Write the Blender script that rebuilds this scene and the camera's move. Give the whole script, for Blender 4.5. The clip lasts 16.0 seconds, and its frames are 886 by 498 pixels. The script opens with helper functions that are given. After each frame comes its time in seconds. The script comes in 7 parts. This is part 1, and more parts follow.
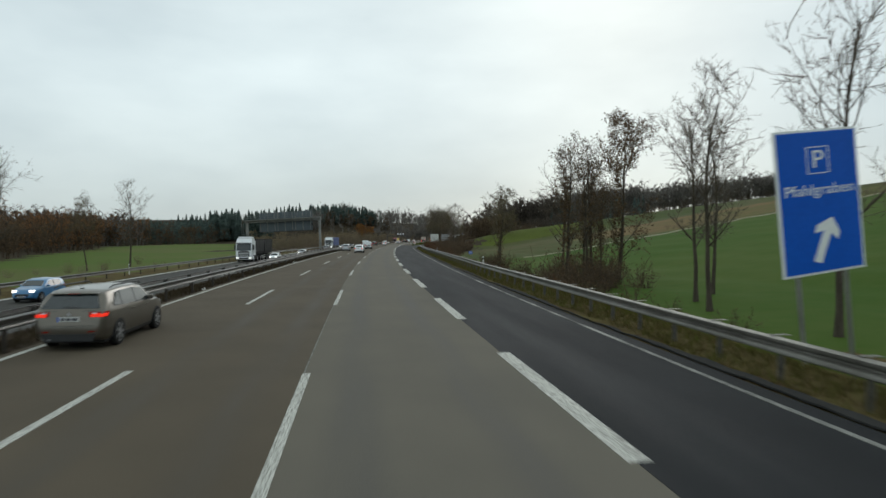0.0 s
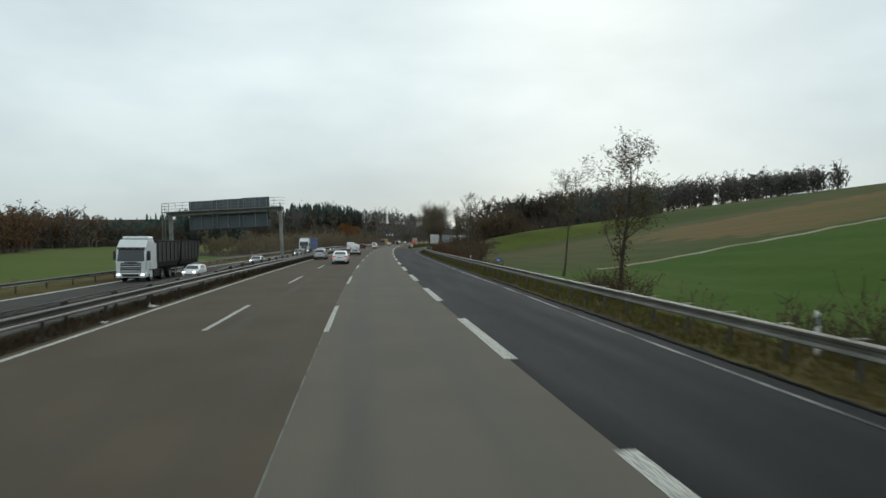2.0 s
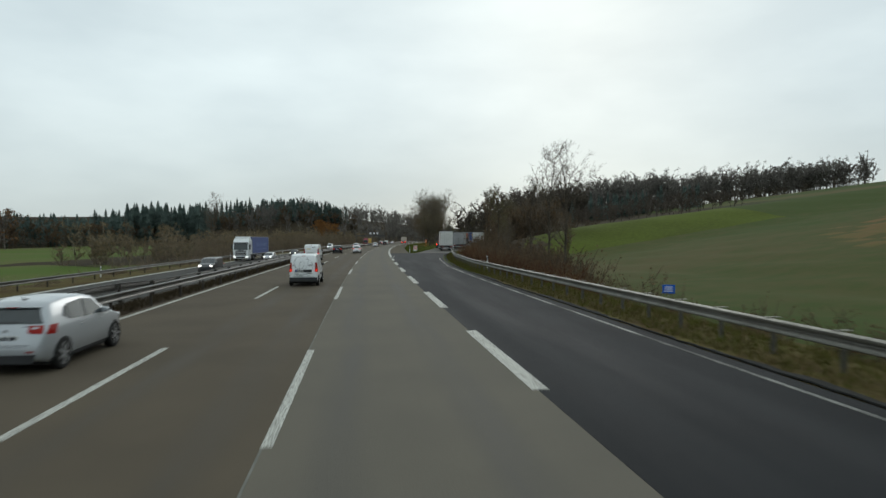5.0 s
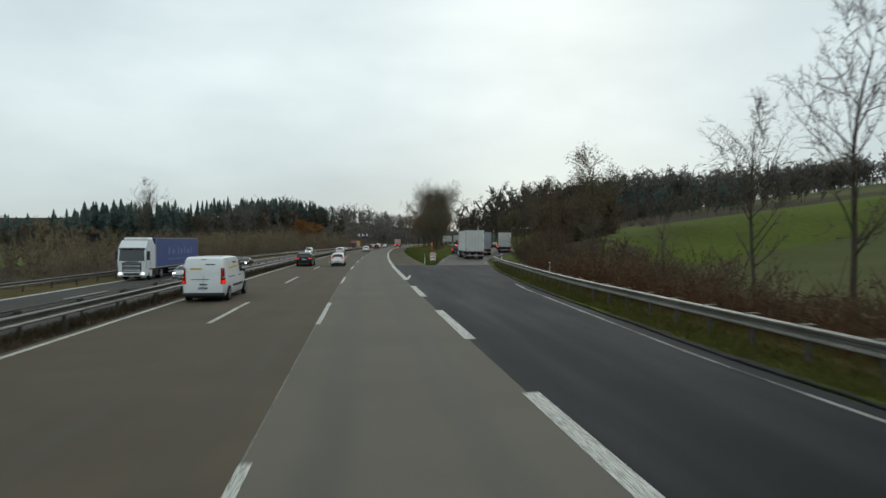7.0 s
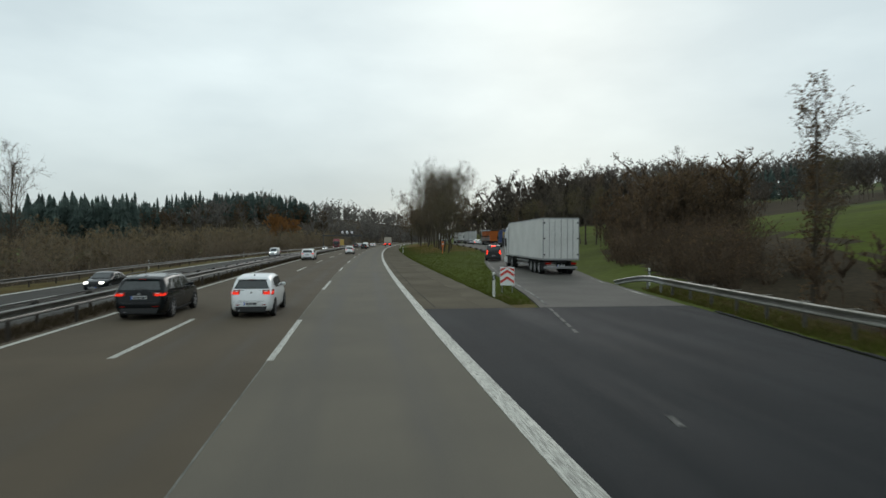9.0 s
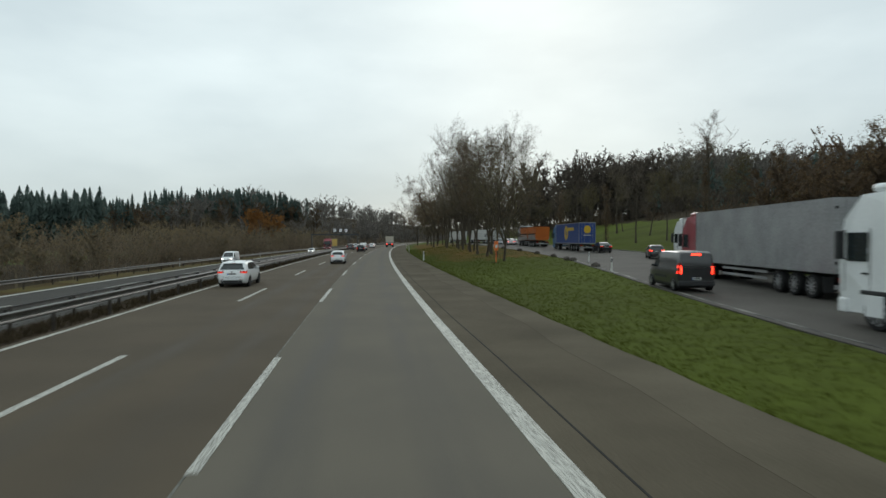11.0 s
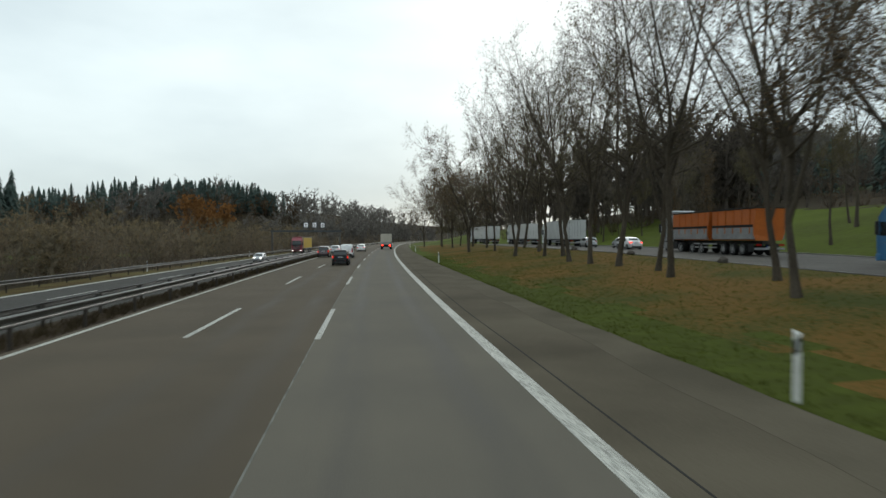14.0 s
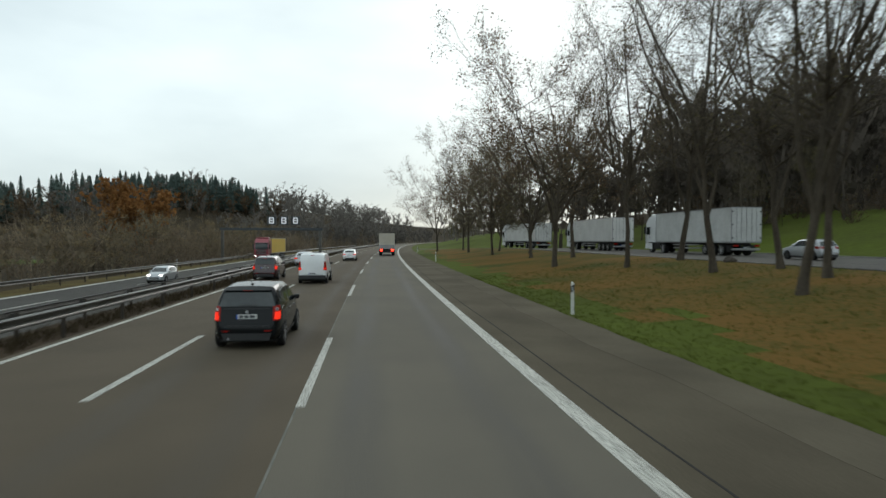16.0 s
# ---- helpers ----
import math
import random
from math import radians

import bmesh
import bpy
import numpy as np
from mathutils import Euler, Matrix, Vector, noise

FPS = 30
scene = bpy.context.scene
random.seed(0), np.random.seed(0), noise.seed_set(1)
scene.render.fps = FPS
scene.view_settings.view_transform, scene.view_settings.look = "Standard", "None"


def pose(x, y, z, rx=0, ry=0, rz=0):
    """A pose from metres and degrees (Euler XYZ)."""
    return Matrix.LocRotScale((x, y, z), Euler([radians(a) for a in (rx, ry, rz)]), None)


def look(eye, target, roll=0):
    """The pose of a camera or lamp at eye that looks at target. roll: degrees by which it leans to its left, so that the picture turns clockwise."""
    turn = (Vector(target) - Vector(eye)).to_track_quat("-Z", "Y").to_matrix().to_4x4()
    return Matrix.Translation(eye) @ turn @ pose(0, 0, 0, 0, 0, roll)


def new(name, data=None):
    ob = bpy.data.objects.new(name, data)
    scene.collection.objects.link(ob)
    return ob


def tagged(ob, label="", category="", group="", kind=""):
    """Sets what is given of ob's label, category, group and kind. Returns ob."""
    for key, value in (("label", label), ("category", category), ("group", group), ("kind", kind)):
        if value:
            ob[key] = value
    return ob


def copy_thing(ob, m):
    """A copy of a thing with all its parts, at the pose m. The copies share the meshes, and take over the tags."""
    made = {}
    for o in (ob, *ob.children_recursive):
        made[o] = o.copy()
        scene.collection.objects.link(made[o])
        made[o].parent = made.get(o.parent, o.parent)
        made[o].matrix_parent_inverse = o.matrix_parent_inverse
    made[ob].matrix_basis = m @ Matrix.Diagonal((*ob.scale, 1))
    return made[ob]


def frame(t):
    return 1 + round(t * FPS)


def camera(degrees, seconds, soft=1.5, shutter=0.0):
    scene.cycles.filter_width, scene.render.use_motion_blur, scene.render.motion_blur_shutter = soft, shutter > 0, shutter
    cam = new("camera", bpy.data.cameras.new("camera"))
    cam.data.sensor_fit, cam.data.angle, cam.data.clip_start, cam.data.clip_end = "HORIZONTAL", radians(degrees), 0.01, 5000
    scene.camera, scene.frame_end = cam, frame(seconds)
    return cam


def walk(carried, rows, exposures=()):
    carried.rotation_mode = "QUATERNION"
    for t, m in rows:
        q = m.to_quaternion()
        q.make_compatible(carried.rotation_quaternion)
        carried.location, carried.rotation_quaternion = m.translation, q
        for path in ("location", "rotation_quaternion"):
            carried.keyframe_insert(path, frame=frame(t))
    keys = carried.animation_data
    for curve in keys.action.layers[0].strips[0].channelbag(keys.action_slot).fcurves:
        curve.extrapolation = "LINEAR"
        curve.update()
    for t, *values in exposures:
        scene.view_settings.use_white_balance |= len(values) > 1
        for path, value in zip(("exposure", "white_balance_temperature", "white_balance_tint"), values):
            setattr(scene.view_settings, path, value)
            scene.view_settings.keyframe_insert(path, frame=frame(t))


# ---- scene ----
cam = camera(72, 16.0, soft=1.5, shutter=0.24)
PATH = [
    (0, pose(1.01, -5.41, 2.48, 88.98, 0.04, -7.93)),
    (0.5, pose(1.06, 4.91, 2.48, 89.13, -0.07, -8.00)),
    (1, pose(1.15, 15.27, 2.48, 89.40, -0.14, -8.51)),
    (1.5, pose(1.24, 25.99, 2.48, 89.16, 0.03, -8.96)),
    (2, pose(1.44, 36.95, 2.48, 89.11, -0.06, -9.32)),
    (2.5, pose(1.70, 47.77, 2.48, 88.95, -0.14, -9.78)),
    (3, pose(2.04, 58.26, 2.48, 89.03, -0.27, -10.22)),
    (3.5, pose(2.49, 68.71, 2.48, 89.04, -0.25, -10.52)),
    (4, pose(3.03, 79.13, 2.48, 89.04, -0.18, -10.75)),
    (4.5, pose(3.63, 89.54, 2.48, 89.05, -0.09, -10.94)),
    (5, pose(4.28, 100.00, 2.48, 89.05, -0.02, -11.12)),
    (5.5, pose(4.95, 110.51, 2.48, 89.07, 0.01, -11.32)),
    (6, pose(5.67, 121.18, 2.48, 89.28, -0.10, -11.53)),
    (6.5, pose(6.43, 131.94, 2.48, 89.20, -0.01, -11.78)),
    (7, pose(7.26, 142.71, 2.48, 89.29, -0.01, -12.22)),
    (7.5, pose(8.21, 153.28, 2.48, 89.11, 0.02, -12.55)),
    (8, pose(9.14, 163.44, 2.48, 88.92, -0.13, -12.95)),
    (8.5, pose(10.16, 173.74, 2.48, 89.19, -0.10, -13.27)),
    (9, pose(11.22, 184.25, 2.48, 89.15, -0.12, -13.56)),
    (9.5, pose(12.39, 194.88, 2.48, 89.07, 0.02, -13.85)),
    (10, pose(13.44, 205.35, 2.48, 89.07, 0.04, -14.00)),
    (10.5, pose(14.49, 215.75, 2.48, 89.08, 0.06, -13.98)),
    (11, pose(15.58, 226.11, 2.48, 89.09, 0.08, -13.90)),
    (11.5, pose(16.71, 236.48, 2.48, 89.10, 0.10, -13.87)),
    (12, pose(17.91, 246.91, 2.48, 89.10, 0.11, -13.99)),
    (12.5, pose(19.12, 257.45, 2.48, 89.00, 0.13, -14.17)),
    (13, pose(20.28, 268.20, 2.48, 89.02, -0.38, -14.48)),
    (13.5, pose(21.66, 278.68, 2.48, 89.09, -0.22, -14.89)),
    (14, pose(23.00, 289.15, 2.48, 88.99, 0.03, -15.20)),
    (14.5, pose(24.50, 299.68, 2.48, 89.10, 0.11, -15.38)),
    (15, pose(25.99, 310.10, 2.48, 89.06, -0.02, -15.51)),
    (15.5, pose(27.53, 320.52, 2.48, 89.05, 0.04, -15.64)),
    (16, pose(29.00, 330.71, 2.48, 89.15, -0.17, -15.85)),
]
walk(cam, PATH, [(0, 0.06), (9.5, 0.06), (12.0, 0.12), (14.0, 0.24), (16.0, 0.27)])
SUN_AZ, SUN_EL = 24.0, 24.0

# ---- world and light ----
world = bpy.data.worlds.new("overcast_sky")
scene.world = world
world.use_nodes = True
wt = world.node_tree
wt.nodes.clear()


def wnode(kind, **kw):
    n = wt.nodes.new(kind)
    for k, v in kw.items():
        n.inputs[k].default_value = v
    return n


w_out = wnode("ShaderNodeOutputWorld")
w_bg = wnode("ShaderNodeBackground", Strength=1.0)
w_sky = wnode("ShaderNodeTexSky")
w_sky.sky_type = "NISHITA"
w_sky.sun_disc = False
w_sky.sun_elevation, w_sky.sun_rotation = radians(SUN_EL), radians(SUN_AZ)
w_dim = wnode("ShaderNodeVectorMath")
w_dim.operation = "SCALE"
w_dim.inputs["Scale"].default_value = 0.10
w_tc = wnode("ShaderNodeTexCoord")
w_map = wnode("ShaderNodeMapping")
w_map.inputs["Scale"].default_value = (1.0, 1.0, 2.6)
w_n = wnode("ShaderNodeTexNoise", Scale=2.1, Detail=5.0, Roughness=0.5)
w_ramp = wnode("ShaderNodeValToRGB")
w_ramp.color_ramp.elements[0].position = 0.34
w_ramp.color_ramp.elements[0].color = (0.610, 0.714, 0.738, 1)
w_ramp.color_ramp.elements[1].position = 0.66
w_ramp.color_ramp.elements[1].color = (0.808, 0.920, 0.926, 1)
w_mix = wnode("ShaderNodeMixRGB", Fac=0.9)
wt.links.new(w_sky.outputs[0], w_dim.inputs[0])
wt.links.new(w_tc.outputs["Generated"], w_map.inputs[0])
wt.links.new(w_map.outputs[0], w_n.inputs["Vector"])
wt.links.new(w_n.outputs["Fac"], w_ramp.inputs[0])
wt.links.new(w_dim.outputs[0], w_mix.inputs[1])
wt.links.new(w_ramp.outputs[0], w_mix.inputs[2])
w_sep = wnode("ShaderNodeSeparateXYZ")
w_low = wnode("ShaderNodeMapRange")
w_low.interpolation_type = "SMOOTHSTEP"
w_low.inputs[1].default_value, w_low.inputs[2].default_value = 0.0, 0.27
w_low.inputs[3].default_value, w_low.inputs[4].default_value = 0.77, 1.0
w_grade = wnode("ShaderNodeVectorMath")
w_grade.operation = "SCALE"
wt.links.new(w_tc.outputs["Generated"], w_sep.inputs[0])
wt.links.new(w_sep.outputs[2], w_low.inputs[0])
wt.links.new(w_mix.outputs[0], w_grade.inputs[0])
wt.links.new(w_low.outputs[0], w_grade.inputs["Scale"])
wt.links.new(w_grade.outputs[0], w_bg.inputs[0])
wt.links.new(w_bg.outputs[0], w_out.inputs[0])

sun_data = bpy.data.lights.new("sun", "SUN")
sun_data.energy, sun_data.angle, sun_data.color = 0.5, radians(30), (1.0, 0.97, 0.92)
sun = new("sun", sun_data)
_az, _el = radians(SUN_AZ), radians(SUN_EL)
sun.matrix_world = look((0, 0, 60), (-60 * math.sin(_az) * math.cos(_el), -60 * math.cos(_az) * math.cos(_el), 60 - 60 * math.sin(_el)))

# ---- the road's line: distance along it (s) and sideways to the right (d) ----
KNOT_S = np.array([-40, 40, 120, 200, 280, 360, 460.0])
KNOT_K = np.array([6.73, 6.41, 3.57, 4.81, 4.23, 3.63, 3.63]) * 1e-4
GS = np.arange(-400.0, 3400.0, 2.0)
_k = np.interp(GS, KNOT_S, KNOT_K)
GH = np.concatenate([[0], np.cumsum(_k[1:] + _k[:-1])])
_i0 = int(np.argmin(abs(GS)))
GH = GH - GH[_i0]
GX = np.concatenate([[0], np.cumsum(np.sin(GH[1:]) + np.sin(GH[:-1]))])
GY = np.concatenate([[0], np.cumsum(np.cos(GH[1:]) + np.cos(GH[:-1]))])
GX, GY = GX - GX[_i0], GY - GY[_i0]


def heading(s):
    return float(np.interp(s, GS, GH))


def on_road(s, d, z=0.0):
    h = np.interp(s, GS, GH)
    return np.interp(s, GS, GX) + d * np.cos(h), np.interp(s, GS, GY) - d * np.sin(h), z


def to_road(x, y):
    s = np.asarray(y, float).copy()
    for _ in range(14):
        h = np.interp(s, GS, GH)
        s = s + (x - np.interp(s, GS, GX)) * np.sin(h) + (y - np.interp(s, GS, GY)) * np.cos(h)
    h = np.interp(s, GS, GH)
    return s, (x - np.interp(s, GS, GX)) * np.cos(h) - (y - np.interp(s, GS, GY)) * np.sin(h)


def at(s, d, z=0.0, turn=0.0):
    """Pose on the road's line, facing along it."""
    x, y, _ = on_road(s, d)
    return pose(float(x), float(y), z, 0, 0, turn - math.degrees(heading(s)))


def sstep(a, b, v):
    t = np.clip((np.asarray(v, float) - a) / (b - a), 0, 1)
    return t * t * (3 - 2 * t)


def edge_line(s):
    """Right edge of the dark slip lane."""
    return np.interp(s, [-60, 5, 70, 140, 155, 174, 195, 209, 221, 235, 265, 285, 310, 420, 470, 520],
                     [6.6, 7.2, 8.25, 8.35, 8.55, 9.8, 12.0, 14.4, 16.3, 19.5, 29.0, 34.5, 36.5, 36.5, 26, 12])


def island_edge(s):
    """Right edge of the grass island, left edge of the lay-by's road."""
    return np.interp(s, [206, 207, 212, 229, 250, 266, 285, 310, 355, 420, 470, 500], [8.3, 8.6, 9.4, 11.6, 14.8, 17.8, 21.0, 23.0, 22.5, 21.5, 14.0, 7.6])


def rail_line(s):
    return np.interp(s, [-60, 3, 10, 20, 35, 50, 70, 150, 172, 195, 201, 205, 209.5, 213, 216, 219], [7.9, 8.25, 8.5, 8.8, 9.12, 9.58, 9.92, 10.15, 11.4, 13.75, 14.35, 14.9, 15.5, 16.0, 16.5, 16.7])


def park_z(s):
    return np.clip(0.10 + 0.0120 * (np.asarray(s, float) - 250), 0.0, 1.25) * (1 - sstep(420, 500, s))


def onc_z(s):
    """Height of the oncoming carriageway."""
    return np.interp(s, [80, 280, 345], [-1.27, -1.06, -1.10])


def ground_z(s, d):
    s, d = np.broadcast_arrays(np.asarray(s, float), np.asarray(d, float))
    # right, field side
    off = rail_line(s) + 0.7
    f = np.where(d < off, -0.06, -0.06 - 1.75 * sstep(0, 6.0, d - off))
    f = f + 0.06 * np.clip(d - off - 8, 0, 14) + 0.178 * np.clip(d - off - 22, 0, 95) + 0.058 * np.clip(d - off - 117, 0, 330) + 0.01 * np.clip(d - off - 447, 0, 2000)
    # right, lay-by
    e0, e1, pz = island_edge(s), edge_line(s), park_z(s)
    p = np.where(d < 7.6, -0.06, np.where(d < e0, -0.06 + (pz + 0.04) * sstep(0, 1, (d - 7.6) / np.maximum(e0 - 7.6, 0.2)), pz - 0.06))
    p = p + 0.20 * np.clip(d - e1 - 1.5, 0, 26) + 0.13 * np.clip(d - e1 - 27.5, 0, 380)
    w = sstep(196, 228, s)
    r = np.where(d < 7.6, -0.06, f * (1 - w) + p * w)
    # left
    l = -0.05 - 0.26 * sstep(6.4, 7.6, -d) + (onc_z(s) + 0.25) * sstep(9.2, 9.6, -d) - 0.9 * sstep(24, 31, -d)
    l = l + 16 * sstep(470, 690, s) * sstep(45, 140, -d) * (1 - sstep(680, 800, s)) + 25 * sstep(600, 800, s) * sstep(34, 84, -d)
    z = np.where(d >= 0, r, l)
    b = 0.10 * np.sin(0.31 * s + 0.7 * d) * np.sin(0.23 * d - 0.11 * s)
    return z + b * sstep(12, 30, np.abs(d)) * (1 - w * (d > 0) * (d < e1 + 3))


# ---- materials ----
def material(name, base, dark=None, scale=3.0, fine=60.0, rough=0.8, bump=0.3, metal=0.0, mix=0.5, per=0.0, stretch=None, emit=0.0, coat=0.0, low=0.35, high=0.65, spec=None, thin=0.0):
    """Two scales of noise between two colours, with fine relief; per: how far pieces differ."""
    m = bpy.data.materials.new(name)
    m.use_nodes = True
    t = m.node_tree
    n, l = t.nodes, t.links
    bs = n["Principled BSDF"]
    dark = dark or tuple(c * 0.7 for c in base)
    tc = n.new("ShaderNodeTexCoord")
    mp = n.new("ShaderNodeMapping")
    l.new(tc.outputs["Object"], mp.inputs[0])
    if stretch:
        mp.inputs["Scale"].default_value = stretch
    a = n.new("ShaderNodeTexNoise")
    a.inputs["Scale"].default_value, a.inputs["Detail"].default_value = scale, 6
    b = n.new("ShaderNodeTexNoise")
    b.inputs["Scale"].default_value, b.inputs["Detail"].default_value = fine, 3
    l.new(mp.outputs[0], a.inputs["Vector"])
    l.new(mp.outputs[0], b.inputs["Vector"])
    add = n.new("ShaderNodeMath")
    add.operation = "MULTIPLY_ADD"
    add.inputs[1].default_value = 1 - mix
    sc = n.new("ShaderNodeMath")
    sc.operation = "MULTIPLY"
    sc.inputs[1].default_value = mix
    l.new(b.outputs["Fac"], sc.inputs[0])
    l.new(a.outputs["Fac"], add.inputs[0])
    l.new(sc.outputs[0], add.inputs[2])
    ramp = n.new("ShaderNodeValToRGB")
    ramp.color_ramp.elements[0].position, ramp.color_ramp.elements[1].position = low, high
    ramp.color_ramp.elements[0].color = (*dark, 1)
    ramp.color_ramp.elements[1].color = (*base, 1)
    l.new(add.outputs[0], ramp.inputs[0])
    col = ramp.outputs[0]
    if per:
        inf = n.new("ShaderNodeObjectInfo")
        geo = n.new("ShaderNodeNewGeometry")
        sm = n.new("ShaderNodeMath")
        sm.operation = "ADD"
        fr = n.new("ShaderNodeMath")
        fr.operation = "FRACT"
        l.new(inf.outputs["Random"], sm.inputs[0])
        l.new(geo.outputs["Random Per Island"], sm.inputs[1])
        l.new(sm.outputs[0], fr.inputs[0])
        rg = n.new("ShaderNodeMapRange")
        rg.inputs[3].default_value, rg.inputs[4].default_value = 1 - per, 1 + per
        l.new(fr.outputs[0], rg.inputs[0])
        hs = n.new("ShaderNodeHueSaturation")
        l.new(rg.outputs[0], hs.inputs["Value"])
        l.new(col, hs.inputs["Color"])
        col = hs.outputs[0]
    l.new(col, bs.inputs["Base Color"])
    bs.inputs["Roughness"].default_value = rough
    bs.inputs["Metallic"].default_value = metal
    bs.inputs["Specular IOR Level"].default_value = spec if spec is not None else (0.5 if rough < 0.65 else (0.16 if rough < 0.9 else 0.03))
    bs.inputs["Coat Weight"].default_value = coat
    bs.inputs["Coat Roughness"].default_value = 0.08
    if emit:
        bs.inputs["Emission Color"].default_value = (*base, 1)
        bs.inputs["Emission Strength"].default_value = emit
    if thin:
        # leaves and fine twigs let light through
        tr = n.new("ShaderNodeBsdfTranslucent")
        ms = n.new("ShaderNodeMixShader")
        ms.inputs[0].default_value = thin
        l.new(col, tr.inputs["Color"])
        l.new(bs.outputs[0], ms.inputs[1])
        l.new(tr.outputs[0], ms.inputs[2])
        l.new(ms.outputs[0], n["Material Output"].inputs["Surface"])
    if bump:
        bp = n.new("ShaderNodeBump")
        bp.inputs["Strength"].default_value, bp.inputs["Distance"].default_value = bump, 0.02
        l.new(b.outputs["Fac"], bp.inputs["Height"])
        l.new(bp.outputs[0], bs.inputs["Normal"])
    return m


def lane_material(name, base, dark, track, rough, wheel):
    """Asphalt with worn wheel tracks along the lane; object x runs across it."""
    m = material(name, base, dark, 0.35, 45, rough, 0.35, mix=0.45, low=0.38, high=0.62)
    t = m.node_tree
    n, l = t.nodes, t.links
    bs = n["Principled BSDF"]
    src = bs.inputs["Base Color"].links[0].from_socket
    uv = n.new("ShaderNodeUVMap")
    sp = n.new("ShaderNodeSeparateXYZ")
    l.new(uv.outputs[0], sp.inputs[0])
    wob = n.new("ShaderNodeTexNoise")
    mp = n.new("ShaderNodeMapping")
    mp.inputs["Scale"].default_value = (0.5, 0.06, 1)
    l.new(uv.outputs[0], mp.inputs[0])
    l.new(mp.outputs[0], wob.inputs["Vector"])
    wob.inputs["Scale"].default_value, wob.inputs["Detail"].default_value = 3.0, 5
    # streaks lie at the wheels' distance from the lane's middle
    ab = n.new("ShaderNodeMath")
    ab.operation = "ABSOLUTE"
    l.new(sp.outputs[0], ab.inputs[0])
    df = n.new("ShaderNodeMath")
    df.operation = "SUBTRACT"
    df.inputs[1].default_value = wheel
    l.new(ab.outputs[0], df.inputs[0])
    ab2 = n.new("ShaderNodeMath")
    ab2.operation = "ABSOLUTE"
    l.new(df.outputs[0], ab2.inputs[0])
    rg = n.new("ShaderNodeMapRange")
    rg.interpolation_type = "SMOOTHSTEP"
    rg.inputs[1].default_value, rg.inputs[2].default_value, rg.inputs[3].default_value, rg.inputs[4].default_value = 0.05, 0.55, 1.0, 0.0
    l.new(ab2.outputs[0], rg.inputs[0])
    ml = n.new("ShaderNodeMath")
    ml.operation = "MULTIPLY"
    wr = n.new("ShaderNodeMapRange")
    wr.inputs[1].default_value, wr.inputs[2].default_value, wr.inputs[3].default_value = 0.30, 0.66, 0.12
    l.new(wob.outputs["Fac"], wr.inputs[0])
    l.new(rg.outputs[0], ml.inputs[0])
    l.new(wr.outputs[0], ml.inputs[1])
    mx = n.new("ShaderNodeMixRGB")
    mx.inputs[2].default_value = (*track, 1)
    l.new(ml.outputs[0], mx.inputs[0])
    l.new(src, mx.inputs[1])
    l.new(mx.outputs[0], bs.inputs["Base Color"])
    rr = n.new("ShaderNodeMapRange")
    gloss = 0.02 if base[0] < 0.02 else 0.12
    rr.inputs[3].default_value, rr.inputs[4].default_value = rough + gloss, rough - gloss
    l.new(ml.outputs[0], rr.inputs[0])
    if gloss < 0.05:
        # damp patches on the fresh asphalt
        dn = n.new("ShaderNodeTexNoise")
        dn.inputs["Scale"].default_value, dn.inputs["Detail"].default_value = 0.8, 6
        dm = n.new("ShaderNodeMapping")
        dm.inputs["Scale"].default_value = (1.1, 0.07, 1)
        l.new(uv.outputs[0], dm.inputs[0])
        l.new(dm.outputs[0], dn.inputs["Vector"])
        l.new(dn.outputs["Fac"], rr.inputs[0])
        rr.inputs[1].default_value, rr.inputs[2].default_value = 0.42, 0.66
        rr.inputs[3].default_value, rr.inputs[4].default_value = 0.86, 0.76
    l.new(rr.outputs[0], bs.inputs["Roughness"])
    return m


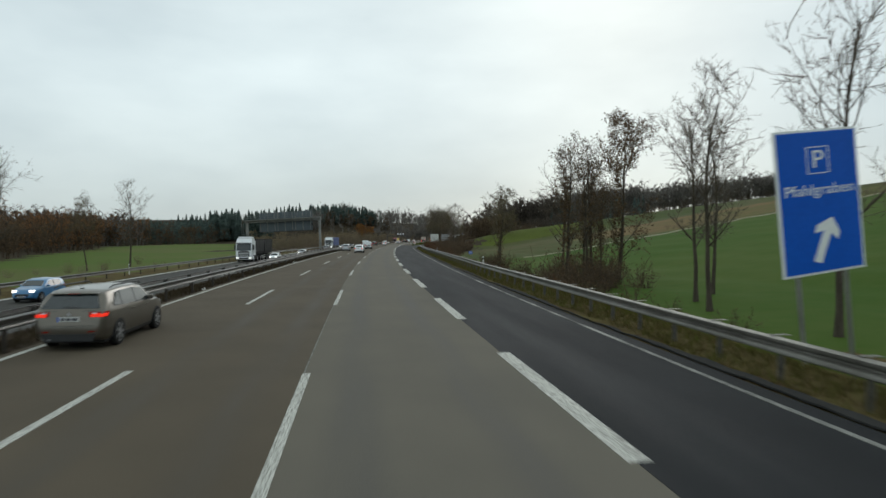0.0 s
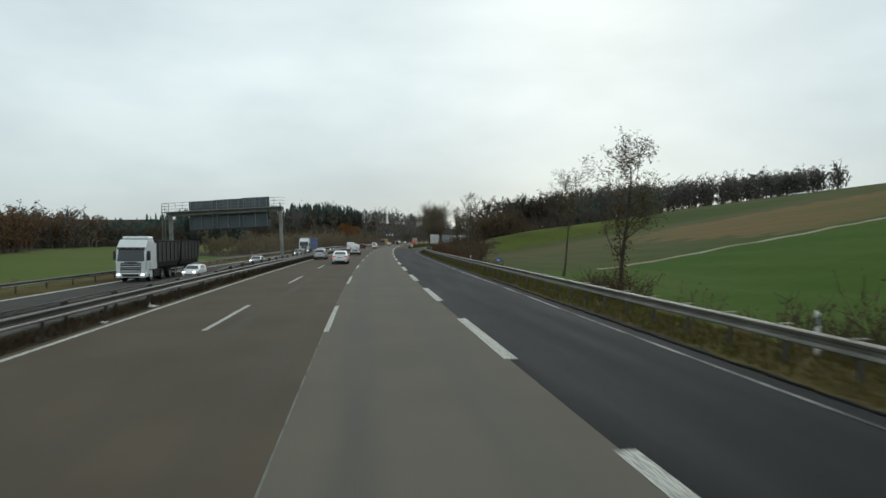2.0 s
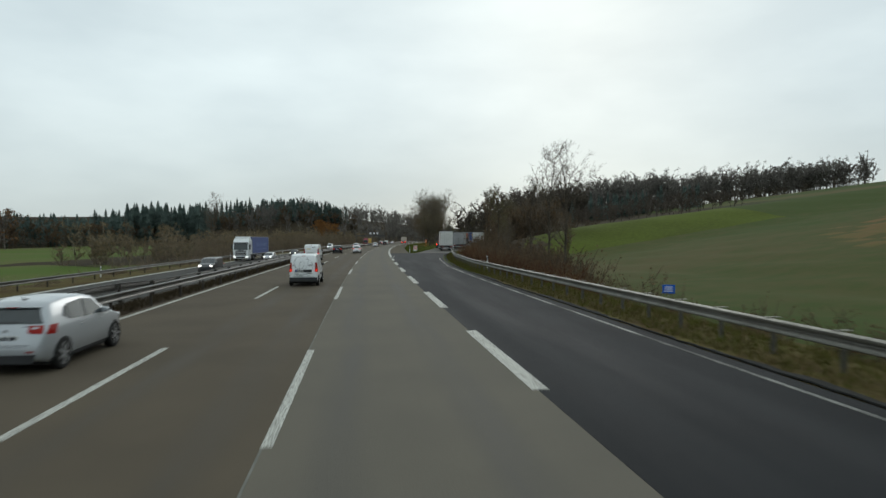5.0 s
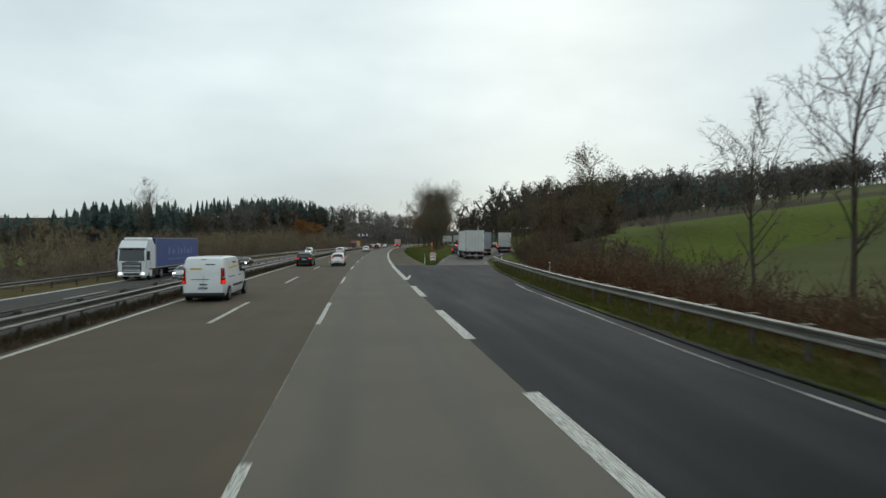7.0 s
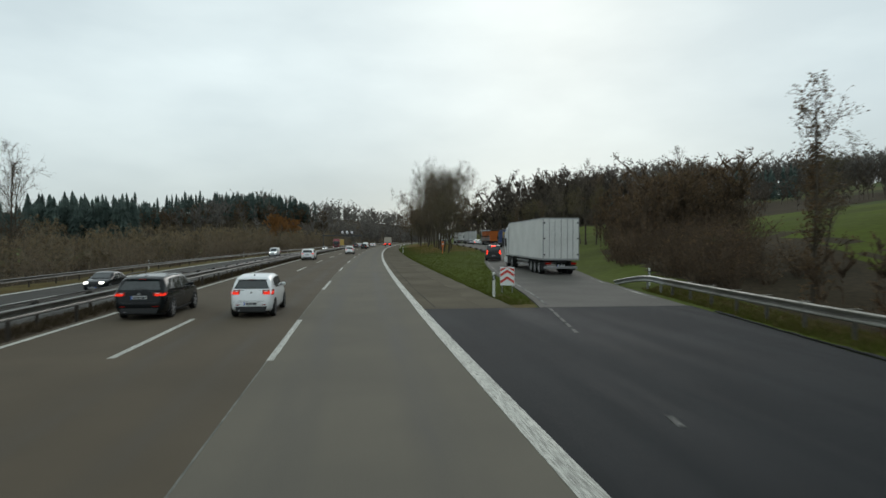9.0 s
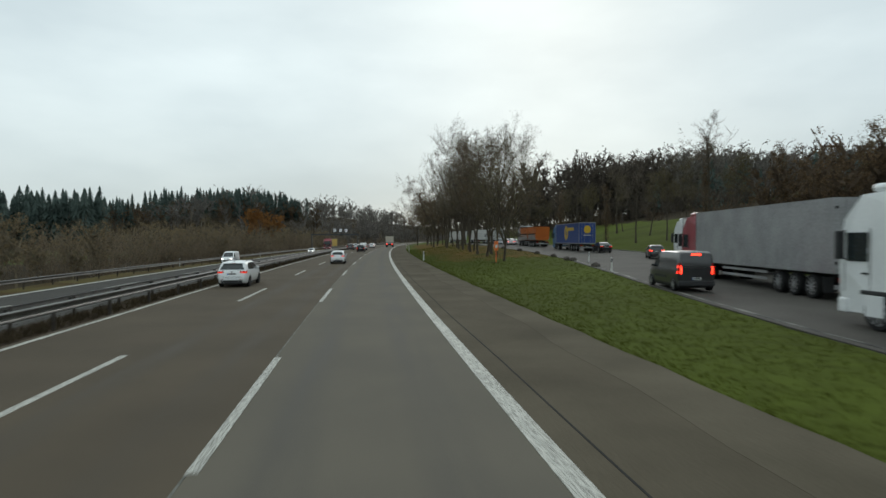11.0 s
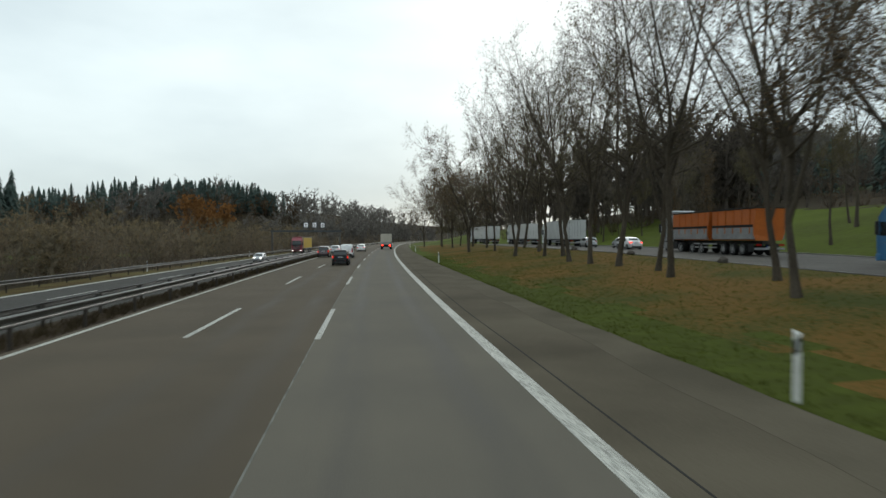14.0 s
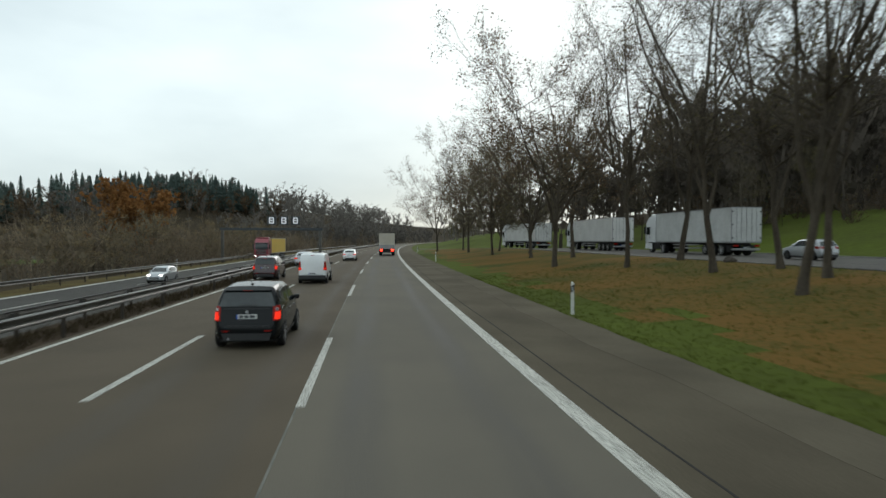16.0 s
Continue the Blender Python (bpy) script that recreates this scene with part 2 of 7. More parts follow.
MAT = {
    "asphalt_brown": lane_material("asphalt_brown", (0.098, 0.079, 0.056), (0.075, 0.061, 0.044), (0.067, 0.055, 0.040), 0.85, 0.85),
    "asphalt_pale": lane_material("asphalt_pale", (0.135, 0.1205, 0.096), (0.112, 0.101, 0.083), (0.084, 0.077, 0.066), 0.85, 0.95),
    "asphalt_new": lane_material("asphalt_new", (0.0125, 0.0145, 0.0165), (0.0075, 0.0085, 0.010), (0.0130, 0.0150, 0.0168), 0.80, 0.9),
    "asphalt_far": lane_material("asphalt_far", (0.054, 0.052, 0.046), (0.040, 0.038, 0.034), (0.062, 0.060, 0.055), 0.75, 0.9),
    "shoulder": material("shoulder_asphalt", (0.121, 0.104, 0.076), (0.074, 0.063, 0.046), 0.28, 25, 0.9, 0.4, mix=0.35, low=0.38, high=0.64),
    "gutter": material("pale_shoulder_edge", (0.126, 0.109, 0.080), (0.081, 0.070, 0.051), 0.35, 20, 0.9, 0.4, mix=0.35, low=0.38, high=0.64),
    "layby": material("layby_asphalt", (0.088, 0.082, 0.073), (0.060, 0.056, 0.050), 0.4, 40, 0.8, 0.35, mix=0.4),
    "paint": material("road_paint", (0.54, 0.535, 0.485), (0.20, 0.197, 0.175), 1.3, 14, 0.7, 0.25, mix=0.75, low=0.40, high=0.58, stretch=(4.0, 0.35, 1.0)),
    "paint_worn": material("worn_road_paint", (0.26, 0.26, 0.235), (0.030, 0.031, 0.030), 0.45, 14, 0.7, 0.2, mix=0.35, low=0.44, high=0.60),
    "seam": material("lane_seam", (0.17, 0.17, 0.15), (0.07, 0.07, 0.06), 2.0, 20, 0.8, 0.2, low=0.4, high=0.55),
    "tar": material("tar_joint", (0.045, 0.044, 0.042), (0.028, 0.028, 0.027), 2, 30, 0.9, 0.2),
    "soil": material("wet_soil", (0.066, 0.047, 0.031), (0.024, 0.018, 0.012), 0.7, 9, 0.9, 0.8),
    "verge": material("verge_grass_ground", (0.104, 0.088, 0.034), (0.066, 0.044, 0.022), 0.35, 5, 0.95, 0.8, mix=0.45, low=0.4, high=0.58),
    "meadow": material("meadow", (0.078, 0.101, 0.018), (0.052, 0.062, 0.014), 0.05, 1.6, 0.95, 0.6, mix=0.35, low=0.38, high=0.6),
    "field": material("winter_field", (0.054, 0.073, 0.024), (0.088, 0.078, 0.036), 0.011, 0.5, 0.95, 0.5, mix=0.2, low=0.40, high=0.54),
    "field_lush": material("sown_field", (0.040, 0.082, 0.012), (0.062, 0.094, 0.020), 0.03, 0.6, 0.95, 0.6, mix=0.3, low=0.38, high=0.6),
    "field_brown": material("thin_brown_field", (0.142, 0.092, 0.044), (0.078, 0.088, 0.028), 0.018, 0.5, 0.95, 0.6, mix=0.25, low=0.42, high=0.60),
    "field_far": material("young_winter_crop", (0.075, 0.112, 0.026), (0.100, 0.108, 0.040), 0.02, 0.5, 0.95, 0.5, mix=0.2, low=0.40, high=0.56),
    "track": material("pale_gravel_track", (0.36, 0.34, 0.25), (0.24, 0.23, 0.15), 0.25, 6, 0.95, 0.4, mix=0.35, low=0.38, high=0.62),
    "litter": material("leaf_litter_grass", (0.140, 0.082, 0.024), (0.055, 0.064, 0.017), 0.18, 7, 0.95, 0.9, mix=0.4, low=0.40, high=0.56),
    "forest_floor": material("forest_floor", (0.060, 0.046, 0.030), (0.030, 0.026, 0.018), 0.2, 3, 0.95, 0.6),
    "steel": material("galvanised_steel", (0.28, 0.285, 0.275), (0.15, 0.15, 0.14), 1.2, 14, 0.5, 0.15, metal=0.55, mix=0.4, per=0.08),
    "steel_rail": material("weathered_rail_steel", (0.215, 0.210, 0.185), (0.105, 0.098, 0.080), 1.0, 12, 0.55, 0.15, metal=0.4, mix=0.4, per=0.1),
    "steel_old": material("dirty_galvanised_steel", (0.128, 0.124, 0.112), (0.046, 0.043, 0.037), 1.0, 10, 0.45, 0.2, metal=0.35, mix=0.45, per=0.1),
    # rail posts darkened in colour for the shade behind the beam
    "post_dark": material("rusty_dark_posts", (0.070, 0.060, 0.050), (0.035, 0.029, 0.024), 2.0, 14, 0.8, 0.2),
    "panel_back": material("sign_panel_back", (0.094, 0.118, 0.132), (0.064, 0.082, 0.092), 0.8, 9, 0.55, 0.1, metal=0.2),
    "steel_dark": material("dark_coated_steel", (0.050, 0.060, 0.066), (0.032, 0.038, 0.042), 1.0, 12, 0.6, 0.15),
    "bark": material("bark", (0.105, 0.088, 0.068), (0.045, 0.038, 0.030), 1.2, 14, 0.95, 0.8, stretch=(3, 3, 0.6)),
    "twig": material("twigs", (0.155, 0.132, 0.105), (0.095, 0.080, 0.064), 0.8, 6, 0.95, 0.0, per=0.2, thin=0.35),
    "twig_brown": material("brown_twigs", (0.118, 0.088, 0.062), (0.066, 0.050, 0.037), 0.15, 3, 0.95, 0.0, per=0.35, thin=0.35),
    "leaf_brown": material("withered_leaves", (0.158, 0.108, 0.063), (0.088, 0.062, 0.038), 0.5, 5, 0.9, 0.0, per=0.4, thin=0.45),
    "leaf_olive": material("late_leaves", (0.140, 0.122, 0.062), (0.085, 0.074, 0.042), 0.4, 5, 0.9, 0.0, per=0.4, thin=0.45),
    "leaf_rust": material("rust_leaves", (0.330, 0.165, 0.060), (0.215, 0.108, 0.042), 0.12, 2, 0.9, 0.0, per=0.3, thin=0.4),
    "leaf_autumn": material("dull_autumn_leaves", (0.250, 0.130, 0.058), (0.140, 0.080, 0.042), 0.05, 2, 0.9, 0.0, per=0.3, thin=0.4),
    "needle": material("spruce_needles", (0.098, 0.130, 0.114), (0.056, 0.080, 0.072), 0.06, 2, 0.95, 0.0, per=0.4, thin=0.25),
    "grass": material("grass_blades", (0.094, 0.112, 0.022), (0.062, 0.048, 0.018), 0.3, 3, 0.9, 0.0, per=0.35, thin=0.35),
    # twigs of the distant woods: pale grey of aerial haze put into the colour
    "twig_hazed": material("far_twigs", (0.185, 0.172, 0.155), (0.110, 0.102, 0.093), 0.05, 1, 0.95, 0.0, per=0.3, thin=0.4),
    "twig_dark": material("dark_wet_twigs", (0.105, 0.090, 0.074), (0.064, 0.055, 0.047), 0.05, 1, 0.95, 0.0, per=0.3, thin=0.4),
    "twig_rust": material("bramble_stems", (0.116, 0.060, 0.034), (0.062, 0.034, 0.021), 0.15, 3, 0.95, 0.0, per=0.35, thin=0.3),
    "twig_olive": material("olive_scrub_twigs", (0.205, 0.172, 0.120), (0.130, 0.110, 0.078), 0.05, 2, 0.95, 0.0, per=0.3, thin=0.35),
    "leaf_scrub": material("withered_scrub_leaves", (0.235, 0.184, 0.110), (0.150, 0.118, 0.074), 0.04, 2, 0.95, 0.0, per=0.35, thin=0.35),
    "twig_pale": material("pale_scrub_twigs", (0.215, 0.174, 0.126), (0.135, 0.109, 0.079), 0.15, 3, 0.95, 0.0, per=0.35, thin=0.4),
    "grass_soft": material("short_grass_blades", (0.082, 0.100, 0.019), (0.066, 0.074, 0.016), 0.3, 3, 0.9, 0.0, per=0.18, thin=0.35),
    "grass_dry": material("dry_grass_blades", (0.165, 0.125, 0.058), (0.085, 0.070, 0.030), 0.4, 3, 0.9, 0.0, per=0.35),
    "grass_brown": material("withered_median_weeds", (0.075, 0.058, 0.034), (0.040, 0.031, 0.019), 0.4, 3, 0.95, 0.0, per=0.3),
    "stone": material("boulder_stone", (0.12, 0.105, 0.09), (0.05, 0.045, 0.04), 2, 14, 0.9, 0.8),
    "kerb": material("concrete_kerb", (0.26, 0.255, 0.24), (0.15, 0.147, 0.135), 1.0, 12, 0.85, 0.4, per=0.1),
    "white_paint": material("white_car_paint", (0.76, 0.78, 0.79), (0.68, 0.70, 0.71), 1.4, 10, 0.3, 0.0, coat=0.7),
    "grey_paint": material("grey_metallic_paint", (0.145, 0.130, 0.106), (0.120, 0.107, 0.088), 1.5, 120, 0.34, 0.0, metal=0.7, coat=0.5),
    "silver_paint": material("silver_paint", (0.42, 0.44, 0.46), (0.36, 0.38, 0.40), 1.5, 120, 0.34, 0.0, metal=0.4, coat=0.7),
    "black_paint": material("black_car_paint", (0.008, 0.010, 0.011), (0.006, 0.007, 0.008), 1.4, 20, 0.16, 0.0, coat=0.1, spec=0.16),
    "grey_dark": material("dark_grey_car_paint", (0.045, 0.046, 0.048), (0.032, 0.033, 0.035), 1.4, 60, 0.3, 0.0, metal=0.4, coat=0.5),
    "blue_paint": material("blue_car_paint", (0.030, 0.165, 0.34), (0.022, 0.125, 0.27), 1.4, 20, 0.3, 0.0, coat=0.7),
    "red_paint": material("red_cab_paint", (0.30, 0.045, 0.06), (0.22, 0.03, 0.045), 1.4, 20, 0.35, 0.0, coat=0.5),
    "dark_red": material("dark_red_car_paint", (0.045, 0.012, 0.016), (0.03, 0.009, 0.012), 1.4, 20, 0.25, 0.0, coat=0.8),
    "glass": material("car_glass", (0.026, 0.034, 0.036), (0.018, 0.024, 0.026), 1.0, 8, 0.07, 0.0, spec=0.5, coat=0.4),
    "rubber": material("tyre_rubber", (0.022, 0.022, 0.022), (0.012, 0.012, 0.012), 4, 30, 0.85, 0.3),
    "rim": material("alloy_rim", (0.38, 0.385, 0.39), (0.22, 0.22, 0.225), 3, 20, 0.4, 0.0, metal=0.6),
    "plastic": material("black_plastic", (0.025, 0.026, 0.028), (0.016, 0.017, 0.018), 3, 30, 0.6, 0.1),
    "chassis": material("truck_chassis", (0.035, 0.034, 0.033), (0.018, 0.018, 0.018), 2, 14, 0.8, 0.2),
    "tail": material("red_lamp_lens", (0.30, 0.012, 0.008), (0.22, 0.009, 0.006), 3, 20, 0.25, 0.0, spec=0.2),
    "tail_lit": material("lit_red_lamp", (0.85, 0.030, 0.012), (0.6, 0.02, 0.008), 3, 20, 0.4, 0.0, emit=0.75, spec=0.1),
    "brake_lit": material("lit_brake_lamp", (1.0, 0.035, 0.016), (1.0, 0.03, 0.012), 3, 20, 0.4, 0.0, emit=5.0, spec=0.1),
    "head_lit": material("lit_headlamp", (1.0, 0.97, 0.90), (1.0, 0.95, 0.85), 3, 20, 0.3, 0.0, emit=2.6),
    "lamp_clear": material("clear_lamp", (0.55, 0.57, 0.58), (0.4, 0.42, 0.43), 3, 20, 0.15, 0.0),
    "plate": material("plate_white", (0.62, 0.63, 0.62), (0.5, 0.51, 0.5), 3, 20, 0.5, 0.0),
    "bar": material("dark_print", (0.05, 0.055, 0.065), (0.03, 0.034, 0.04), 3, 20, 0.6, 0.0),
    "tarp_blue": material("blue_tarpaulin", (0.020, 0.060, 0.235), (0.014, 0.040, 0.165), 0.7, 6, 0.55, 0.15),
    "print_pale": material("pale_blue_print", (0.10, 0.17, 0.34), (0.07, 0.12, 0.26), 0.7, 6, 0.55, 0.0),
    "tarp_white": material("white_tarpaulin", (0.56, 0.57, 0.56), (0.42, 0.43, 0.42), 0.7, 6, 0.6, 0.15),
    "box_white": material("white_box_body", (0.66, 0.66, 0.64), (0.50, 0.50, 0.48), 0.6, 8, 0.5, 0.08),
    "box_beige": material("beige_tarpaulin", (0.52, 0.48, 0.40), (0.40, 0.37, 0.31), 0.7, 8, 0.6, 0.1),
    "tipper_dark": material("dark_tipper_body", (0.022, 0.022, 0.023), (0.013, 0.013, 0.013), 0.8, 8, 0.55, 0.15),
    "orange": material("orange_tipper_paint", (0.52, 0.135, 0.020), (0.38, 0.095, 0.015), 0.8, 8, 0.45, 0.08),
    "orange_box": material("orange_plastic", (0.72, 0.17, 0.025), (0.58, 0.13, 0.02), 1.5, 15, 0.45, 0.05),
    "alu": material("ribbed_aluminium", (0.36, 0.365, 0.37), (0.22, 0.22, 0.225), 0.8, 12, 0.45, 0.05, metal=0.5),
    "yellow": material("yellow_print", (0.62, 0.40, 0.02), (0.5, 0.32, 0.015), 1, 10, 0.55, 0.0),
    "sign_blue": material("sign_blue", (0.006, 0.098, 0.52), (0.005, 0.082, 0.45), 0.8, 9, 0.4, 0.0, spec=0.12),
    "sign_white": material("sign_white", (0.78, 0.80, 0.80), (0.68, 0.70, 0.70), 0.8, 9, 0.4, 0.0),
    "sign_red": material("sign_red", (0.62, 0.045, 0.03), (0.5, 0.035, 0.022), 0.8, 9, 0.4, 0.0),
    "sign_back": material("sign_back", (0.30, 0.31, 0.32), (0.22, 0.225, 0.23), 0.8, 9, 0.5, 0.0, metal=0.3),
    "post_white": material("post_white", (0.70, 0.70, 0.68), (0.50, 0.50, 0.47), 3, 20, 0.6, 0.0),
    "wood": material("weathered_pole_wood", (0.20, 0.17, 0.13), (0.11, 0.09, 0.07), 1, 14, 0.9, 0.4, stretch=(3, 3, 0.4)),
    "led": material("lit_sign_characters", (0.75, 0.77, 0.80), (0.7, 0.72, 0.75), 3, 20, 0.5, 0.0, emit=0.25),
}


# ---- mesh helpers ----
class Geo:
    """Collects vertices and faces of one mesh."""

    def __init__(self):
        self.v, self.f = [], []

    def add(self, verts, faces):
        o = len(self.v)
        self.v.extend(verts)
        self.f.extend(tuple(i + o for i in f) for f in faces)
        return self

    def box(self, x0, x1, y0, y1, z0, z1, r=0.0):
        if r <= 0:
            v = [(x, y, z) for z in (z0, z1) for y in (y0, y1) for x in (x0, x1)]
            return self.add(v, [(0, 2, 3, 1), (4, 5, 7, 6), (0, 1, 5, 4), (1, 3, 7, 5), (3, 2, 6, 7), (2, 0, 4, 6)])
        bm = bmesh.new()
        bmesh.ops.create_cube(bm, size=1.0)
        for p in bm.verts:
            p.co = ((x0 + x1) / 2 + p.co.x * (x1 - x0), (y0 + y1) / 2 + p.co.y * (y1 - y0), (z0 + z1) / 2 + p.co.z * (z1 - z0))
        bmesh.ops.bevel(bm, geom=list(bm.edges), offset=r, segments=2, affect="EDGES", profile=0.5)
        bm.verts.index_update()
        self.add([tuple(p.co) for p in bm.verts], [tuple(q.index for q in f.verts) for f in bm.faces])
        bm.free()
        return self

    def tube(self, a, b, ra, rb=None, n=8, caps=True):
        a, b = Vector(a), Vector(b)
        rb = ra if rb is None else rb
        w = (b - a).normalized()
        u = w.cross(Vector((0, 0, 1)) if abs(w.z) < 0.9 else Vector((1, 0, 0))).normalized()
        q = w.cross(u)
        vs = []
        for c, r in ((a, ra), (b, rb)):
            for i in range(n):
                t = 2 * math.pi * i / n
                vs.append(tuple(c + u * (r * math.cos(t)) + q * (r * math.sin(t))))
        fs = [(i, (i + 1) % n, n + (i + 1) % n, n + i) for i in range(n)]
        if caps:
            fs += [tuple(range(n - 1, -1, -1)), tuple(range(n, 2 * n))]
        return self.add(vs, fs)

    def lathe(self, profile, n=20, axis="x", centre=(0, 0, 0)):
        """profile: (along axis, radius) rows."""
        vs, fs = [], []
        for h, r in profile:
            for i in range(n):
                t = 2 * math.pi * i / n
                c, s = r * math.cos(t), r * math.sin(t)
                p = {"x": (h, c, s), "y": (c, h, s), "z": (c, s, h)}[axis]
                vs.append((p[0] + centre[0], p[1] + centre[1], p[2] + centre[2]))
        for k in range(len(profile) - 1):
            for i in range(n):
                j = (i + 1) % n
                fs.append((k * n + i, k * n + j, k * n + n + j, k * n + n + i))
        fs.append(tuple(range(n)))
        fs.append(tuple(range(len(vs) - 1, len(vs) - n - 1, -1)))
        return self.add(vs, fs)

    def sweep(self, section, s0, s1, step, line, z=0.0, closed=True):
        """Sweeps an (offset, height) section along the road at the sideways distance line(s)."""
        ss = np.linspace(s0, s1, max(2, int(round((s1 - s0) / step)) + 1))
        n = len(section)
        vs, fs = [], []
        for s in ss:
            for o, h in section:
                x, y, _ = on_road(s, float(line(s)) + o)
                vs.append((float(x), float(y), (float(z(s)) if callable(z) else z) + h))
        for k in range(len(ss) - 1):
            for i in range(n if closed else n - 1):
                j = (i + 1) % n
                fs.append((k * n + i, k * n + j, k * n + n + j, k * n + n + i))
        if closed:
            fs += [tuple(range(n - 1, -1, -1)), tuple(range(len(vs) - n, len(vs)))]
        return self.add(vs, fs)


def mesh_of(name, geo, mat, smooth=False, angle=None):
    me = bpy.data.meshes.new(name)
    me.from_pydata(geo.v, [], geo.f)
    for m in (mat if isinstance(mat, (list, tuple)) else [mat]):
        me.materials.append(MAT[m] if isinstance(m, str) else m)
    bm = bmesh.new()
    bm.from_mesh(me)
    bmesh.ops.recalc_face_normals(bm, faces=bm.faces)
    if angle:
        for e in bm.edges:
            if len(e.link_faces) == 2 and e.calc_face_angle(0) > radians(angle):
                e.smooth = False
    for f in bm.faces:
        f.smooth = bool(smooth)
    bm.to_mesh(me)
    bm.free()
    return me


def part(name, geo, mat, parent=None, label="", smooth=False, angle=40):
    me = geo if isinstance(geo, bpy.types.Mesh) else mesh_of(name, geo, mat, smooth, angle if smooth else None)
    ob = new(name, me)
    if parent:
        ob.parent = parent
    if label:
        tagged(ob, label=label)
    return ob


def thing(name, label, category, group="", kind=""):
    return tagged(new(name), label, category, group, kind)


def structure(name, geo, mat, label, category, kind="structure", smooth=False):
    return tagged(part(name, geo, mat, smooth=smooth), label, category, "", kind)

# ---- ground: one sheet to the horizon ----
TRACK_S = 110.0


def build_ground():
    ss = np.concatenate([np.arange(-300, -20, 20), np.arange(-20, 480, 2.5), np.arange(480, 1000, 20), np.arange(1000, 3001, 125)])
    near = np.concatenate([np.arange(-32, -11.0, 1.5), [-10.4, -9.6, -9.2, -8.8, -8.2, -7.6, -7.2, -6.8, -6.4], np.arange(-5.0, 7.0, 1.5), np.arange(7.0, 46, 0.75), np.arange(46, 130, 2.5)])
    wide = [46 * 1.08 ** k for k in range(1, 50)]
    dd = np.concatenate([[-w * 32 / 46 for w in wide[::-1]], near, [130 * 1.16 ** k for k in range(19)]])
    S, D = np.meshgrid(ss, dd, indexing="ij")
    X, Y, _ = on_road(S, D)
    Z = ground_z(S, D)
    n, k = S.shape
    verts = np.stack([X, Y, Z], -1).reshape(-1, 3)
    i = np.arange((n - 1) * k).reshape(n - 1, k)[:, :-1].ravel()
    faces = np.stack([i, i + 1, i + k + 1, i + k], 1)[:, ::-1]
    me = bpy.data.meshes.new("ground")
    me.from_pydata(verts.tolist(), [], faces.tolist())
    names = ["field", "verge", "meadow", "soil", "litter", "forest_floor", "field_lush", "field_brown", "field_far"]
    for m in names:
        me.materials.append(MAT[m])
    rng = np.random.default_rng(3)
    sc = (S[:-1, :-1] + S[1:, 1:]) / 2
    dc = (D[:-1, :-1] + D[1:, 1:]) / 2
    jit = rng.uniform(-0.8, 0.8, sc.shape)
    idx = np.zeros(sc.shape, int)
    rl = rail_line(sc)
    idx[(dc > 0) & (sc < TRACK_S)] = 6
    idx[(dc > 50 + 5 * jit + 0.22 * np.abs(sc - 140)) & (sc > TRACK_S + 6) & (sc < 172 + 8 * jit)] = 7
    idx[(dc > 0) & (sc < 222) & (dc < rl + 8 + jit * 3)] = 1
    idx[(dc > 0) & (sc > 142 + 6 * jit) & (sc < 222) & (dc < rl + 0.4 + 0.5 * jit)] = 2
    idx[dc < -30] = 8
    idx[(dc < -66 - 0.40 * np.clip(sc - 100, 0, 260) + 3 * jit) & (sc > -60) & (sc < 420)] = 5
    idx[(dc < 0) & (dc > -9.4)] = 3
    idx[(dc < -9.4) & (dc > -34 + jit * 4)] = 1
    isl = (sc > 206) & (dc > 6) & (dc < island_edge(sc) + 0.3)
    idx[isl] = 2
    idx[isl & (sc > 293 + 3 * jit) & (dc > 10 + 1.5 * jit)] = 4
    idx[isl & (sc < 211.5 + 1.5 * jit)] = 1
    bank = (sc > 206) & (dc >= island_edge(sc) + 0.3)
    idx[bank & (dc < 75)] = 2
    idx[bank & (sc > 285) & (dc > edge_line(sc) + 31 + 6 * jit) & (dc < 140 + 8 * jit)] = 5
    idx[(sc > 175) & (sc < 270) & (dc > edge_line(sc) + 4.5) & (dc < edge_line(sc) + 17 + 4 * jit)] = 5
    idx[(sc > 470) & (dc < -26)] = 5
    idx[(sc > 208 + 5 * jit) & (dc < -26.5 + 0.8 * jit) & (dc > -62)] = 5
    me.polygons.foreach_set("material_index", idx.ravel().astype(np.int32))
    me.polygons.foreach_set("use_smooth", np.ones(idx.size, bool))
    me.update()
    return tagged(new("ground", me), "rolling winter farmland with green fields, verges and bare soil", "ground", "", "structure")


build_ground()


def build_track():
    """A gravel track across the field, draped over the slope."""
    dd = np.arange(29.0, 150, 1.25)
    v, f = [], []
    for k, d in enumerate(dd):
        mid = TRACK_S + 1.2 + 0.25 * math.sin(0.19 * d) + 0.12 * math.sin(0.61 * d)
        for e, up in ((-0.60, -0.25), (-0.45, 0.09), (0.0, 0.12), (0.45, 0.09), (0.60, -0.25)):
            x, y, _ = on_road(mid + e, d)
            v.append((float(x), float(y), float(ground_z(mid + e, d)) + up))
        if k:
            o = 5 * k
            f += [(o - 5 + i, o - 4 + i, o + 1 + i, o + i) for i in range(4)]
    me = bpy.data.meshes.new("field_track")
    me.from_pydata(v, [], [q[::-1] for q in f])
    me.materials.append(MAT["track"])
    me.update()
    return tagged(new("field_track", me), "pale gravel track running up between two fields", "track", "", "structure")


build_track()


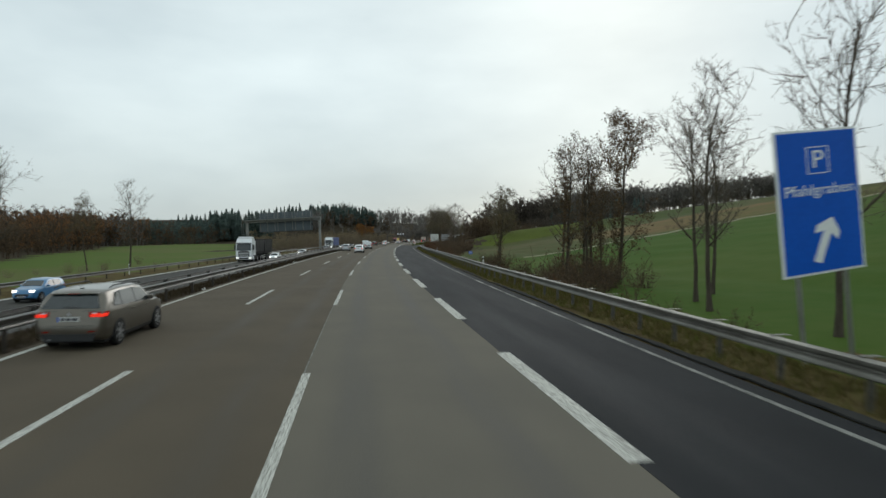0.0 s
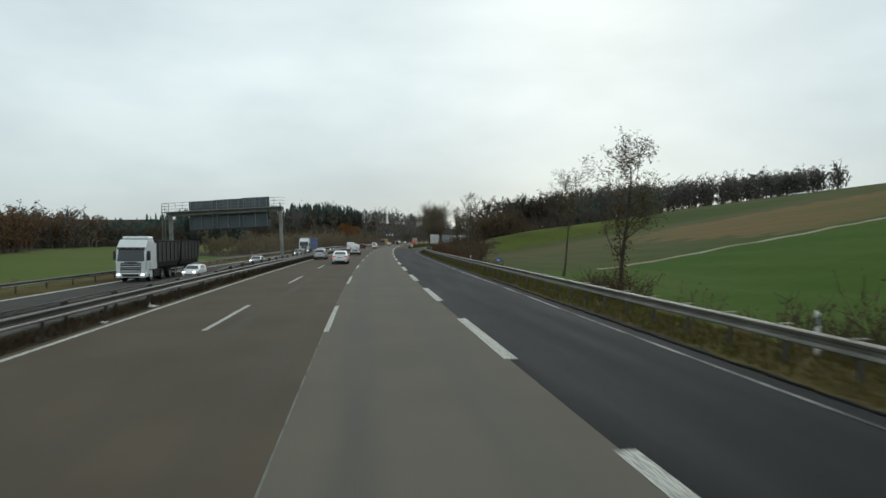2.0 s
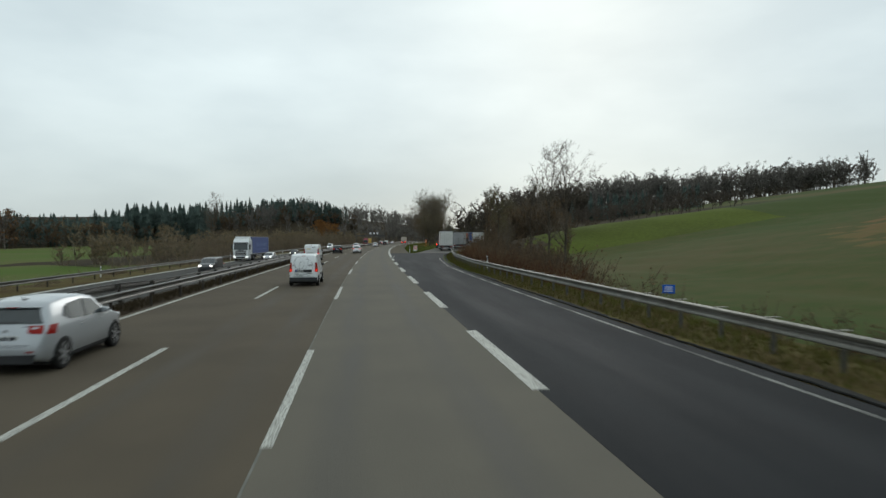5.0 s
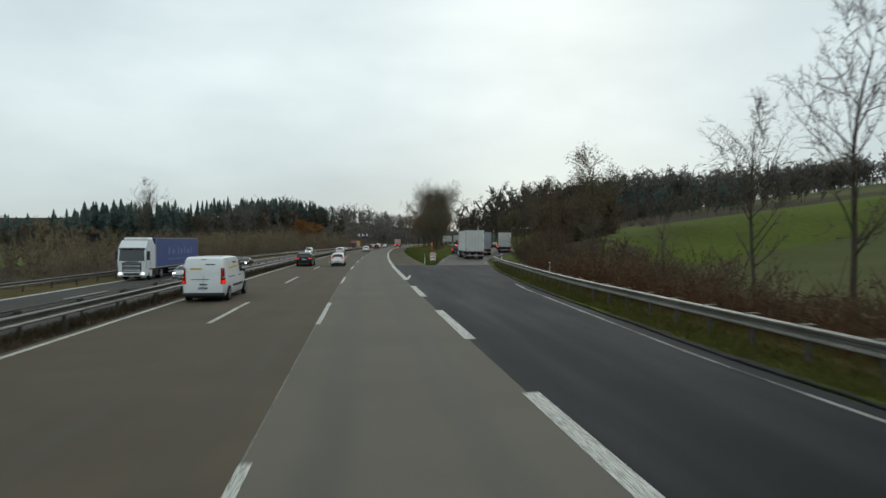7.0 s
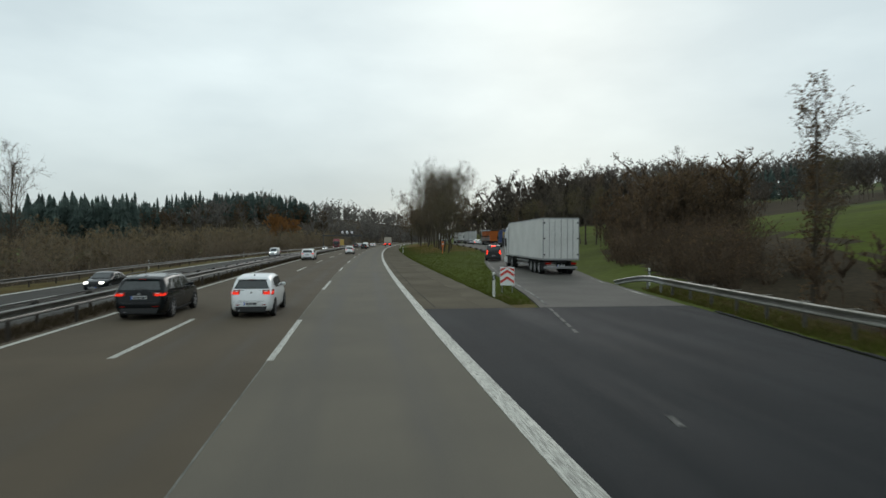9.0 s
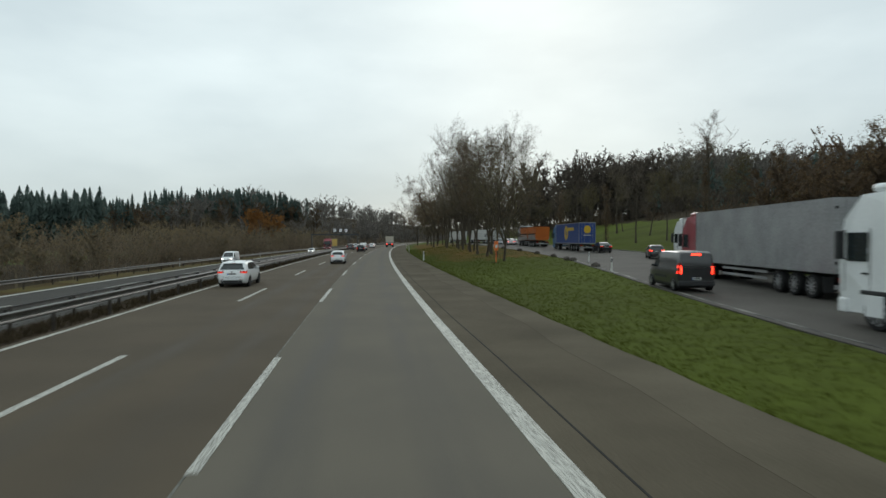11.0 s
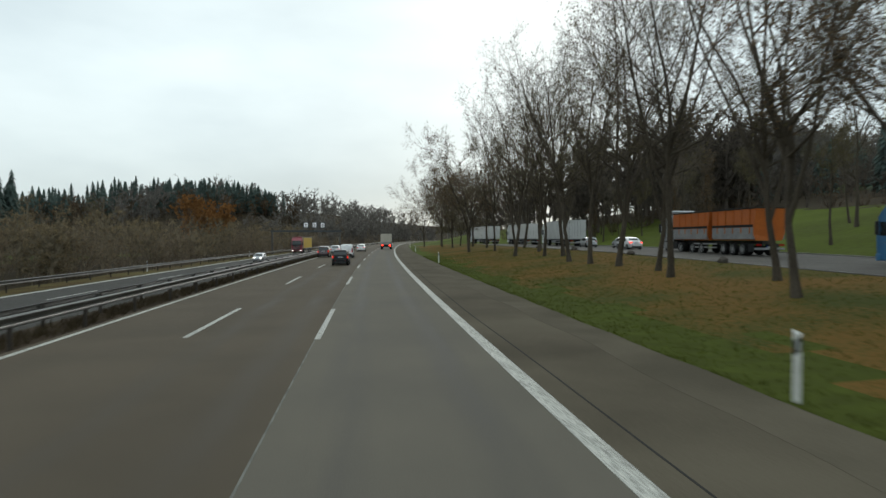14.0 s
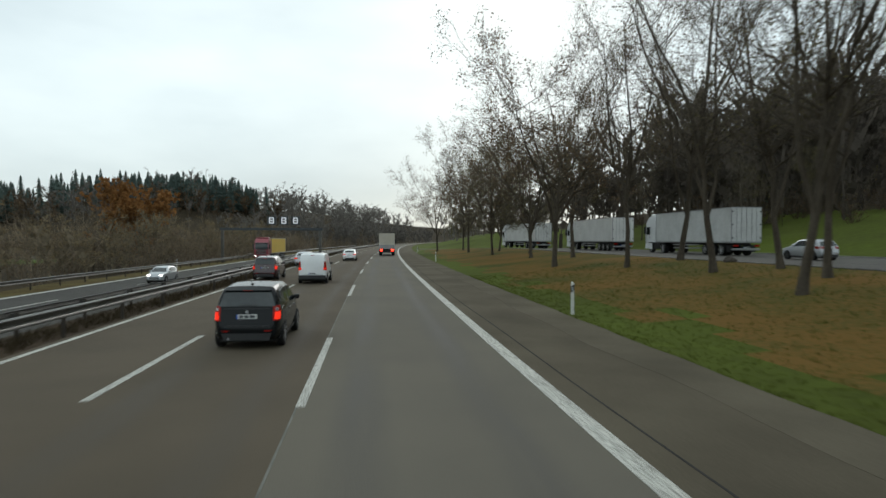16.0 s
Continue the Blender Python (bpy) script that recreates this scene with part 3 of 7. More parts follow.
def slab(name, d0, d1, s0, s1, z, mat, label, category="road", centre=None, step=4.0, thick=0.09):
    """A paved strip with real edges; its UV runs across (metres from the lane's middle) and along."""
    f0 = d0 if callable(d0) else (lambda s: d0)
    f1 = d1 if callable(d1) else (lambda s: d1)
    fz = z if callable(z) else (lambda s: z)
    ss = np.linspace(s0, s1, max(2, int((s1 - s0) / step) + 1))
    v, f, uv = [], [], []
    for s in ss:
        a, b, h = float(f0(s)), float(f1(s)), float(fz(s))
        m = (a + b) / 2 if centre is None else centre
        for d, zz in ((a, h - thick), (a, h), (b, h), (b, h - thick)):
            x, y, _ = on_road(s, d)
            v.append((float(x), float(y), zz))
            uv.append((d - m, s))
    for k in range(len(ss) - 1):
        for i in range(3):
            f.append((4 * k + i, 4 * k + 4 + i, 4 * k + 5 + i, 4 * k + 1 + i))
    f += [(0, 1, 2, 3), tuple(range(len(v) - 1, len(v) - 5, -1))]
    me = bpy.data.meshes.new(name)
    me.from_pydata(v, [], f)
    me.materials.append(MAT[mat])
    lay = me.uv_layers.new(name="UVMap")
    for lp in me.loops:
        lay.data[lp.index].uv = uv[lp.vertex_index]
    me.update()
    return tagged(new(name, me), label, category, "", "structure")


END = 1500
slab("road_overtaking_lanes", -6.52, 0.0, -60, END, 0.0, "asphalt_brown", "worn brown-grey asphalt of two overtaking lanes", centre=-1.6)
slab("road_slow_lane", 0.012, 4.05, -60, END, 0.0, "asphalt_pale", "paler worn asphalt of the slow lane with dark wheel tracks", centre=1.9)
slab("road_slip_lane", 4.062, lambda s: edge_line(s) + 0.45, -60, 206.5, -0.004, "asphalt_new", "dark fresh damp asphalt of the slip lane", centre=6.2, step=2)
slab("road_shoulder_edge", lambda s: 6.35 + 0.12 * math.sin(0.21 * s) + 0.08 * math.sin(0.83 * s), lambda s: 7.56 + 0.05 * math.sin(1.3 * s), 206.52, END, 0.0, "gutter", "slightly paler outer edge of the hard shoulder", step=1.5, thick=0.05)
slab("road_shoulder", 4.062, 7.55, 206.512, END, -0.004, "shoulder", "grey weathered asphalt of the hard shoulder", step=3)
slab("road_layby", lambda s: island_edge(s), lambda s: edge_line(s) + 0.3, 206.512, 500, lambda s: float(park_z(s)) + 0.0, "layby", "grey asphalt road of the lay-by", step=2)
slab("road_oncoming_carriageway", -21.3, -9.6, -60, END, onc_z, "asphalt_far", "dark damp asphalt of the oncoming carriageway", centre=-14.2)


def strip(geo, d, w, s0, s1, z=0.007, step=4.0, h=0.012):
    fd = d if callable(d) else (lambda s: d)
    fz = z if callable(z) else (lambda s: z)
    return geo.sweep([(-w / 2, -h), (-w / 2, 0), (w / 2, 0), (w / 2, -h)], s0, s1, step, fd, fz)


# ---- road markings ----
marks = thing("road_markings", "dirty white lane dashes, block marks and edge lines", "road marking", "", "structure")
part("edge_line", strip(Geo(), -6.24, 0.15, -60, END), "paint", marks, "worn white edge line beside the median")
part("edge_line", strip(Geo(), 4.02, 0.29, 206.0, END), "paint", marks, "broad white edge line of the slow lane")
part("edge_line", strip(Geo(), lambda s: 4.10 - 0.08 * float(sstep(186, 205, s)), 0.31, 182.3, 206.0), "paint", marks)
part("edge_line", strip(Geo(), lambda s: edge_line(s), 0.11, -60, 178, lambda s: 0.004, 2.0), "paint_worn", marks, "thin worn edge line of the slip lane")
part("edge_line", strip(Geo(), lambda s: edge_line(s), 0.13, 209.5, 224, lambda s: 0.004, 2.0), "paint_worn", marks)
part("edge_line", strip(Geo(), lambda s: island_edge(s) + 0.35, 0.13, 207.5, 470, lambda s: float(park_z(s)) + 0.007, 2.0), "paint_worn", marks)
part("gore_line", strip(Geo(), lambda s: 4.25 + 0.10 * (s - 183.2), 0.16, 183.2, 187.4, 0.003, 1.0), "paint", marks, "short slanting white mark")
part("edge_line", strip(Geo(), -20.9, 0.42, -60, END, lambda s: float(onc_z(s)) + 0.008), "paint", marks)
part("edge_line", strip(Geo(), -10.2, 0.17, -60, END, lambda s: float(onc_z(s)) + 0.008), "paint", marks)
part("seam", strip(Geo(), 0.006, 0.03, -60, END, 0.003), "seam", marks, "pale seam between two lanes")
part("seam", strip(Geo(), lambda s: 4.62 + 0.02 * math.sin(0.4 * s), 0.032, 207, END, 0.0, 2.0), "tar", marks, "dark tar joint beside the edge line")


def ragged_edge(s0, s1, step=0.45):
    """The crumbled dark rim where the slip lane's asphalt meets the verge."""
    rng = np.random.default_rng(77)
    v, f = [], []
    ss = np.arange(s0, s1, step)
    for k, s in enumerate(ss):
        a = float(edge_line(s)) + 0.60 + rng.uniform(-0.05, 0.05)
        b = a + 0.16 + 0.10 * math.sin(0.37 * s) + rng.uniform(-0.08, 0.10)
        for d, z in ((a, -0.03), (a, 0.004), (b, -0.008 + rng.uniform(-0.01, 0.012)), (b + 0.04, -0.07)):
            x, y, _ = on_road(s, d)
            v.append((float(x), float(y), z))
        if k:
            o = 4 * k
            f += [(o - 4 + i, o - 3 + i, o + 1 + i, o + i) for i in range(3)]
    return Geo().add(v, f)


part("asphalt_rim", ragged_edge(-50, 205), "tar", marks, "dark crumbled edge of the asphalt")


def dash_mesh(name, length, width, mat):
    g = Geo().box(-width / 2, width / 2, 0, length, -0.010, 0.007)
    return mesh_of(name, g, mat)


dash_long = dash_mesh("dash", 6.4, 0.145, "paint")
dash_block = dash_mesh("block_mark", 6.5, 0.29, "paint")


def lay(me, s, d, z=0.0):
    ob = part(me.name.split(".")[0], me, None, marks)
    ob.matrix_basis = at(s + 3.2, d, z) @ Matrix.Translation((0, -3.2, 0))
    return ob


for k in range(-2, 46):
    lay(dash_long, 18 * k - 0.45, 0.06)
    lay(dash_long, 18 * k + 0.2, -3.24)
    for _d in (-13.8, -17.4):
        lay(dash_long, 18 * k + 4, _d, float(onc_z(18 * k + 7.2)) + 0.002)
for k in range(-3, 15):
    lay(dash_block, 0.95 + 12.1 * k, 4.10, -0.002)
# worn fragments of the line that leads from the arrow to the island's tip
for s, size in ((192.3, 0.45), (200.4, 0.7), (201.5, 0.75), (202.6, 0.9), (203.8, 1.15), (205.3, 0.8)):
    ob = part("short_mark", dash_mesh("short_mark", size, 0.11, "paint_worn"), None, marks)
    ob.matrix_basis = at(s, 7.95 + 0.19 * (s - 202), -0.002, -10.8)


# ---- guard rails ----
W_BEAM = [(0.0, 0.44), (0.05, 0.455), (0.085, 0.475), (0.085, 0.525), (0.045, 0.555), (0.0, 0.575), (0.0, 0.615), (0.045, 0.635), (0.085, 0.665), (0.085, 0.715), (0.05, 0.735), (0.0, 0.75),
          (-0.012, 0.745), (0.036, 0.725), (0.071, 0.705), (0.071, 0.675), (0.035, 0.648), (-0.012, 0.622), (-0.012, 0.568), (0.035, 0.542), (0.071, 0.515), (0.071, 0.485), (0.036, 0.465), (-0.012, 0.45)]


def guard_rail(label, line, s0, s1, face, spacing, mat, z=0.0, top_plate=False):
    """face: +1 when the wave looks to larger d. Posts stand behind it."""
    t = thing("guard_rail", label, "guard rail")
    fz = z if callable(z) else (lambda s: z)
    part("beam", Geo().sweep([(o * face, h) for o, h in W_BEAM], s0, s1, 4.0, line, fz), mat, t, smooth=True, angle=60)
    pg = Geo()
    a = -face
    pg.box(*sorted((0.10 * a, 0.20 * a)), -0.03, 0.03, -1.3, 0.72, 0.008)
    # posts of the old rails take the colour with the beam's shade in it
    post = mesh_of("post", pg, "post_dark" if mat == "steel_old" else "steel_old")
    bg = Geo().box(*sorted((0.0, 0.16 * a)), -0.045, 0.045, 0.50, 0.70)
    if top_plate:
        bg.box(*sorted((-0.03 * a, 0.30 * a)), -0.05, 0.05, 0.752, 0.765)
    bracket = mesh_of("bracket", bg, mat)
    for s in np.arange(s0 + 0.5, s1, spacing):
        for me in (post, bracket):
            ob = part(me.name.split(".")[0], me, None, t)
            ob.matrix_basis = at(float(s), float(line(s)), float(fz(s)))
    return t


guard_rail("galvanised guard rail on spacer posts beside the slip lane", rail_line, -50, 211, -1, 2.0, "steel_rail", top_plate=True)
ramp_t = thing("guard_rail_end", "sloping end piece of a galvanised guard rail", "guard rail")
part("beam", Geo().sweep([(-o, h) for o, h in W_BEAM], 211.05, 219, 1.0, rail_line, lambda s: -0.62 * max(0, (s - 213) / 6) ** 1.5), "steel", ramp_t, smooth=True, angle=60)
post_end = mesh_of("post", Geo().box(0.10, 0.20, -0.03, 0.03, -0.9, 0.42, 0.008), "steel")
for s in (212.0, 214.0):
    ob = part("post", post_end, None, ramp_t)
    ob.matrix_basis = at(s, float(rail_line(s)))
def raised(s):
    """The rail steps up where it shields the gantry's leg."""
    return -0.29 + 0.19 * float(sstep(80, 84, s)) * (1 - float(sstep(128, 132, s)))


guard_rail("weathered median guard rail facing the overtaking lane", lambda s: -7.32, -50, 640, 1, 4.0, "steel_old", z=-0.14)
guard_rail("weathered median guard rail facing the oncoming lanes", lambda s: -8.85, -50, 640, -1, 4.0, "steel_old", z=raised)
guard_rail("second lower beam of the median guard rail by the gantry", lambda s: -8.78, 84, 128, -1, 2.0, "steel_old", z=lambda s: -0.43)
guard_rail("weathered guard rail on the far verge", lambda s: -23.1, -50, 640, 1, 4.0, "steel_old", z=lambda s: onc_z(s) + 0.0)


def paper_scrap(s, d, size, turn):
    """A crumpled sheet lying on the soil."""
    rng = np.random.default_rng(int(s))
    n = 6
    v = [(size * (i / n - 0.5) + rng.normal(0, 0.012), size * 0.7 * (j / n - 0.5) + rng.normal(0, 0.012), 0.03 + abs(rng.normal(0, 0.16 * size))) for j in range(n + 1) for i in range(n + 1)]
    f = [(j * (n + 1) + i, j * (n + 1) + i + 1, (j + 1) * (n + 1) + i + 1, (j + 1) * (n + 1) + i) for j in range(n) for i in range(n)]
    ob = part("paper_scrap", Geo().add(v, f), "post_white")
    ob.matrix_basis = at(s, d, float(ground_z(s, d)), turn)
    return tagged(ob, "crumpled pale paper scrap on the median soil", "litter", "litter in the median")


for _s, _d, _w, _a in ((61.6, -6.95, 0.42, 20), (57.0, -6.90, 0.22, 70), (26.4, -6.9, 0.26, 110)):
    paper_scrap(_s, _d, _w, _a)

# ---- gantry over the oncoming carriageway, seen from behind ----
def gantry(s, d_left, d_right, label, panels):
    t = thing("sign_gantry", label, "sign gantry")
    t.matrix_basis = at(s, d_right, 0.3) @ pose(0, 0, 0, 0, -2.4, -15) @ Matrix.Translation((-d_right, 0, 0))
    L, R = d_left, d_right
    for d, w in ((L, 0.21), (R, 0.18)):
        part("leg", Geo().box(d - w, d + w, -0.22, 0.22, -2.6, 5.9, 0.03), "steel", t)
    part("footing", Geo().box(L - 0.5, L + 0.5, -0.5, 0.5, -2.8, -0.1, 0.05), "kerb", t, "pale concrete footing")
    part("footing", Geo().box(R - 0.45, R + 0.45, -0.45, 0.45, -2.8, -0.6, 0.05), "kerb", t)
    part("beam", Geo().box(L - 0.4, R + 0.35, -0.35, 0.35, 5.9, 6.45, 0.03), "steel", t, "long grey steel box beam")
    part("walkway", Geo().box(L - 0.6, R + 0.6, -1.15, -0.37, 6.38, 6.5, 0.01), "steel", t)
    rail = Geo()
    for x in np.arange(L - 0.5, R + 0.61, 1.0):
        rail.tube((x, -1.1, 6.5), (x, -1.1, 7.65), 0.025, n=6)
    for h in (6.85, 7.25, 7.65):
        rail.tube((L - 0.5, -1.1, h), (R + 0.55, -1.1, h), 0.025, n=6)
        rail.tube((L - 0.5, -1.1, h), (L - 0.5, 0.3, h), 0.025, n=6)
        rail.tube((R + 0.55, -1.1, h), (R + 0.55, 0.3, h), 0.025, n=6)
    part("railing", rail, "steel", t, "thin grey tube railing")
    lad = Geo()
    for x in (L - 0.95, L - 0.5):
        lad.tube((x, -0.5, -0.2), (x, -0.5, 7.4), 0.03, n=6)
    for z in np.arange(0.2, 7.2, 0.35):
        lad.tube((L - 0.95, -0.5, z), (L - 0.5, -0.5, z), 0.018, n=6)
    part("ladder", lad, "steel", t)
    for a, b, z0, z1 in panels:
        p = part("sign_panel", Geo().box(a, b, 0.42, 0.62, z0, z1, 0.02), "panel_back", t, "dark blue-grey back of a sign board")
        for x in np.arange(a + 0.3, b - 0.1, (b - a - 0.6) / 2):
            part("stiffener", Geo().box(x - 0.05, x + 0.05, 0.30, 0.418, z0 + 0.06, z1 - 0.06), "steel", p)
        part("bottom_edge", Geo().box(a, b, 0.36, 0.66, z0 - 0.10, z0 - 0.004), "plastic", p)
    part("hanging_camera", Geo().tube((R - 1.6, 0, 5.9), (R - 1.6, 0, 5.3), 0.03, n=6).lathe([(4.95, 0.03), (4.98, 0.16), (5.15, 0.2), (5.3, 0.12)], 10, "z", (R - 1.6, 0, 0)), "plastic", t)
    return t


gantry(119.0, -26.6, -10.75, "grey steel gantry carrying dark sign boards seen from behind",
       [(-24.1, -20.28, 4.0, 7.85), (-20.24, -16.44, 4.0, 7.9), (-16.40, -12.5, 4.0, 7.95)])


def far_gantry():
    t = thing("sign_gantry", "dark slim gantry with three lit lane signals on top", "sign gantry")
    t.matrix_basis = at(430, 0)
    part("leg", Geo().box(-23.6, -23.2, -0.2, 0.2, -2.4, 3.9, 0.02), "steel_old", t)
    part("leg", Geo().box(-8.6, -8.2, -0.2, 0.2, -1.2, 3.9, 0.02), "steel_old", t)
    part("beam", Geo().box(-23.8, -8.0, -0.25, 0.25, 3.9, 4.3, 0.02), "steel_dark", t)
    for x in (-15.9, -14.0, -12.2):
        p = part("lane_signal", Geo().box(x - 0.66, x + 0.66, -0.2, 0.2, 4.80, 6.10, 0.03), "steel_dark", t, "square dark lane signal box")
        part("bracket", Geo().box(x - 0.08, x + 0.08, -0.1, 0.1, 4.3, 4.748), "steel_old", p)
        g = Geo()
        for u, h, w in ((-0.3, 5.45, 0.08), (0.0, 5.85, 0.36), (0.0, 5.45, 0.16), (0.0, 5.05, 0.36), (0.3, 5.45, 0.08)):
            g.box(x + u - w, x + u + w, -0.235, -0.204, h - (0.08 if w > 0.1 else 0.34), h + (0.08 if w > 0.1 else 0.34))
        part("lit_bars", g, "led", p, "pale lit bars")
    return t


far_gantry()


# ---- signs and posts ----
def text_mesh(body, size):
    cu = bpy.data.curves.new("lettering", "FONT")
    cu.body, cu.size, cu.align_x, cu.align_y, cu.extrude = body, size, "CENTER", "CENTER", 0.003
    ob = bpy.data.objects.new("lettering", cu)
    scene.collection.objects.link(ob)
    me = bpy.data.meshes.new_from_object(ob.evaluated_get(bpy.context.evaluated_depsgraph_get()))
    bpy.data.objects.remove(ob)
    me.materials.clear()
    me.materials.append(MAT["sign_white"])
    return me


UPRIGHT = pose(0, 0, 0, 90)


def parking_sign():
    t = thing("parking_sign", "large blue lay-by sign with white lettering and arrow", "road sign")
    t.matrix_basis = at(8.6, 12.85, 0.02, 9) @ pose(0, 0, 0, 0, -6.5, 0) @ Matrix.Diagonal((1.30, 1, 1.02, 1))
    part("board", Geo().box(-1.02, 1.02, -0.02, 0.02, 1.55, 5.1, 0.008), "sign_white", t, "white-edged board")
    part("face", Geo().box(-0.96, 0.96, -0.031, -0.0205, 1.61, 5.04), "sign_blue", t, "bright blue sheet")
    rim = Geo()
    for a in ((-0.27, 0.27, 4.66, 4.68), (-0.27, 0.27, 4.02, 4.04), (-0.27, -0.25, 4.041, 4.659), (0.25, 0.27, 4.041, 4.659)):
        rim.box(a[0], a[1], -0.037, -0.032, a[2], a[3])
    part("square_outline", rim, "sign_white", t)
    for body, size, z in (("P", 0.62, 4.35), ("Pfahlgraben", 0.375, 3.62)):
        ob = part("lettering", text_mesh(body, size), None, t, "white lettering")
        ob.matrix_basis = Matrix.Translation((0, -0.036, z)) @ UPRIGHT
    v = [(-0.10, 0, 0), (0.10, 0, 0), (0.10, 0, 0.78), (0.30, 0, 0.66), (0.30, 0, 0.86), (0, 0, 1.16), (-0.30, 0, 0.86), (-0.30, 0, 0.66), (-0.10, 0, 0.78)]
    g = Geo()
    n = len(v)
    g.add([(x, -0.004, z) for x, _, z in v] + [(x, 0, z) for x, _, z in v], [tuple(range(n)), tuple(range(2 * n - 1, n - 1, -1))] + [(i, (i + 1) % n, n + (i + 1) % n, n + i) for i in range(n)])
    ob = part("arrow", g, "sign_white", t, "white arrow pointing up and aside")
    ob.matrix_basis = Matrix.Translation((-0.18, -0.033, 1.85)) @ pose(0, 0, 0, 0, 22, 0)
    for x in (-0.6, 0.6):
        part("post", Geo().tube((x, 0.09, -1.5), (x, 0.09, 5.0), 0.05), "steel", t)
    return t


parking_sign()


def small_sign():
    t = thing("field_sign", "small blue sign on a thin post at the field edge", "road sign")
    z = float(ground_z(140.0, 22.0))
    t.matrix_basis = at(140.0, 22.0, z - 0.45, -12)
    part("board", Geo().box(-0.42, 0.42, -0.015, 0.015, 0.75, 1.35, 0.006), "sign_blue", t)
    for z0 in (1.2, 1.06, 0.92):
        part("bar", Geo().box(-0.3, 0.28, -0.021, -0.0155, z0 - 0.03, z0 + 0.03), "sign_white", t)
    part("post", Geo().tube((0, 0.05, -0.2), (0, 0.05, 1.3), 0.03), "steel", t)


small_sign()


def delineator():
    t = thing("marker_post", "white plastic marker post with a black slanted band", "marker post", "marker posts along the verge")
    g = Geo()
    prof = [(-0.06, -0.045), (0.06, -0.045), (0.0, 0.07)]
    v = [(x, y, z) for z in (-0.15, 1.0) for x, y in prof] + [(x * 0.9, y * 0.9, 1.08 if y > 0 else 1.02) for x, y in prof]
    g.add(v, [(0, 1, 4, 3), (1, 2, 5, 4), (2, 0, 3, 5), (3, 4, 7, 6), (4, 5, 8, 7), (5, 3, 6, 8), (6, 7, 8), (2, 1, 0)])
    part("post", g, "post_white", t)
    b = Geo()
    v = [(x * 1.07, y * 1.07, z + (0.04 if x > 0 else -0.04)) for z in (0.72, 0.94) for x, y in prof]
    b.add(v, [(0, 1, 4, 3), (1, 2, 5, 4), (2, 0, 3, 5), (3, 4, 5), (2, 1, 0)])
    part("black_band", b, "plastic", t)
    part("reflector", Geo().box(-0.022, 0.022, -0.056, -0.049, 0.76, 0.9), "lamp_clear", t)
    return t


_post = delineator()
_spots = [(50.0, 11.6, -0.25), (150.0, 11.2, 0.05), (184.6, 14.3, 0.0), (216.5, 17.6, -0.1), (211.2, 7.75, 0), (299.0, 7.85, 0), (352.6, 7.9, 0), (404, 7.9, 0), (455, 7.9, 0),
          (266.6, 18.2, 0.2), (279.2, 21.1, 0.3), (320.7, 36.2, 0.35), (100, 11.5, -0.25),
          (62, -24.2, float(onc_z(62)) - 0.03), (112, -24.2, float(onc_z(112)) - 0.03), (162, -24.2, float(onc_z(162)) - 0.03), (212, -24.2, float(onc_z(212)) - 0.03), (262, -24.2, float(onc_z(262)) - 0.03), (312, -24.2, float(onc_z(312)) - 0.03), (362, -24.2, float(onc_z(362)) - 0.03), (412, -24.2, float(onc_z(412)) - 0.03)]
for i, (s, d, z) in enumerate(_spots):
    if i == 0:
        _post.matrix_basis = at(s, d, z)
    else:
        copy_thing(_post, at(s, d, z))


def chevron_sign():
    t = thing("chevron_board", "red and white chevron board marking the exit nose", "road sign")
    t.matrix_basis = at(213.2, 8.85, 0.0, -10) @ Matrix.Diagonal((0.82, 0.9, 0.74, 1))
    part("board", Geo().box(-0.42, 0.42, -0.015, 0.015, 0.42, 1.62, 0.02), "sign_white", t)
    for z in (0.55, 0.98, 1.32):
        g = Geo()
        v = [(-0.40, z), (0, z + 0.30), (0.40, z), (0.40, z + 0.17), (0, min(z + 0.47, 1.6)), (-0.40, z + 0.17)]
        g.add([(x, -0.022, q) for x, q in v] + [(x, -0.016, q) for x, q in v], [(0, 1, 4, 5), (1, 2, 3, 4), (6, 11, 10, 7), (7, 10, 9, 8)] + [(i, (i + 1) % 6, 6 + (i + 1) % 6, 6 + i) for i in range(6)])
        part("chevron", g, "sign_red", t, "red chevron")
    for x in (-0.3, 0.3):
        part("post", Geo().tube((x, 0.05, -0.3), (x, 0.05, 1.5), 0.035), "steel", t)


chevron_sign()


def emergency_post():
    t = thing("litter_bin", "orange bin on a tall orange post in the grass", "litter bin")
    t.matrix_basis = at(285.6, 14.0, float(ground_z(285.6, 14.0)))
    part("post", Geo().box(-0.05, 0.05, -0.05, 0.05, -0.1, 1.25, 0.015), "orange_box", t)
    part("bin", Geo().box(-0.19, 0.19, -0.16, 0.16, 1.15, 2.02, 0.05), "orange_box", t)
    part("hood", Geo().box(-0.205, 0.205, -0.175, 0.175, 2.0, 2.08, 0.03), "orange_box", t)
    part("notice", Geo().box(-0.10, 0.10, -0.172, -0.162, 1.45, 1.75), "plate", t, "pale notice")
    part("slab", Geo().box(-0.42, 0.42, -0.36, 0.36, -0.15, 0.03, 0.02), "soil", t)


emergency_post()


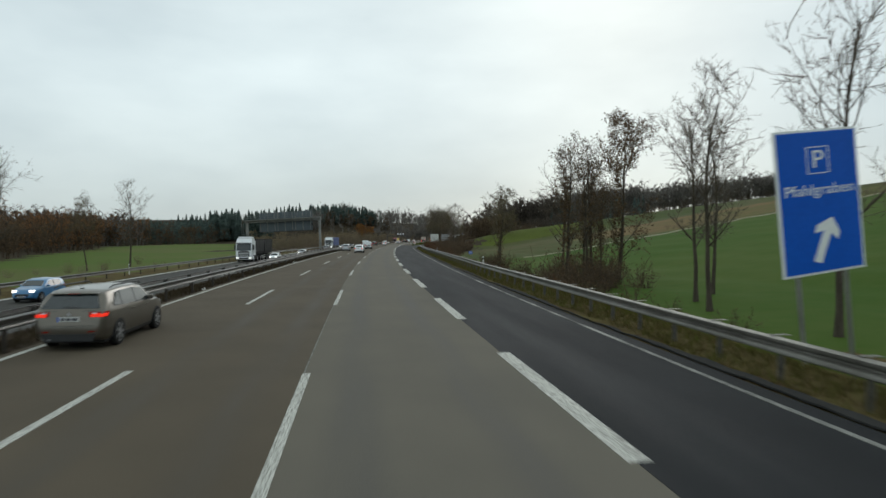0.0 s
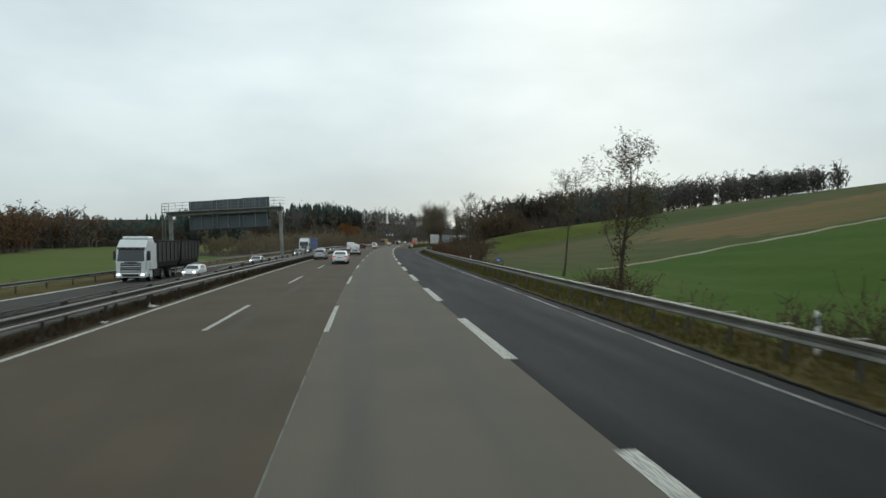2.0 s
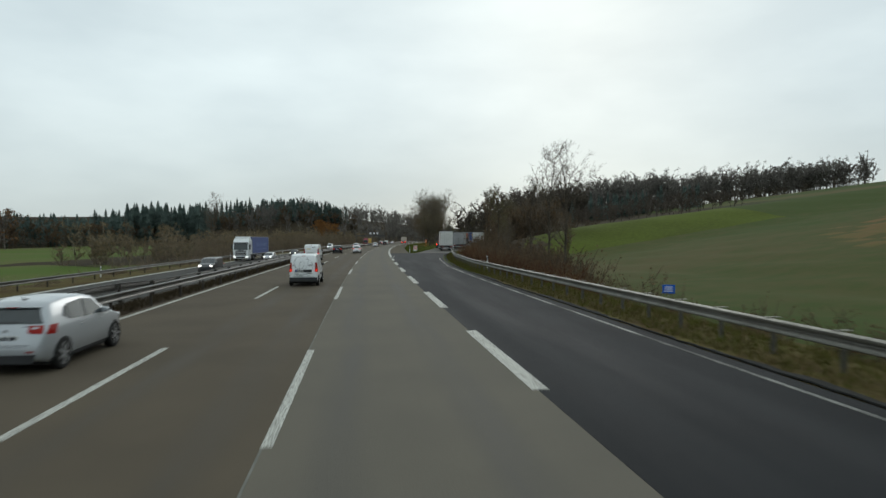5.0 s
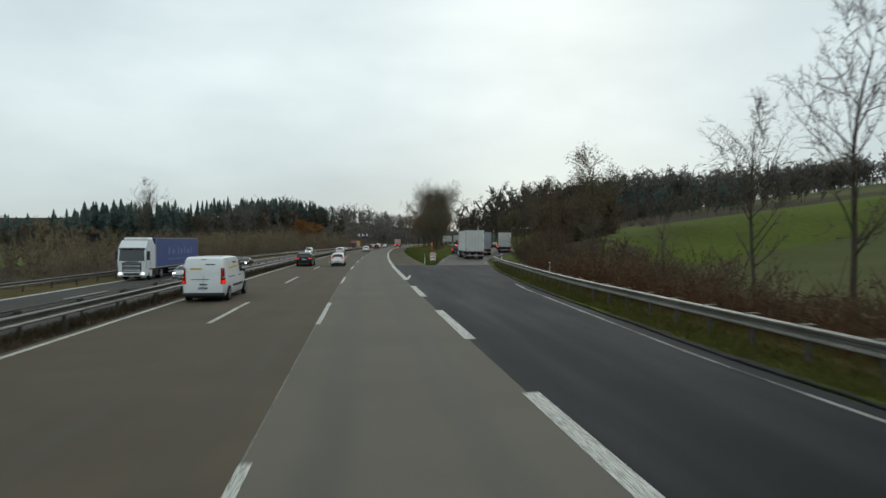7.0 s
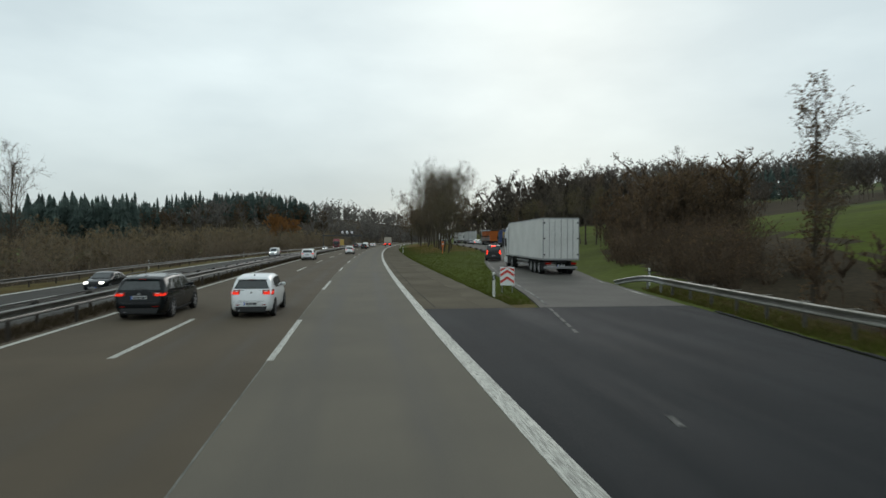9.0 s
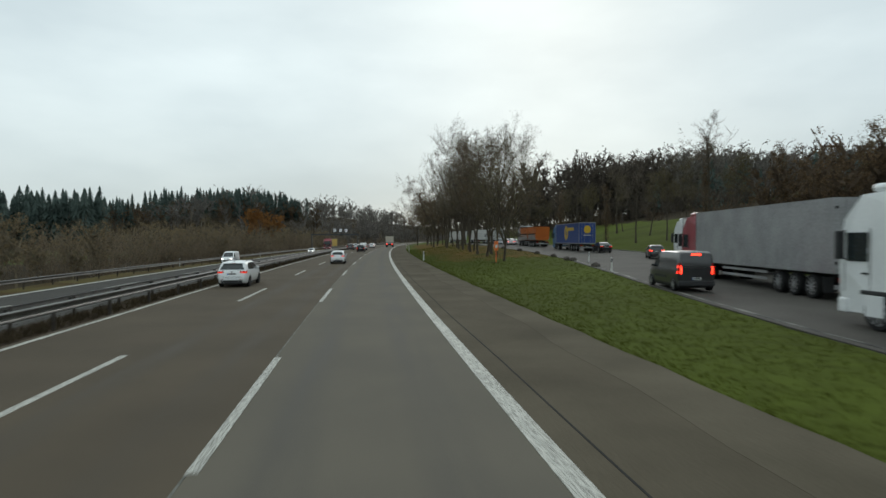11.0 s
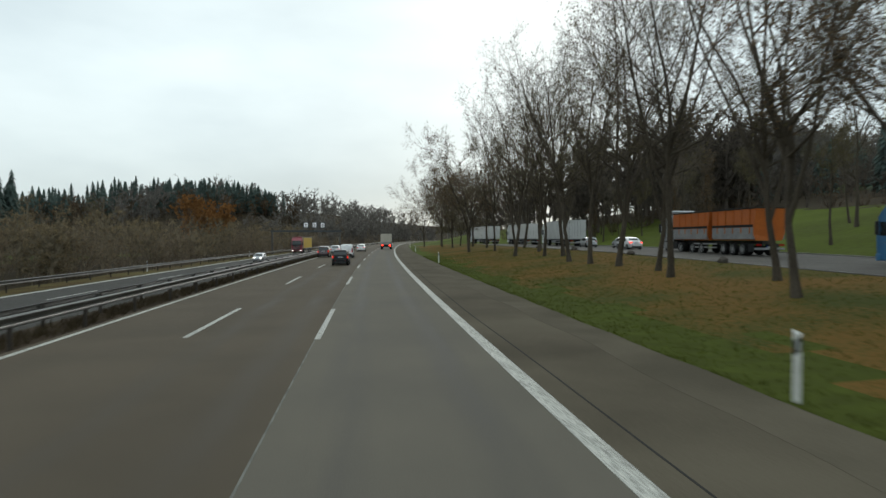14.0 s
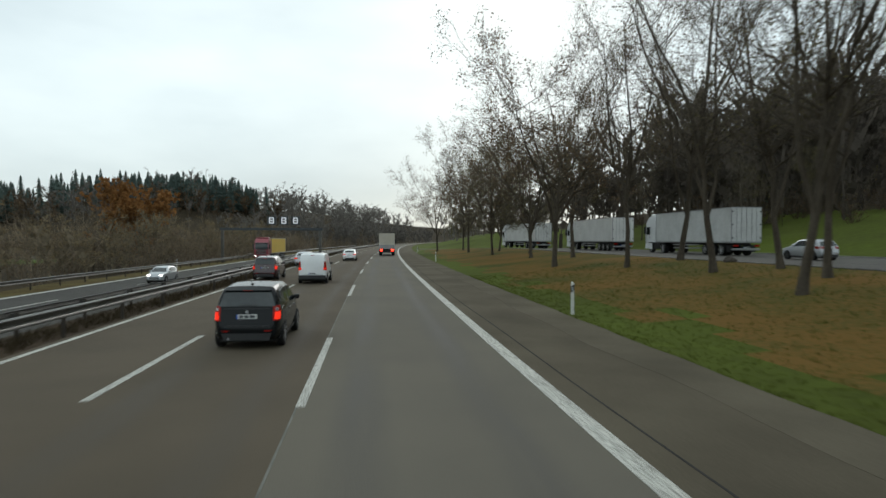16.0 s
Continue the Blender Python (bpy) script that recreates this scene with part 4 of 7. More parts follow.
# ---- plants ----
def raw_mesh(name, V, F, mats, index=None):
    me = bpy.data.meshes.new(name)
    V, F = np.asarray(V, np.float32), np.asarray(F, np.int32)
    k = F.shape[1]
    me.vertices.add(len(V))
    me.vertices.foreach_set("co", V.ravel())
    me.loops.add(F.size)
    me.loops.foreach_set("vertex_index", F.ravel())
    me.polygons.add(len(F))
    me.polygons.foreach_set("loop_start", np.arange(0, F.size, k, dtype=np.int32))
    for m in mats:
        me.materials.append(MAT[m])
    if index is not None:
        me.polygons.foreach_set("material_index", np.asarray(index, np.int32))
    me.update(calc_edges=True)
    return me


def prisms(A, B, RA, RB, n):
    """Tapered n-sided limbs for many segments at once, as triangles."""
    A, B = np.asarray(A, float), np.asarray(B, float)
    w = B - A
    w = w / np.maximum(np.linalg.norm(w, axis=1, keepdims=True), 1e-6)
    ref = np.where(np.abs(w[:, 2:3]) < 0.9, [[0, 0, 1.0]], [[1.0, 0, 0]])
    u = np.cross(w, ref)
    u = u / np.linalg.norm(u, axis=1, keepdims=True)
    q = np.cross(w, u)
    t = 2 * np.pi * np.arange(n) / n
    ring = np.cos(t)[None, :, None] * u[:, None] + np.sin(t)[None, :, None] * q[:, None]
    V = np.concatenate([A[:, None] + ring * np.asarray(RA)[:, None, None], B[:, None] + ring * np.asarray(RB)[:, None, None]], 1)
    i = np.arange(n)
    j = (i + 1) % n
    f = np.concatenate([np.stack([i, j, n + j], 1), np.stack([i, n + j, n + i], 1)])
    F = (np.arange(len(A)) * 2 * n)[:, None, None] + f[None]
    return V.reshape(-1, 3), F.reshape(-1, 3)


def ribbons(A, B, RA, RB):
    """Flat tapered twigs, each turned its own way, as triangles."""
    A, B = np.asarray(A, float), np.asarray(B, float)
    w = B - A
    k = np.arange(len(A))
    ref = np.stack([np.cos(k * 2.4), np.sin(k * 2.4), np.cos(k * 1.3)], 1)
    u = np.cross(w, ref)
    u = u / np.maximum(np.linalg.norm(u, axis=1, keepdims=True), 1e-6)
    ra, rb = np.asarray(RA)[:, None] * 1.2, np.asarray(RB)[:, None] * 1.2
    V = np.stack([A - u * ra, A + u * ra, B + u * rb, B - u * rb], 1).reshape(-1, 3)
    F = (k * 4)[:, None, None] + np.array([[0, 1, 2], [0, 2, 3]])[None]
    return V, F.reshape(-1, 3)


def unit(v):
    return v / max(1e-9, np.linalg.norm(v))


def skeleton_tree(seed, height, trunk, base, spread, n_limb=11, up=0.55, n_branch=6, n_twig=5, n_fine=2, leaders=1, droop=0.0, slim=1.0, fan=0.55):
    """Segments of a bare tree by order: lists of (a, b, ra, rb), and the twig ends."""
    rng = np.random.default_rng(seed)
    wood, thin, ends = [], [], []

    def run(p, dirn, length, r, steps, bend, out, sway):
        pts = [p]
        for k in range(steps):
            dirn = unit(dirn + rng.normal(0, sway, 3) + np.array([0, 0, bend]))
            q = pts[-1] + dirn * length / steps
            out.append((pts[-1], q, r * (1 - 0.8 * k / steps), r * (1 - 0.8 * (k + 1) / steps)))
            pts.append(q)
        return pts

    stems = []
    lead = unit(np.array([rng.normal(0, 0.03), rng.normal(0, 0.03), 1.0]))
    main = run(np.array([0, 0, -0.3]), lead, height * (0.95 if leaders == 1 else 0.55), trunk, 9, 0.06, wood, 0.05)
    wood[0] = (wood[0][0], wood[0][1], trunk * 1.45, wood[0][3])
    stems.append((main, height * 0.95 if leaders == 1 else height * 0.55))
    for k in range(leaders - 1):
        a = 2 * np.pi * (k + rng.uniform(-0.3, 0.3)) / max(1, leaders - 1)
        p0 = main[min(len(main) - 2, 3 + k % 4)]
        ln = height - p0[2]
        stems.append((run(p0, unit(np.array([math.cos(a) * fan, math.sin(a) * fan, 1.0])), ln * rng.uniform(0.8, 1.0), trunk * 0.55, 7, 0.05, wood, 0.07), ln))
    for pts, ln in stems:
        for k in range(n_limb if leaders == 1 else max(4, n_limb // 2)):
            f = rng.uniform(0.0, 1.0) ** 0.8
            z = base * height + f * (height * 0.93 - base * height)
            zs = np.array([p[2] for p in pts])
            if z < zs[0] or z > zs[-1]:
                z = rng.uniform(max(zs[0], base * height), max(zs[-1] * 0.98, base * height + 0.01))
            i = int(np.clip(np.searchsorted(zs, z) - 1, 0, len(pts) - 2))
            u = np.clip((z - zs[i]) / max(1e-3, zs[i + 1] - zs[i]), 0, 1)
            p = pts[i] + (pts[i + 1] - pts[i]) * u
            a = rng.uniform(0, 2 * np.pi)
            rel = (z - base * height) / max(0.1, height - base * height)
            reach = spread * (0.45 + 0.9 * math.sin(math.pi * min(1, 0.18 + 0.75 * rel))) * rng.uniform(0.7, 1.1)
            d0 = unit(np.array([math.cos(a), math.sin(a), up + 0.6 * rel]))
            limb = run(p, d0, reach, max(0.02, trunk * 0.30 * (1.1 - rel)), 5, 0.10 - droop, wood, 0.12)
            for _ in range(n_branch):
                i2 = rng.integers(1, 5)
                q = limb[i2] + (limb[i2 + 1] - limb[i2]) * rng.uniform()
                out_d = unit(limb[i2 + 1] - limb[i2])
                d1 = unit(out_d + rng.normal(0, 0.62, 3) + np.array([0, 0, 0.12 - droop]))
                br = run(q, d1, reach * rng.uniform(0.28, 0.5), 0.020 * slim, 3, 0.06 - droop, thin, 0.16)
                for _ in range(n_twig):
                    i3 = rng.integers(0, 3)
                    q2 = br[i3] + (br[i3 + 1] - br[i3]) * rng.uniform()
                    d2 = unit(unit(br[i3 + 1] - br[i3]) + rng.normal(0, 0.6, 3))
                    tw = run(q2, d2, reach * rng.uniform(0.12, 0.26), 0.012 * slim, 2, 0.03 - droop, thin, 0.2)
                    ends.append(tw[-1])
                    for _ in range(n_fine):
                        q3 = tw[0] + (tw[2] - tw[0]) * rng.uniform(0.2, 1)
                        e = q3 + unit(d2 + rng.normal(0, 0.7, 3)) * reach * rng.uniform(0.05, 0.12)
                        thin.append((q3, e, 0.009 * slim, 0.004 * slim))
                        ends.append(e)
    return wood, thin, np.array(ends)


def leaf_quads(C, size, rng):
    """Small bent leaves or clumps at the points C, as triangles."""
    n = len(C)
    a = rng.normal(size=(n, 3))
    a /= np.linalg.norm(a, axis=1, keepdims=True)
    b = np.cross(a, rng.normal(size=(n, 3)))
    b /= np.linalg.norm(b, axis=1, keepdims=True)
    s = (size * rng.uniform(0.6, 1.4, n))[:, None]
    V = np.stack([C - a * s, C + b * s * 0.5, C + a * s, C - b * s * 0.5 + np.cross(a, b) * s * 0.25], 1).reshape(-1, 3)
    F = (np.arange(n) * 4)[:, None, None] + np.array([[0, 1, 2], [0, 2, 3]])[None]
    return V, F.reshape(-1, 3)


def tree(name, label, seed, height, trunk, base, spread, leaf="", leaves=0, leaf_size=0.09, group="", twig="twig", ivy=0, **kw):
    t = thing(name, label, "tree", group)
    wood, thin, ends = skeleton_tree(seed, height, trunk, base, spread, **kw)
    rng = np.random.default_rng(seed + 50)
    V, F = prisms(*[np.array([w[i] for w in wood]) for i in range(4)], 6)
    me = raw_mesh("trunk", V, F, ["bark"])
    me.polygons.foreach_set("use_smooth", np.ones(len(F), bool))
    part("trunk", me, None, t)
    V, F = ribbons(*[np.array([w[i] for w in thin]) for i in range(4)])
    part("crown", raw_mesh("crown", V, F, [twig]), None, t)
    if leaves:
        pick = ends[rng.integers(0, len(ends), leaves)] + rng.normal(0, 0.16, (leaves, 3))
        V, F = leaf_quads(pick, leaf_size, rng)
        part("foliage", raw_mesh("foliage", V, F, [leaf]), None, t)
    if ivy:
        h = rng.uniform(0.3, height * 0.75, ivy)
        a = rng.uniform(0, 2 * np.pi, ivy)
        r = rng.uniform(0.2, 0.75, ivy) * (1.1 - h / height)
        V, F = leaf_quads(np.stack([r * np.cos(a), r * np.sin(a), h], 1), 0.11, rng)
        part("ivy", raw_mesh("ivy", V, F, ["leaf_brown"]), None, t, "withered climbing leaves on the trunk")
    return t


def stand(t, s, d, turn=0.0, scale=1.0, first=False, sink=0.0):
    z = float(ground_z(s, d)) - sink
    m = at(s, d, z, turn) @ Matrix.Diagonal((scale, scale, scale, 1))
    if first:
        t.matrix_basis = m
        return t
    return copy_thing(t, m)


FIELD = "bare trees along the field"
f_tall = tree("bare_tree", "tall bare deciduous tree with fine upright branches", 11, 13.6, 0.17, 0.28, 3.2, group=FIELD, n_limb=20, up=0.95)
f_leafy = tree("sparse_leaved_tree", "slim tree with withered leaves still on it", 12, 12.0, 0.16, 0.25, 2.0, leaf="leaf_brown", leaves=1600, leaf_size=0.075, group=FIELD, n_limb=18, up=1.15, ivy=700)
f_bushy = tree("sparse_leaved_tree", "brown tree thick with withered leaves", 13, 14.0, 0.20, 0.10, 3.7, leaf="leaf_brown", leaves=6500, leaf_size=0.09, group=FIELD, n_limb=20, up=0.9, ivy=900)
f_airy = tree("bare_tree", "slender tree with drooping twigs and few leaves", 14, 11.6, 0.13, 0.40, 2.9, leaf="leaf_olive", leaves=2400, leaf_size=0.07, group=FIELD, n_limb=15, up=0.75, droop=0.03)
f_lone = tree("bare_tree", "lone tree with ragged crown and twiggy lower trunk", 17, 9.3, 0.17, 0.22, 2.1, leaf="leaf_olive", leaves=2600, leaf_size=0.07, group=FIELD, n_limb=18, up=0.8, droop=0.02, ivy=420)
f_round = tree("bare_tree", "tree with a bare trunk and broad leafy top", 15, 12.0, 0.16, 0.60, 2.1, leaf="leaf_olive", leaves=4200, leaf_size=0.065, group=FIELD, n_limb=14, up=0.6)
_first = set()
for t, s, d, turn, sc in (
        (f_tall, 17.5, 20.6, 20, 1.02), (f_tall, 27.0, 20.5, 100, 0.92), (f_tall, 31.2, 22.0, 200, 0.86), (f_tall, 33.8, 24.6, 290, 0.8),
        (f_bushy, 49.4, 24.2, 0, 1.0), (f_leafy, 52.6, 22.9, 60, 1.05), (f_tall, 51.8, 19.6, 10, 0.84), (f_leafy, 53.4, 22.3, 160, 0.9), (f_leafy, 44.2, 17.6, 250, 1.0), (f_tall, 50.6, 21.8, 130, 0.86), (f_leafy, 48.0, 22.0, 300, 0.7),
        (f_lone, 77.3, 18.4, 0, 1.08), (f_airy, 103.5, 22.5, 120, 0.98),
        (f_tall, 153.4, 18.8, 310, 0.86), (f_tall, 164.8, 20.8, 70, 0.92), (f_tall, 170.5, 20.4, 150, 0.75), (f_leafy, 160.4, 21.4, 30, 0.55),
        (f_tall, 177.0, 19.0, 200, 0.38), (f_round, 193.8, 20.9, 0, 0.94), (f_leafy, 209.3, 21.8, 140, 0.80), (f_airy, 199.0, 23.0, 200, 0.6), (f_tall, 203.0, 24.5, 20, 0.5), (f_airy, 213, 25, 50, 0.6)):
    stand(t, s, d, turn, sc, first=t not in _first)
    _first.add(t)

ISLAND = "trees on the lay-by island"
i_a = tree("broad_tree", "broad-crowned tree with dense brown twigs in grass", 21, 13.6, 0.20, 0.17, 4.3, leaf="leaf_olive", leaves=10500, leaf_size=0.07, group=ISLAND, leaders=6, n_limb=15, n_branch=8, n_twig=8, up=0.4, slim=0.75)
i_b = tree("broad_tree", "tall bare tree with spreading twigs over fallen leaves", 22, 12.8, 0.145, 0.28, 3.1, leaf="leaf_olive", leaves=2400, leaf_size=0.05, group=ISLAND, leaders=5, n_limb=13, n_branch=8, n_twig=7, n_fine=2, up=0.55, slim=0.5, fan=0.36)
i_c = tree("broad_tree", "bushy tree with low drooping brown branches", 23, 11.0, 0.15, 0.12, 3.7, leaf="leaf_brown", leaves=10000, leaf_size=0.058, group=ISLAND, leaders=4, n_limb=12, n_branch=7, n_twig=6, up=0.25, droop=0.02, slim=0.75)
_pos = [(287.6, 15.2), (297.4, 16.3), (300.6, 15.7), (306.2, 17.3), (309.8, 16.0), (314.5, 18.6), (319.5, 16.3), (323.0, 17.3), (328.1, 17.1), (332.1, 16.7), (336.2, 16.5), (342.7, 18.0), (345.4, 17.0),
        (351.6, 15.6), (354.5, 18.9), (359.4, 20.4), (360.8, 17.8), (368.8, 16.7), (370.5, 21.0), (376.5, 14.4), (384.0, 18.2), (390.7, 16.1), (399, 18), (407, 15.2), (415, 17.5), (424, 14.5), (436, 15), (449, 11.5)]
_kinds = [i_a] + [i_b] * 2 + [i_c] + [i_b] * 15 + [i_c, i_b, i_a, i_c, i_a, i_a, i_c, i_a, i_c]
_seen = set()
for k, ((s, d), t) in enumerate(zip(_pos, _kinds)):
    stand(t, s, d, (67 * k + 160) % 360 if k < 2 else 67 * k % 360, (0.92, 1.0, 0.86, 1.05, 0.95)[k % 5] * float(np.interp(s, [280, 290, 297, 330, 350, 400], [0.72, 0.74, 1.12, 1.22, 1.12, 1.32])), first=t not in _seen)
    _seen.add(t)

# trees on the bank behind the lay-by and single trees left of the motorway
_rng = np.random.default_rng(8)
for k in range(30):
    s = 272 + 6.3 * k + _rng.uniform(-2, 2)
    d = float(edge_line(s)) + _rng.uniform(4.0, 17)
    stand((f_tall, f_airy, f_leafy, f_round)[k % 4], s, d, 49 * k, _rng.uniform(0.75, 1.1))
for s, d, sc, t in ((100.0, -39.8, 0.95, f_tall), (86.8, -40.2, 0.9, f_airy), (62.0, -37.5, 0.95, f_tall), (55, -41, 0.8, f_tall), (268, -43.4, 1.12, f_tall), (274, -46, 1.0, f_tall), (420, -38, 0.7, f_tall), (452, -40, 0.9, f_tall), (462, -36, 0.8, f_tall), (398, -46, 0.9, f_airy)):
    stand(t, s, d, s * 7 % 360, sc)


def scatter(name, label, category, templates, spots, mats, seed):
    """Joins many copies of small plant templates (V, F, material index) into one mesh of kind stuff."""
    rng = np.random.default_rng(seed)
    Vs, Fs, Is, o = [], [], [], 0
    for x, y, z, sc in spots:
        V, F, I = templates[rng.integers(len(templates))]
        a = rng.uniform(0, 2 * np.pi)
        c, s = math.cos(a), math.sin(a)
        W = V * (sc if np.ndim(sc) else np.array([sc, sc, sc]) * rng.uniform(0.88, 1.12, 3))
        W = np.stack([W[:, 0] * c - W[:, 1] * s + x, W[:, 0] * s + W[:, 1] * c + y, W[:, 2] + z], 1)
        Vs.append(W)
        Fs.append(F + o)
        Is.append(I)
        o += len(V)
    me = raw_mesh(name, np.concatenate(Vs), np.concatenate(Fs), mats, np.concatenate(Is))
    return tagged(new(name, me), label, category, "", "stuff")


def shrub_template(seed, n=15, leaves=90, tall=1.0, leaf_size=0.024, slim=1.0, side=3):
    """A many-stemmed bush one unit high: stems, side twigs, leaves."""
    rng = np.random.default_rng(seed)
    A, B, RA, RB, E = [], [], [], [], []
    for _ in range(n):
        a, r = rng.uniform(0, 2 * np.pi), rng.uniform(0, 0.16)
        p = np.array([r * math.cos(a), r * math.sin(a), -0.05])
        dirn = unit(np.array([math.cos(a) * rng.uniform(0.1, 0.75), math.sin(a) * rng.uniform(0.1, 0.75), tall]))
        ln = rng.uniform(0.6, 1.05)
        for k in range(3):
            q = p + unit(dirn + rng.normal(0, 0.14, 3)) * ln / 3
            A.append(p), B.append(q), RA.append((0.008 - 0.002 * k) * slim), RB.append((0.006 - 0.002 * k) * slim)
            for _ in range(side):
                e = p + (q - p) * rng.uniform() + unit(dirn + rng.normal(0, 0.65, 3)) * rng.uniform(0.12, 0.3)
                A.append(p + (q - p) * 0.5), B.append(e), RA.append(0.0055 * slim), RB.append(0.0025 * slim)
                E.append(e)
            p = q
    V, F = ribbons(np.array(A), np.array(B), np.array(RA), np.array(RB))
    I = np.zeros(len(F), int)
    if leaves:
        E = np.array(E)
        C = E[rng.integers(0, len(E), leaves)] + rng.normal(0, 0.04, (leaves, 3))
        V2, F2 = leaf_quads(C, leaf_size, rng)
        F = np.concatenate([F, F2 + len(V)])
        V = np.concatenate([V, V2])
        I = np.concatenate([I, np.ones(len(F2), int)])
    return V, F, I


def crown_template(seed, leaves=230, size=0.017):
    """A far bare tree one unit high: trunk, limbs, a haze of twigs."""
    wood, thin, ends = skeleton_tree(seed, 1.0, 0.018, 0.14, 0.23, n_limb=9, n_branch=2, n_twig=1, n_fine=0, up=0.8)
    rng = np.random.default_rng(seed)
    V, F = ribbons(*[np.array([w[i] for w in wood]) for i in range(4)])
    T = thin
    V2, F2 = ribbons(np.array([w[0] for w in T]), np.array([w[1] for w in T]), np.full(len(T), 0.0065), np.full(len(T), 0.0035))
    C = ends[rng.integers(0, len(ends), leaves)] + rng.normal(0, 0.02, (leaves, 3))
    V3, F3 = leaf_quads(C, size, rng)
    Fa = np.concatenate([F, F2 + len(V), F3 + len(V) + len(V2)])
    I = np.concatenate([np.zeros(len(F) + len(F2), int), np.ones(len(F3), int)])
    return np.concatenate([V, V2, V3]), Fa, I


def spots_in(rng, n, s0, s1, d_of, lo, hi, skip=None):
    out = []
    while len(out) < n:
        s = rng.uniform(s0, s1)
        d = d_of(s, rng)
        if skip and skip(s, d):
            continue
        x, y, _ = on_road(s, d)
        out.append((float(x), float(y), float(ground_z(s, d)) - 0.1, rng.uniform(lo, hi)))
    return out


_shrubs = [shrub_template(31 + k) for k in range(4)]
_thick = [shrub_template(41 + k, 14, 110, 1.0, 0.027) for k in range(4)]
R = np.random.default_rng(5)
_fine = [shrub_template(91 + k, 20, 130, 0.85, 0.017, 0.52, 4) for k in range(4)]
scatter("scrub", "brown leafless scrub along the far verge", "scrub", _fine,
        spots_in(R, 80, 206, 350, lambda s, r: -27 - 26 * r.uniform() ** 1.3, 3.6, 6.6) + spots_in(R, 70, 330, 520, lambda s, r: -27 - 30 * r.uniform() ** 1.2, 5.0, 9.5) + spots_in(R, 12, 40, 110, lambda s, r: -36 - 8 * r.uniform(), 1.0, 2.2) + spots_in(R, 60, 150, 215, lambda s, r: -26 - 2.5 * r.uniform(), 0.8, 1.8)
        + spots_in(R, 70, 520, 760, lambda s, r: -30 - 40 * r.uniform(), 4, 8), ["twig_pale", "leaf_brown"], 6)
scatter("hedge", "dense brown hedge and young trees beside the slip road", "hedge", _thick,
        spots_in(R, 80, 214, 246, lambda s, r: float(edge_line(s)) + 3.8 + 7 * r.uniform(), 1.6, 3.4) + spots_in(R, 60, 244, 275, lambda s, r: float(edge_line(s)) + 6.0 + 14 * r.uniform() ** 1.2, 2.6, 5.0) + spots_in(R, 44, 176, 199, lambda s, r: float(edge_line(s)) + 6.0 + 9 * r.uniform() ** 1.2, 2.6, 5.0) + spots_in(R, 50, 144, 172, lambda s, r: float(rail_line(s)) + 3.0 + 6 * r.uniform(), 1.6, 3.2) + spots_in(R, 52, 168, 202, lambda s, r: float(rail_line(s)) + 3.0 + 8 * r.uniform(), 1.8, 3.6)
        + spots_in(R, 46, 110, 168, lambda s, r: float(rail_line(s)) + 3.2 + 4 * r.uniform(), 0.9, 2.2) + spots_in(R, 30, 0, 60, lambda s, r: float(rail_line(s)) + 3 + 7 * r.uniform(), 0.8, 2.4)
        + spots_in(R, 44, 41, 59, lambda s, r: 16 + 8.5 * r.uniform(), 1.3, 3.6) + spots_in(R, 20, 72, 81, lambda s, r: 16.3 + 2.8 * r.uniform(), 1.4, 2.8) + spots_in(R, 40, 148, 165, lambda s, r: float(rail_line(s)) + 4.0 + 7 * r.uniform(), 2.2, 4.0)
        + spots_in(R, 50, 270, 470, lambda s, r: float(edge_line(s)) + 9 + 24 * r.uniform(), 2.0, 5.5), ["twig_brown", "leaf_brown"], 7)


scatter("far_scrub", "tall olive-brown scrub and young trees beside the far carriageway", "scrub", [crown_template(121 + k, 520, 0.012) for k in range(4)],
        spots_in(R, 190, 196, 360, lambda s, r: -29 - 22 * r.uniform() ** 1.2, 5.0, 8.5) + spots_in(R, 150, 350, 520, lambda s, r: -29 - 30 * r.uniform() ** 1.2, 6.5, 10.5), ["twig_olive", "leaf_scrub"], 61)
scatter("bramble_thicket", "low red-brown bramble thicket behind the guard rail", "brambles", _thick,
        spots_in(R, 150, 134, 201, lambda s, r: float(rail_line(s)) + 1.6 + 5 * r.uniform() ** 1.3, 1.2, 2.4) + spots_in(R, 60, 20, 134, lambda s, r: float(rail_line(s)) + 3.0 + 4 * r.uniform(), 0.7, 1.5), ["twig_rust", "leaf_brown"], 27)


def spruce_template(seed):
    """A far spruce one unit high: tiers of drooping jagged boughs round a stem."""
    rng = np.random.default_rng(seed)
    V, F = prisms(np.array([[0, 0, -0.05]]), np.array([[0, 0, 0.98]]), np.array([0.014]), np.array([0.002]), 4)
    V, F = [V], [F]
    o = len(V[0])
    for k in range(15):
        h = 0.10 + 0.88 * k / 15
        r = 0.25 * (1 - h) ** 0.85 + 0.012
        m = 8
        a0 = rng.uniform(0, 6.28)
        vs, fs = [(0, 0, h + 0.085)], []
        for i in range(m):
            a = a0 + 2 * np.pi * i / m
            rr = r * rng.uniform(0.72, 1.25)
            w = np.pi / m * 0.85
            b = len(vs)
            vs += [(0.6 * rr * math.cos(a - w), 0.6 * rr * math.sin(a - w), h + 0.01), (rr * math.cos(a), rr * math.sin(a), h - 0.035 * rng.uniform(0.5, 1.5)), (0.6 * rr * math.cos(a + w), 0.6 * rr * math.sin(a + w), h + 0.01)]
            fs += [(0, b, b + 1), (0, b + 1, b + 2)]
        V.append(np.array(vs)), F.append(np.array(fs) + o)
        o += len(vs)
    V, F = np.concatenate(V), np.concatenate(F)
    return V, F, np.zeros(len(F), int)


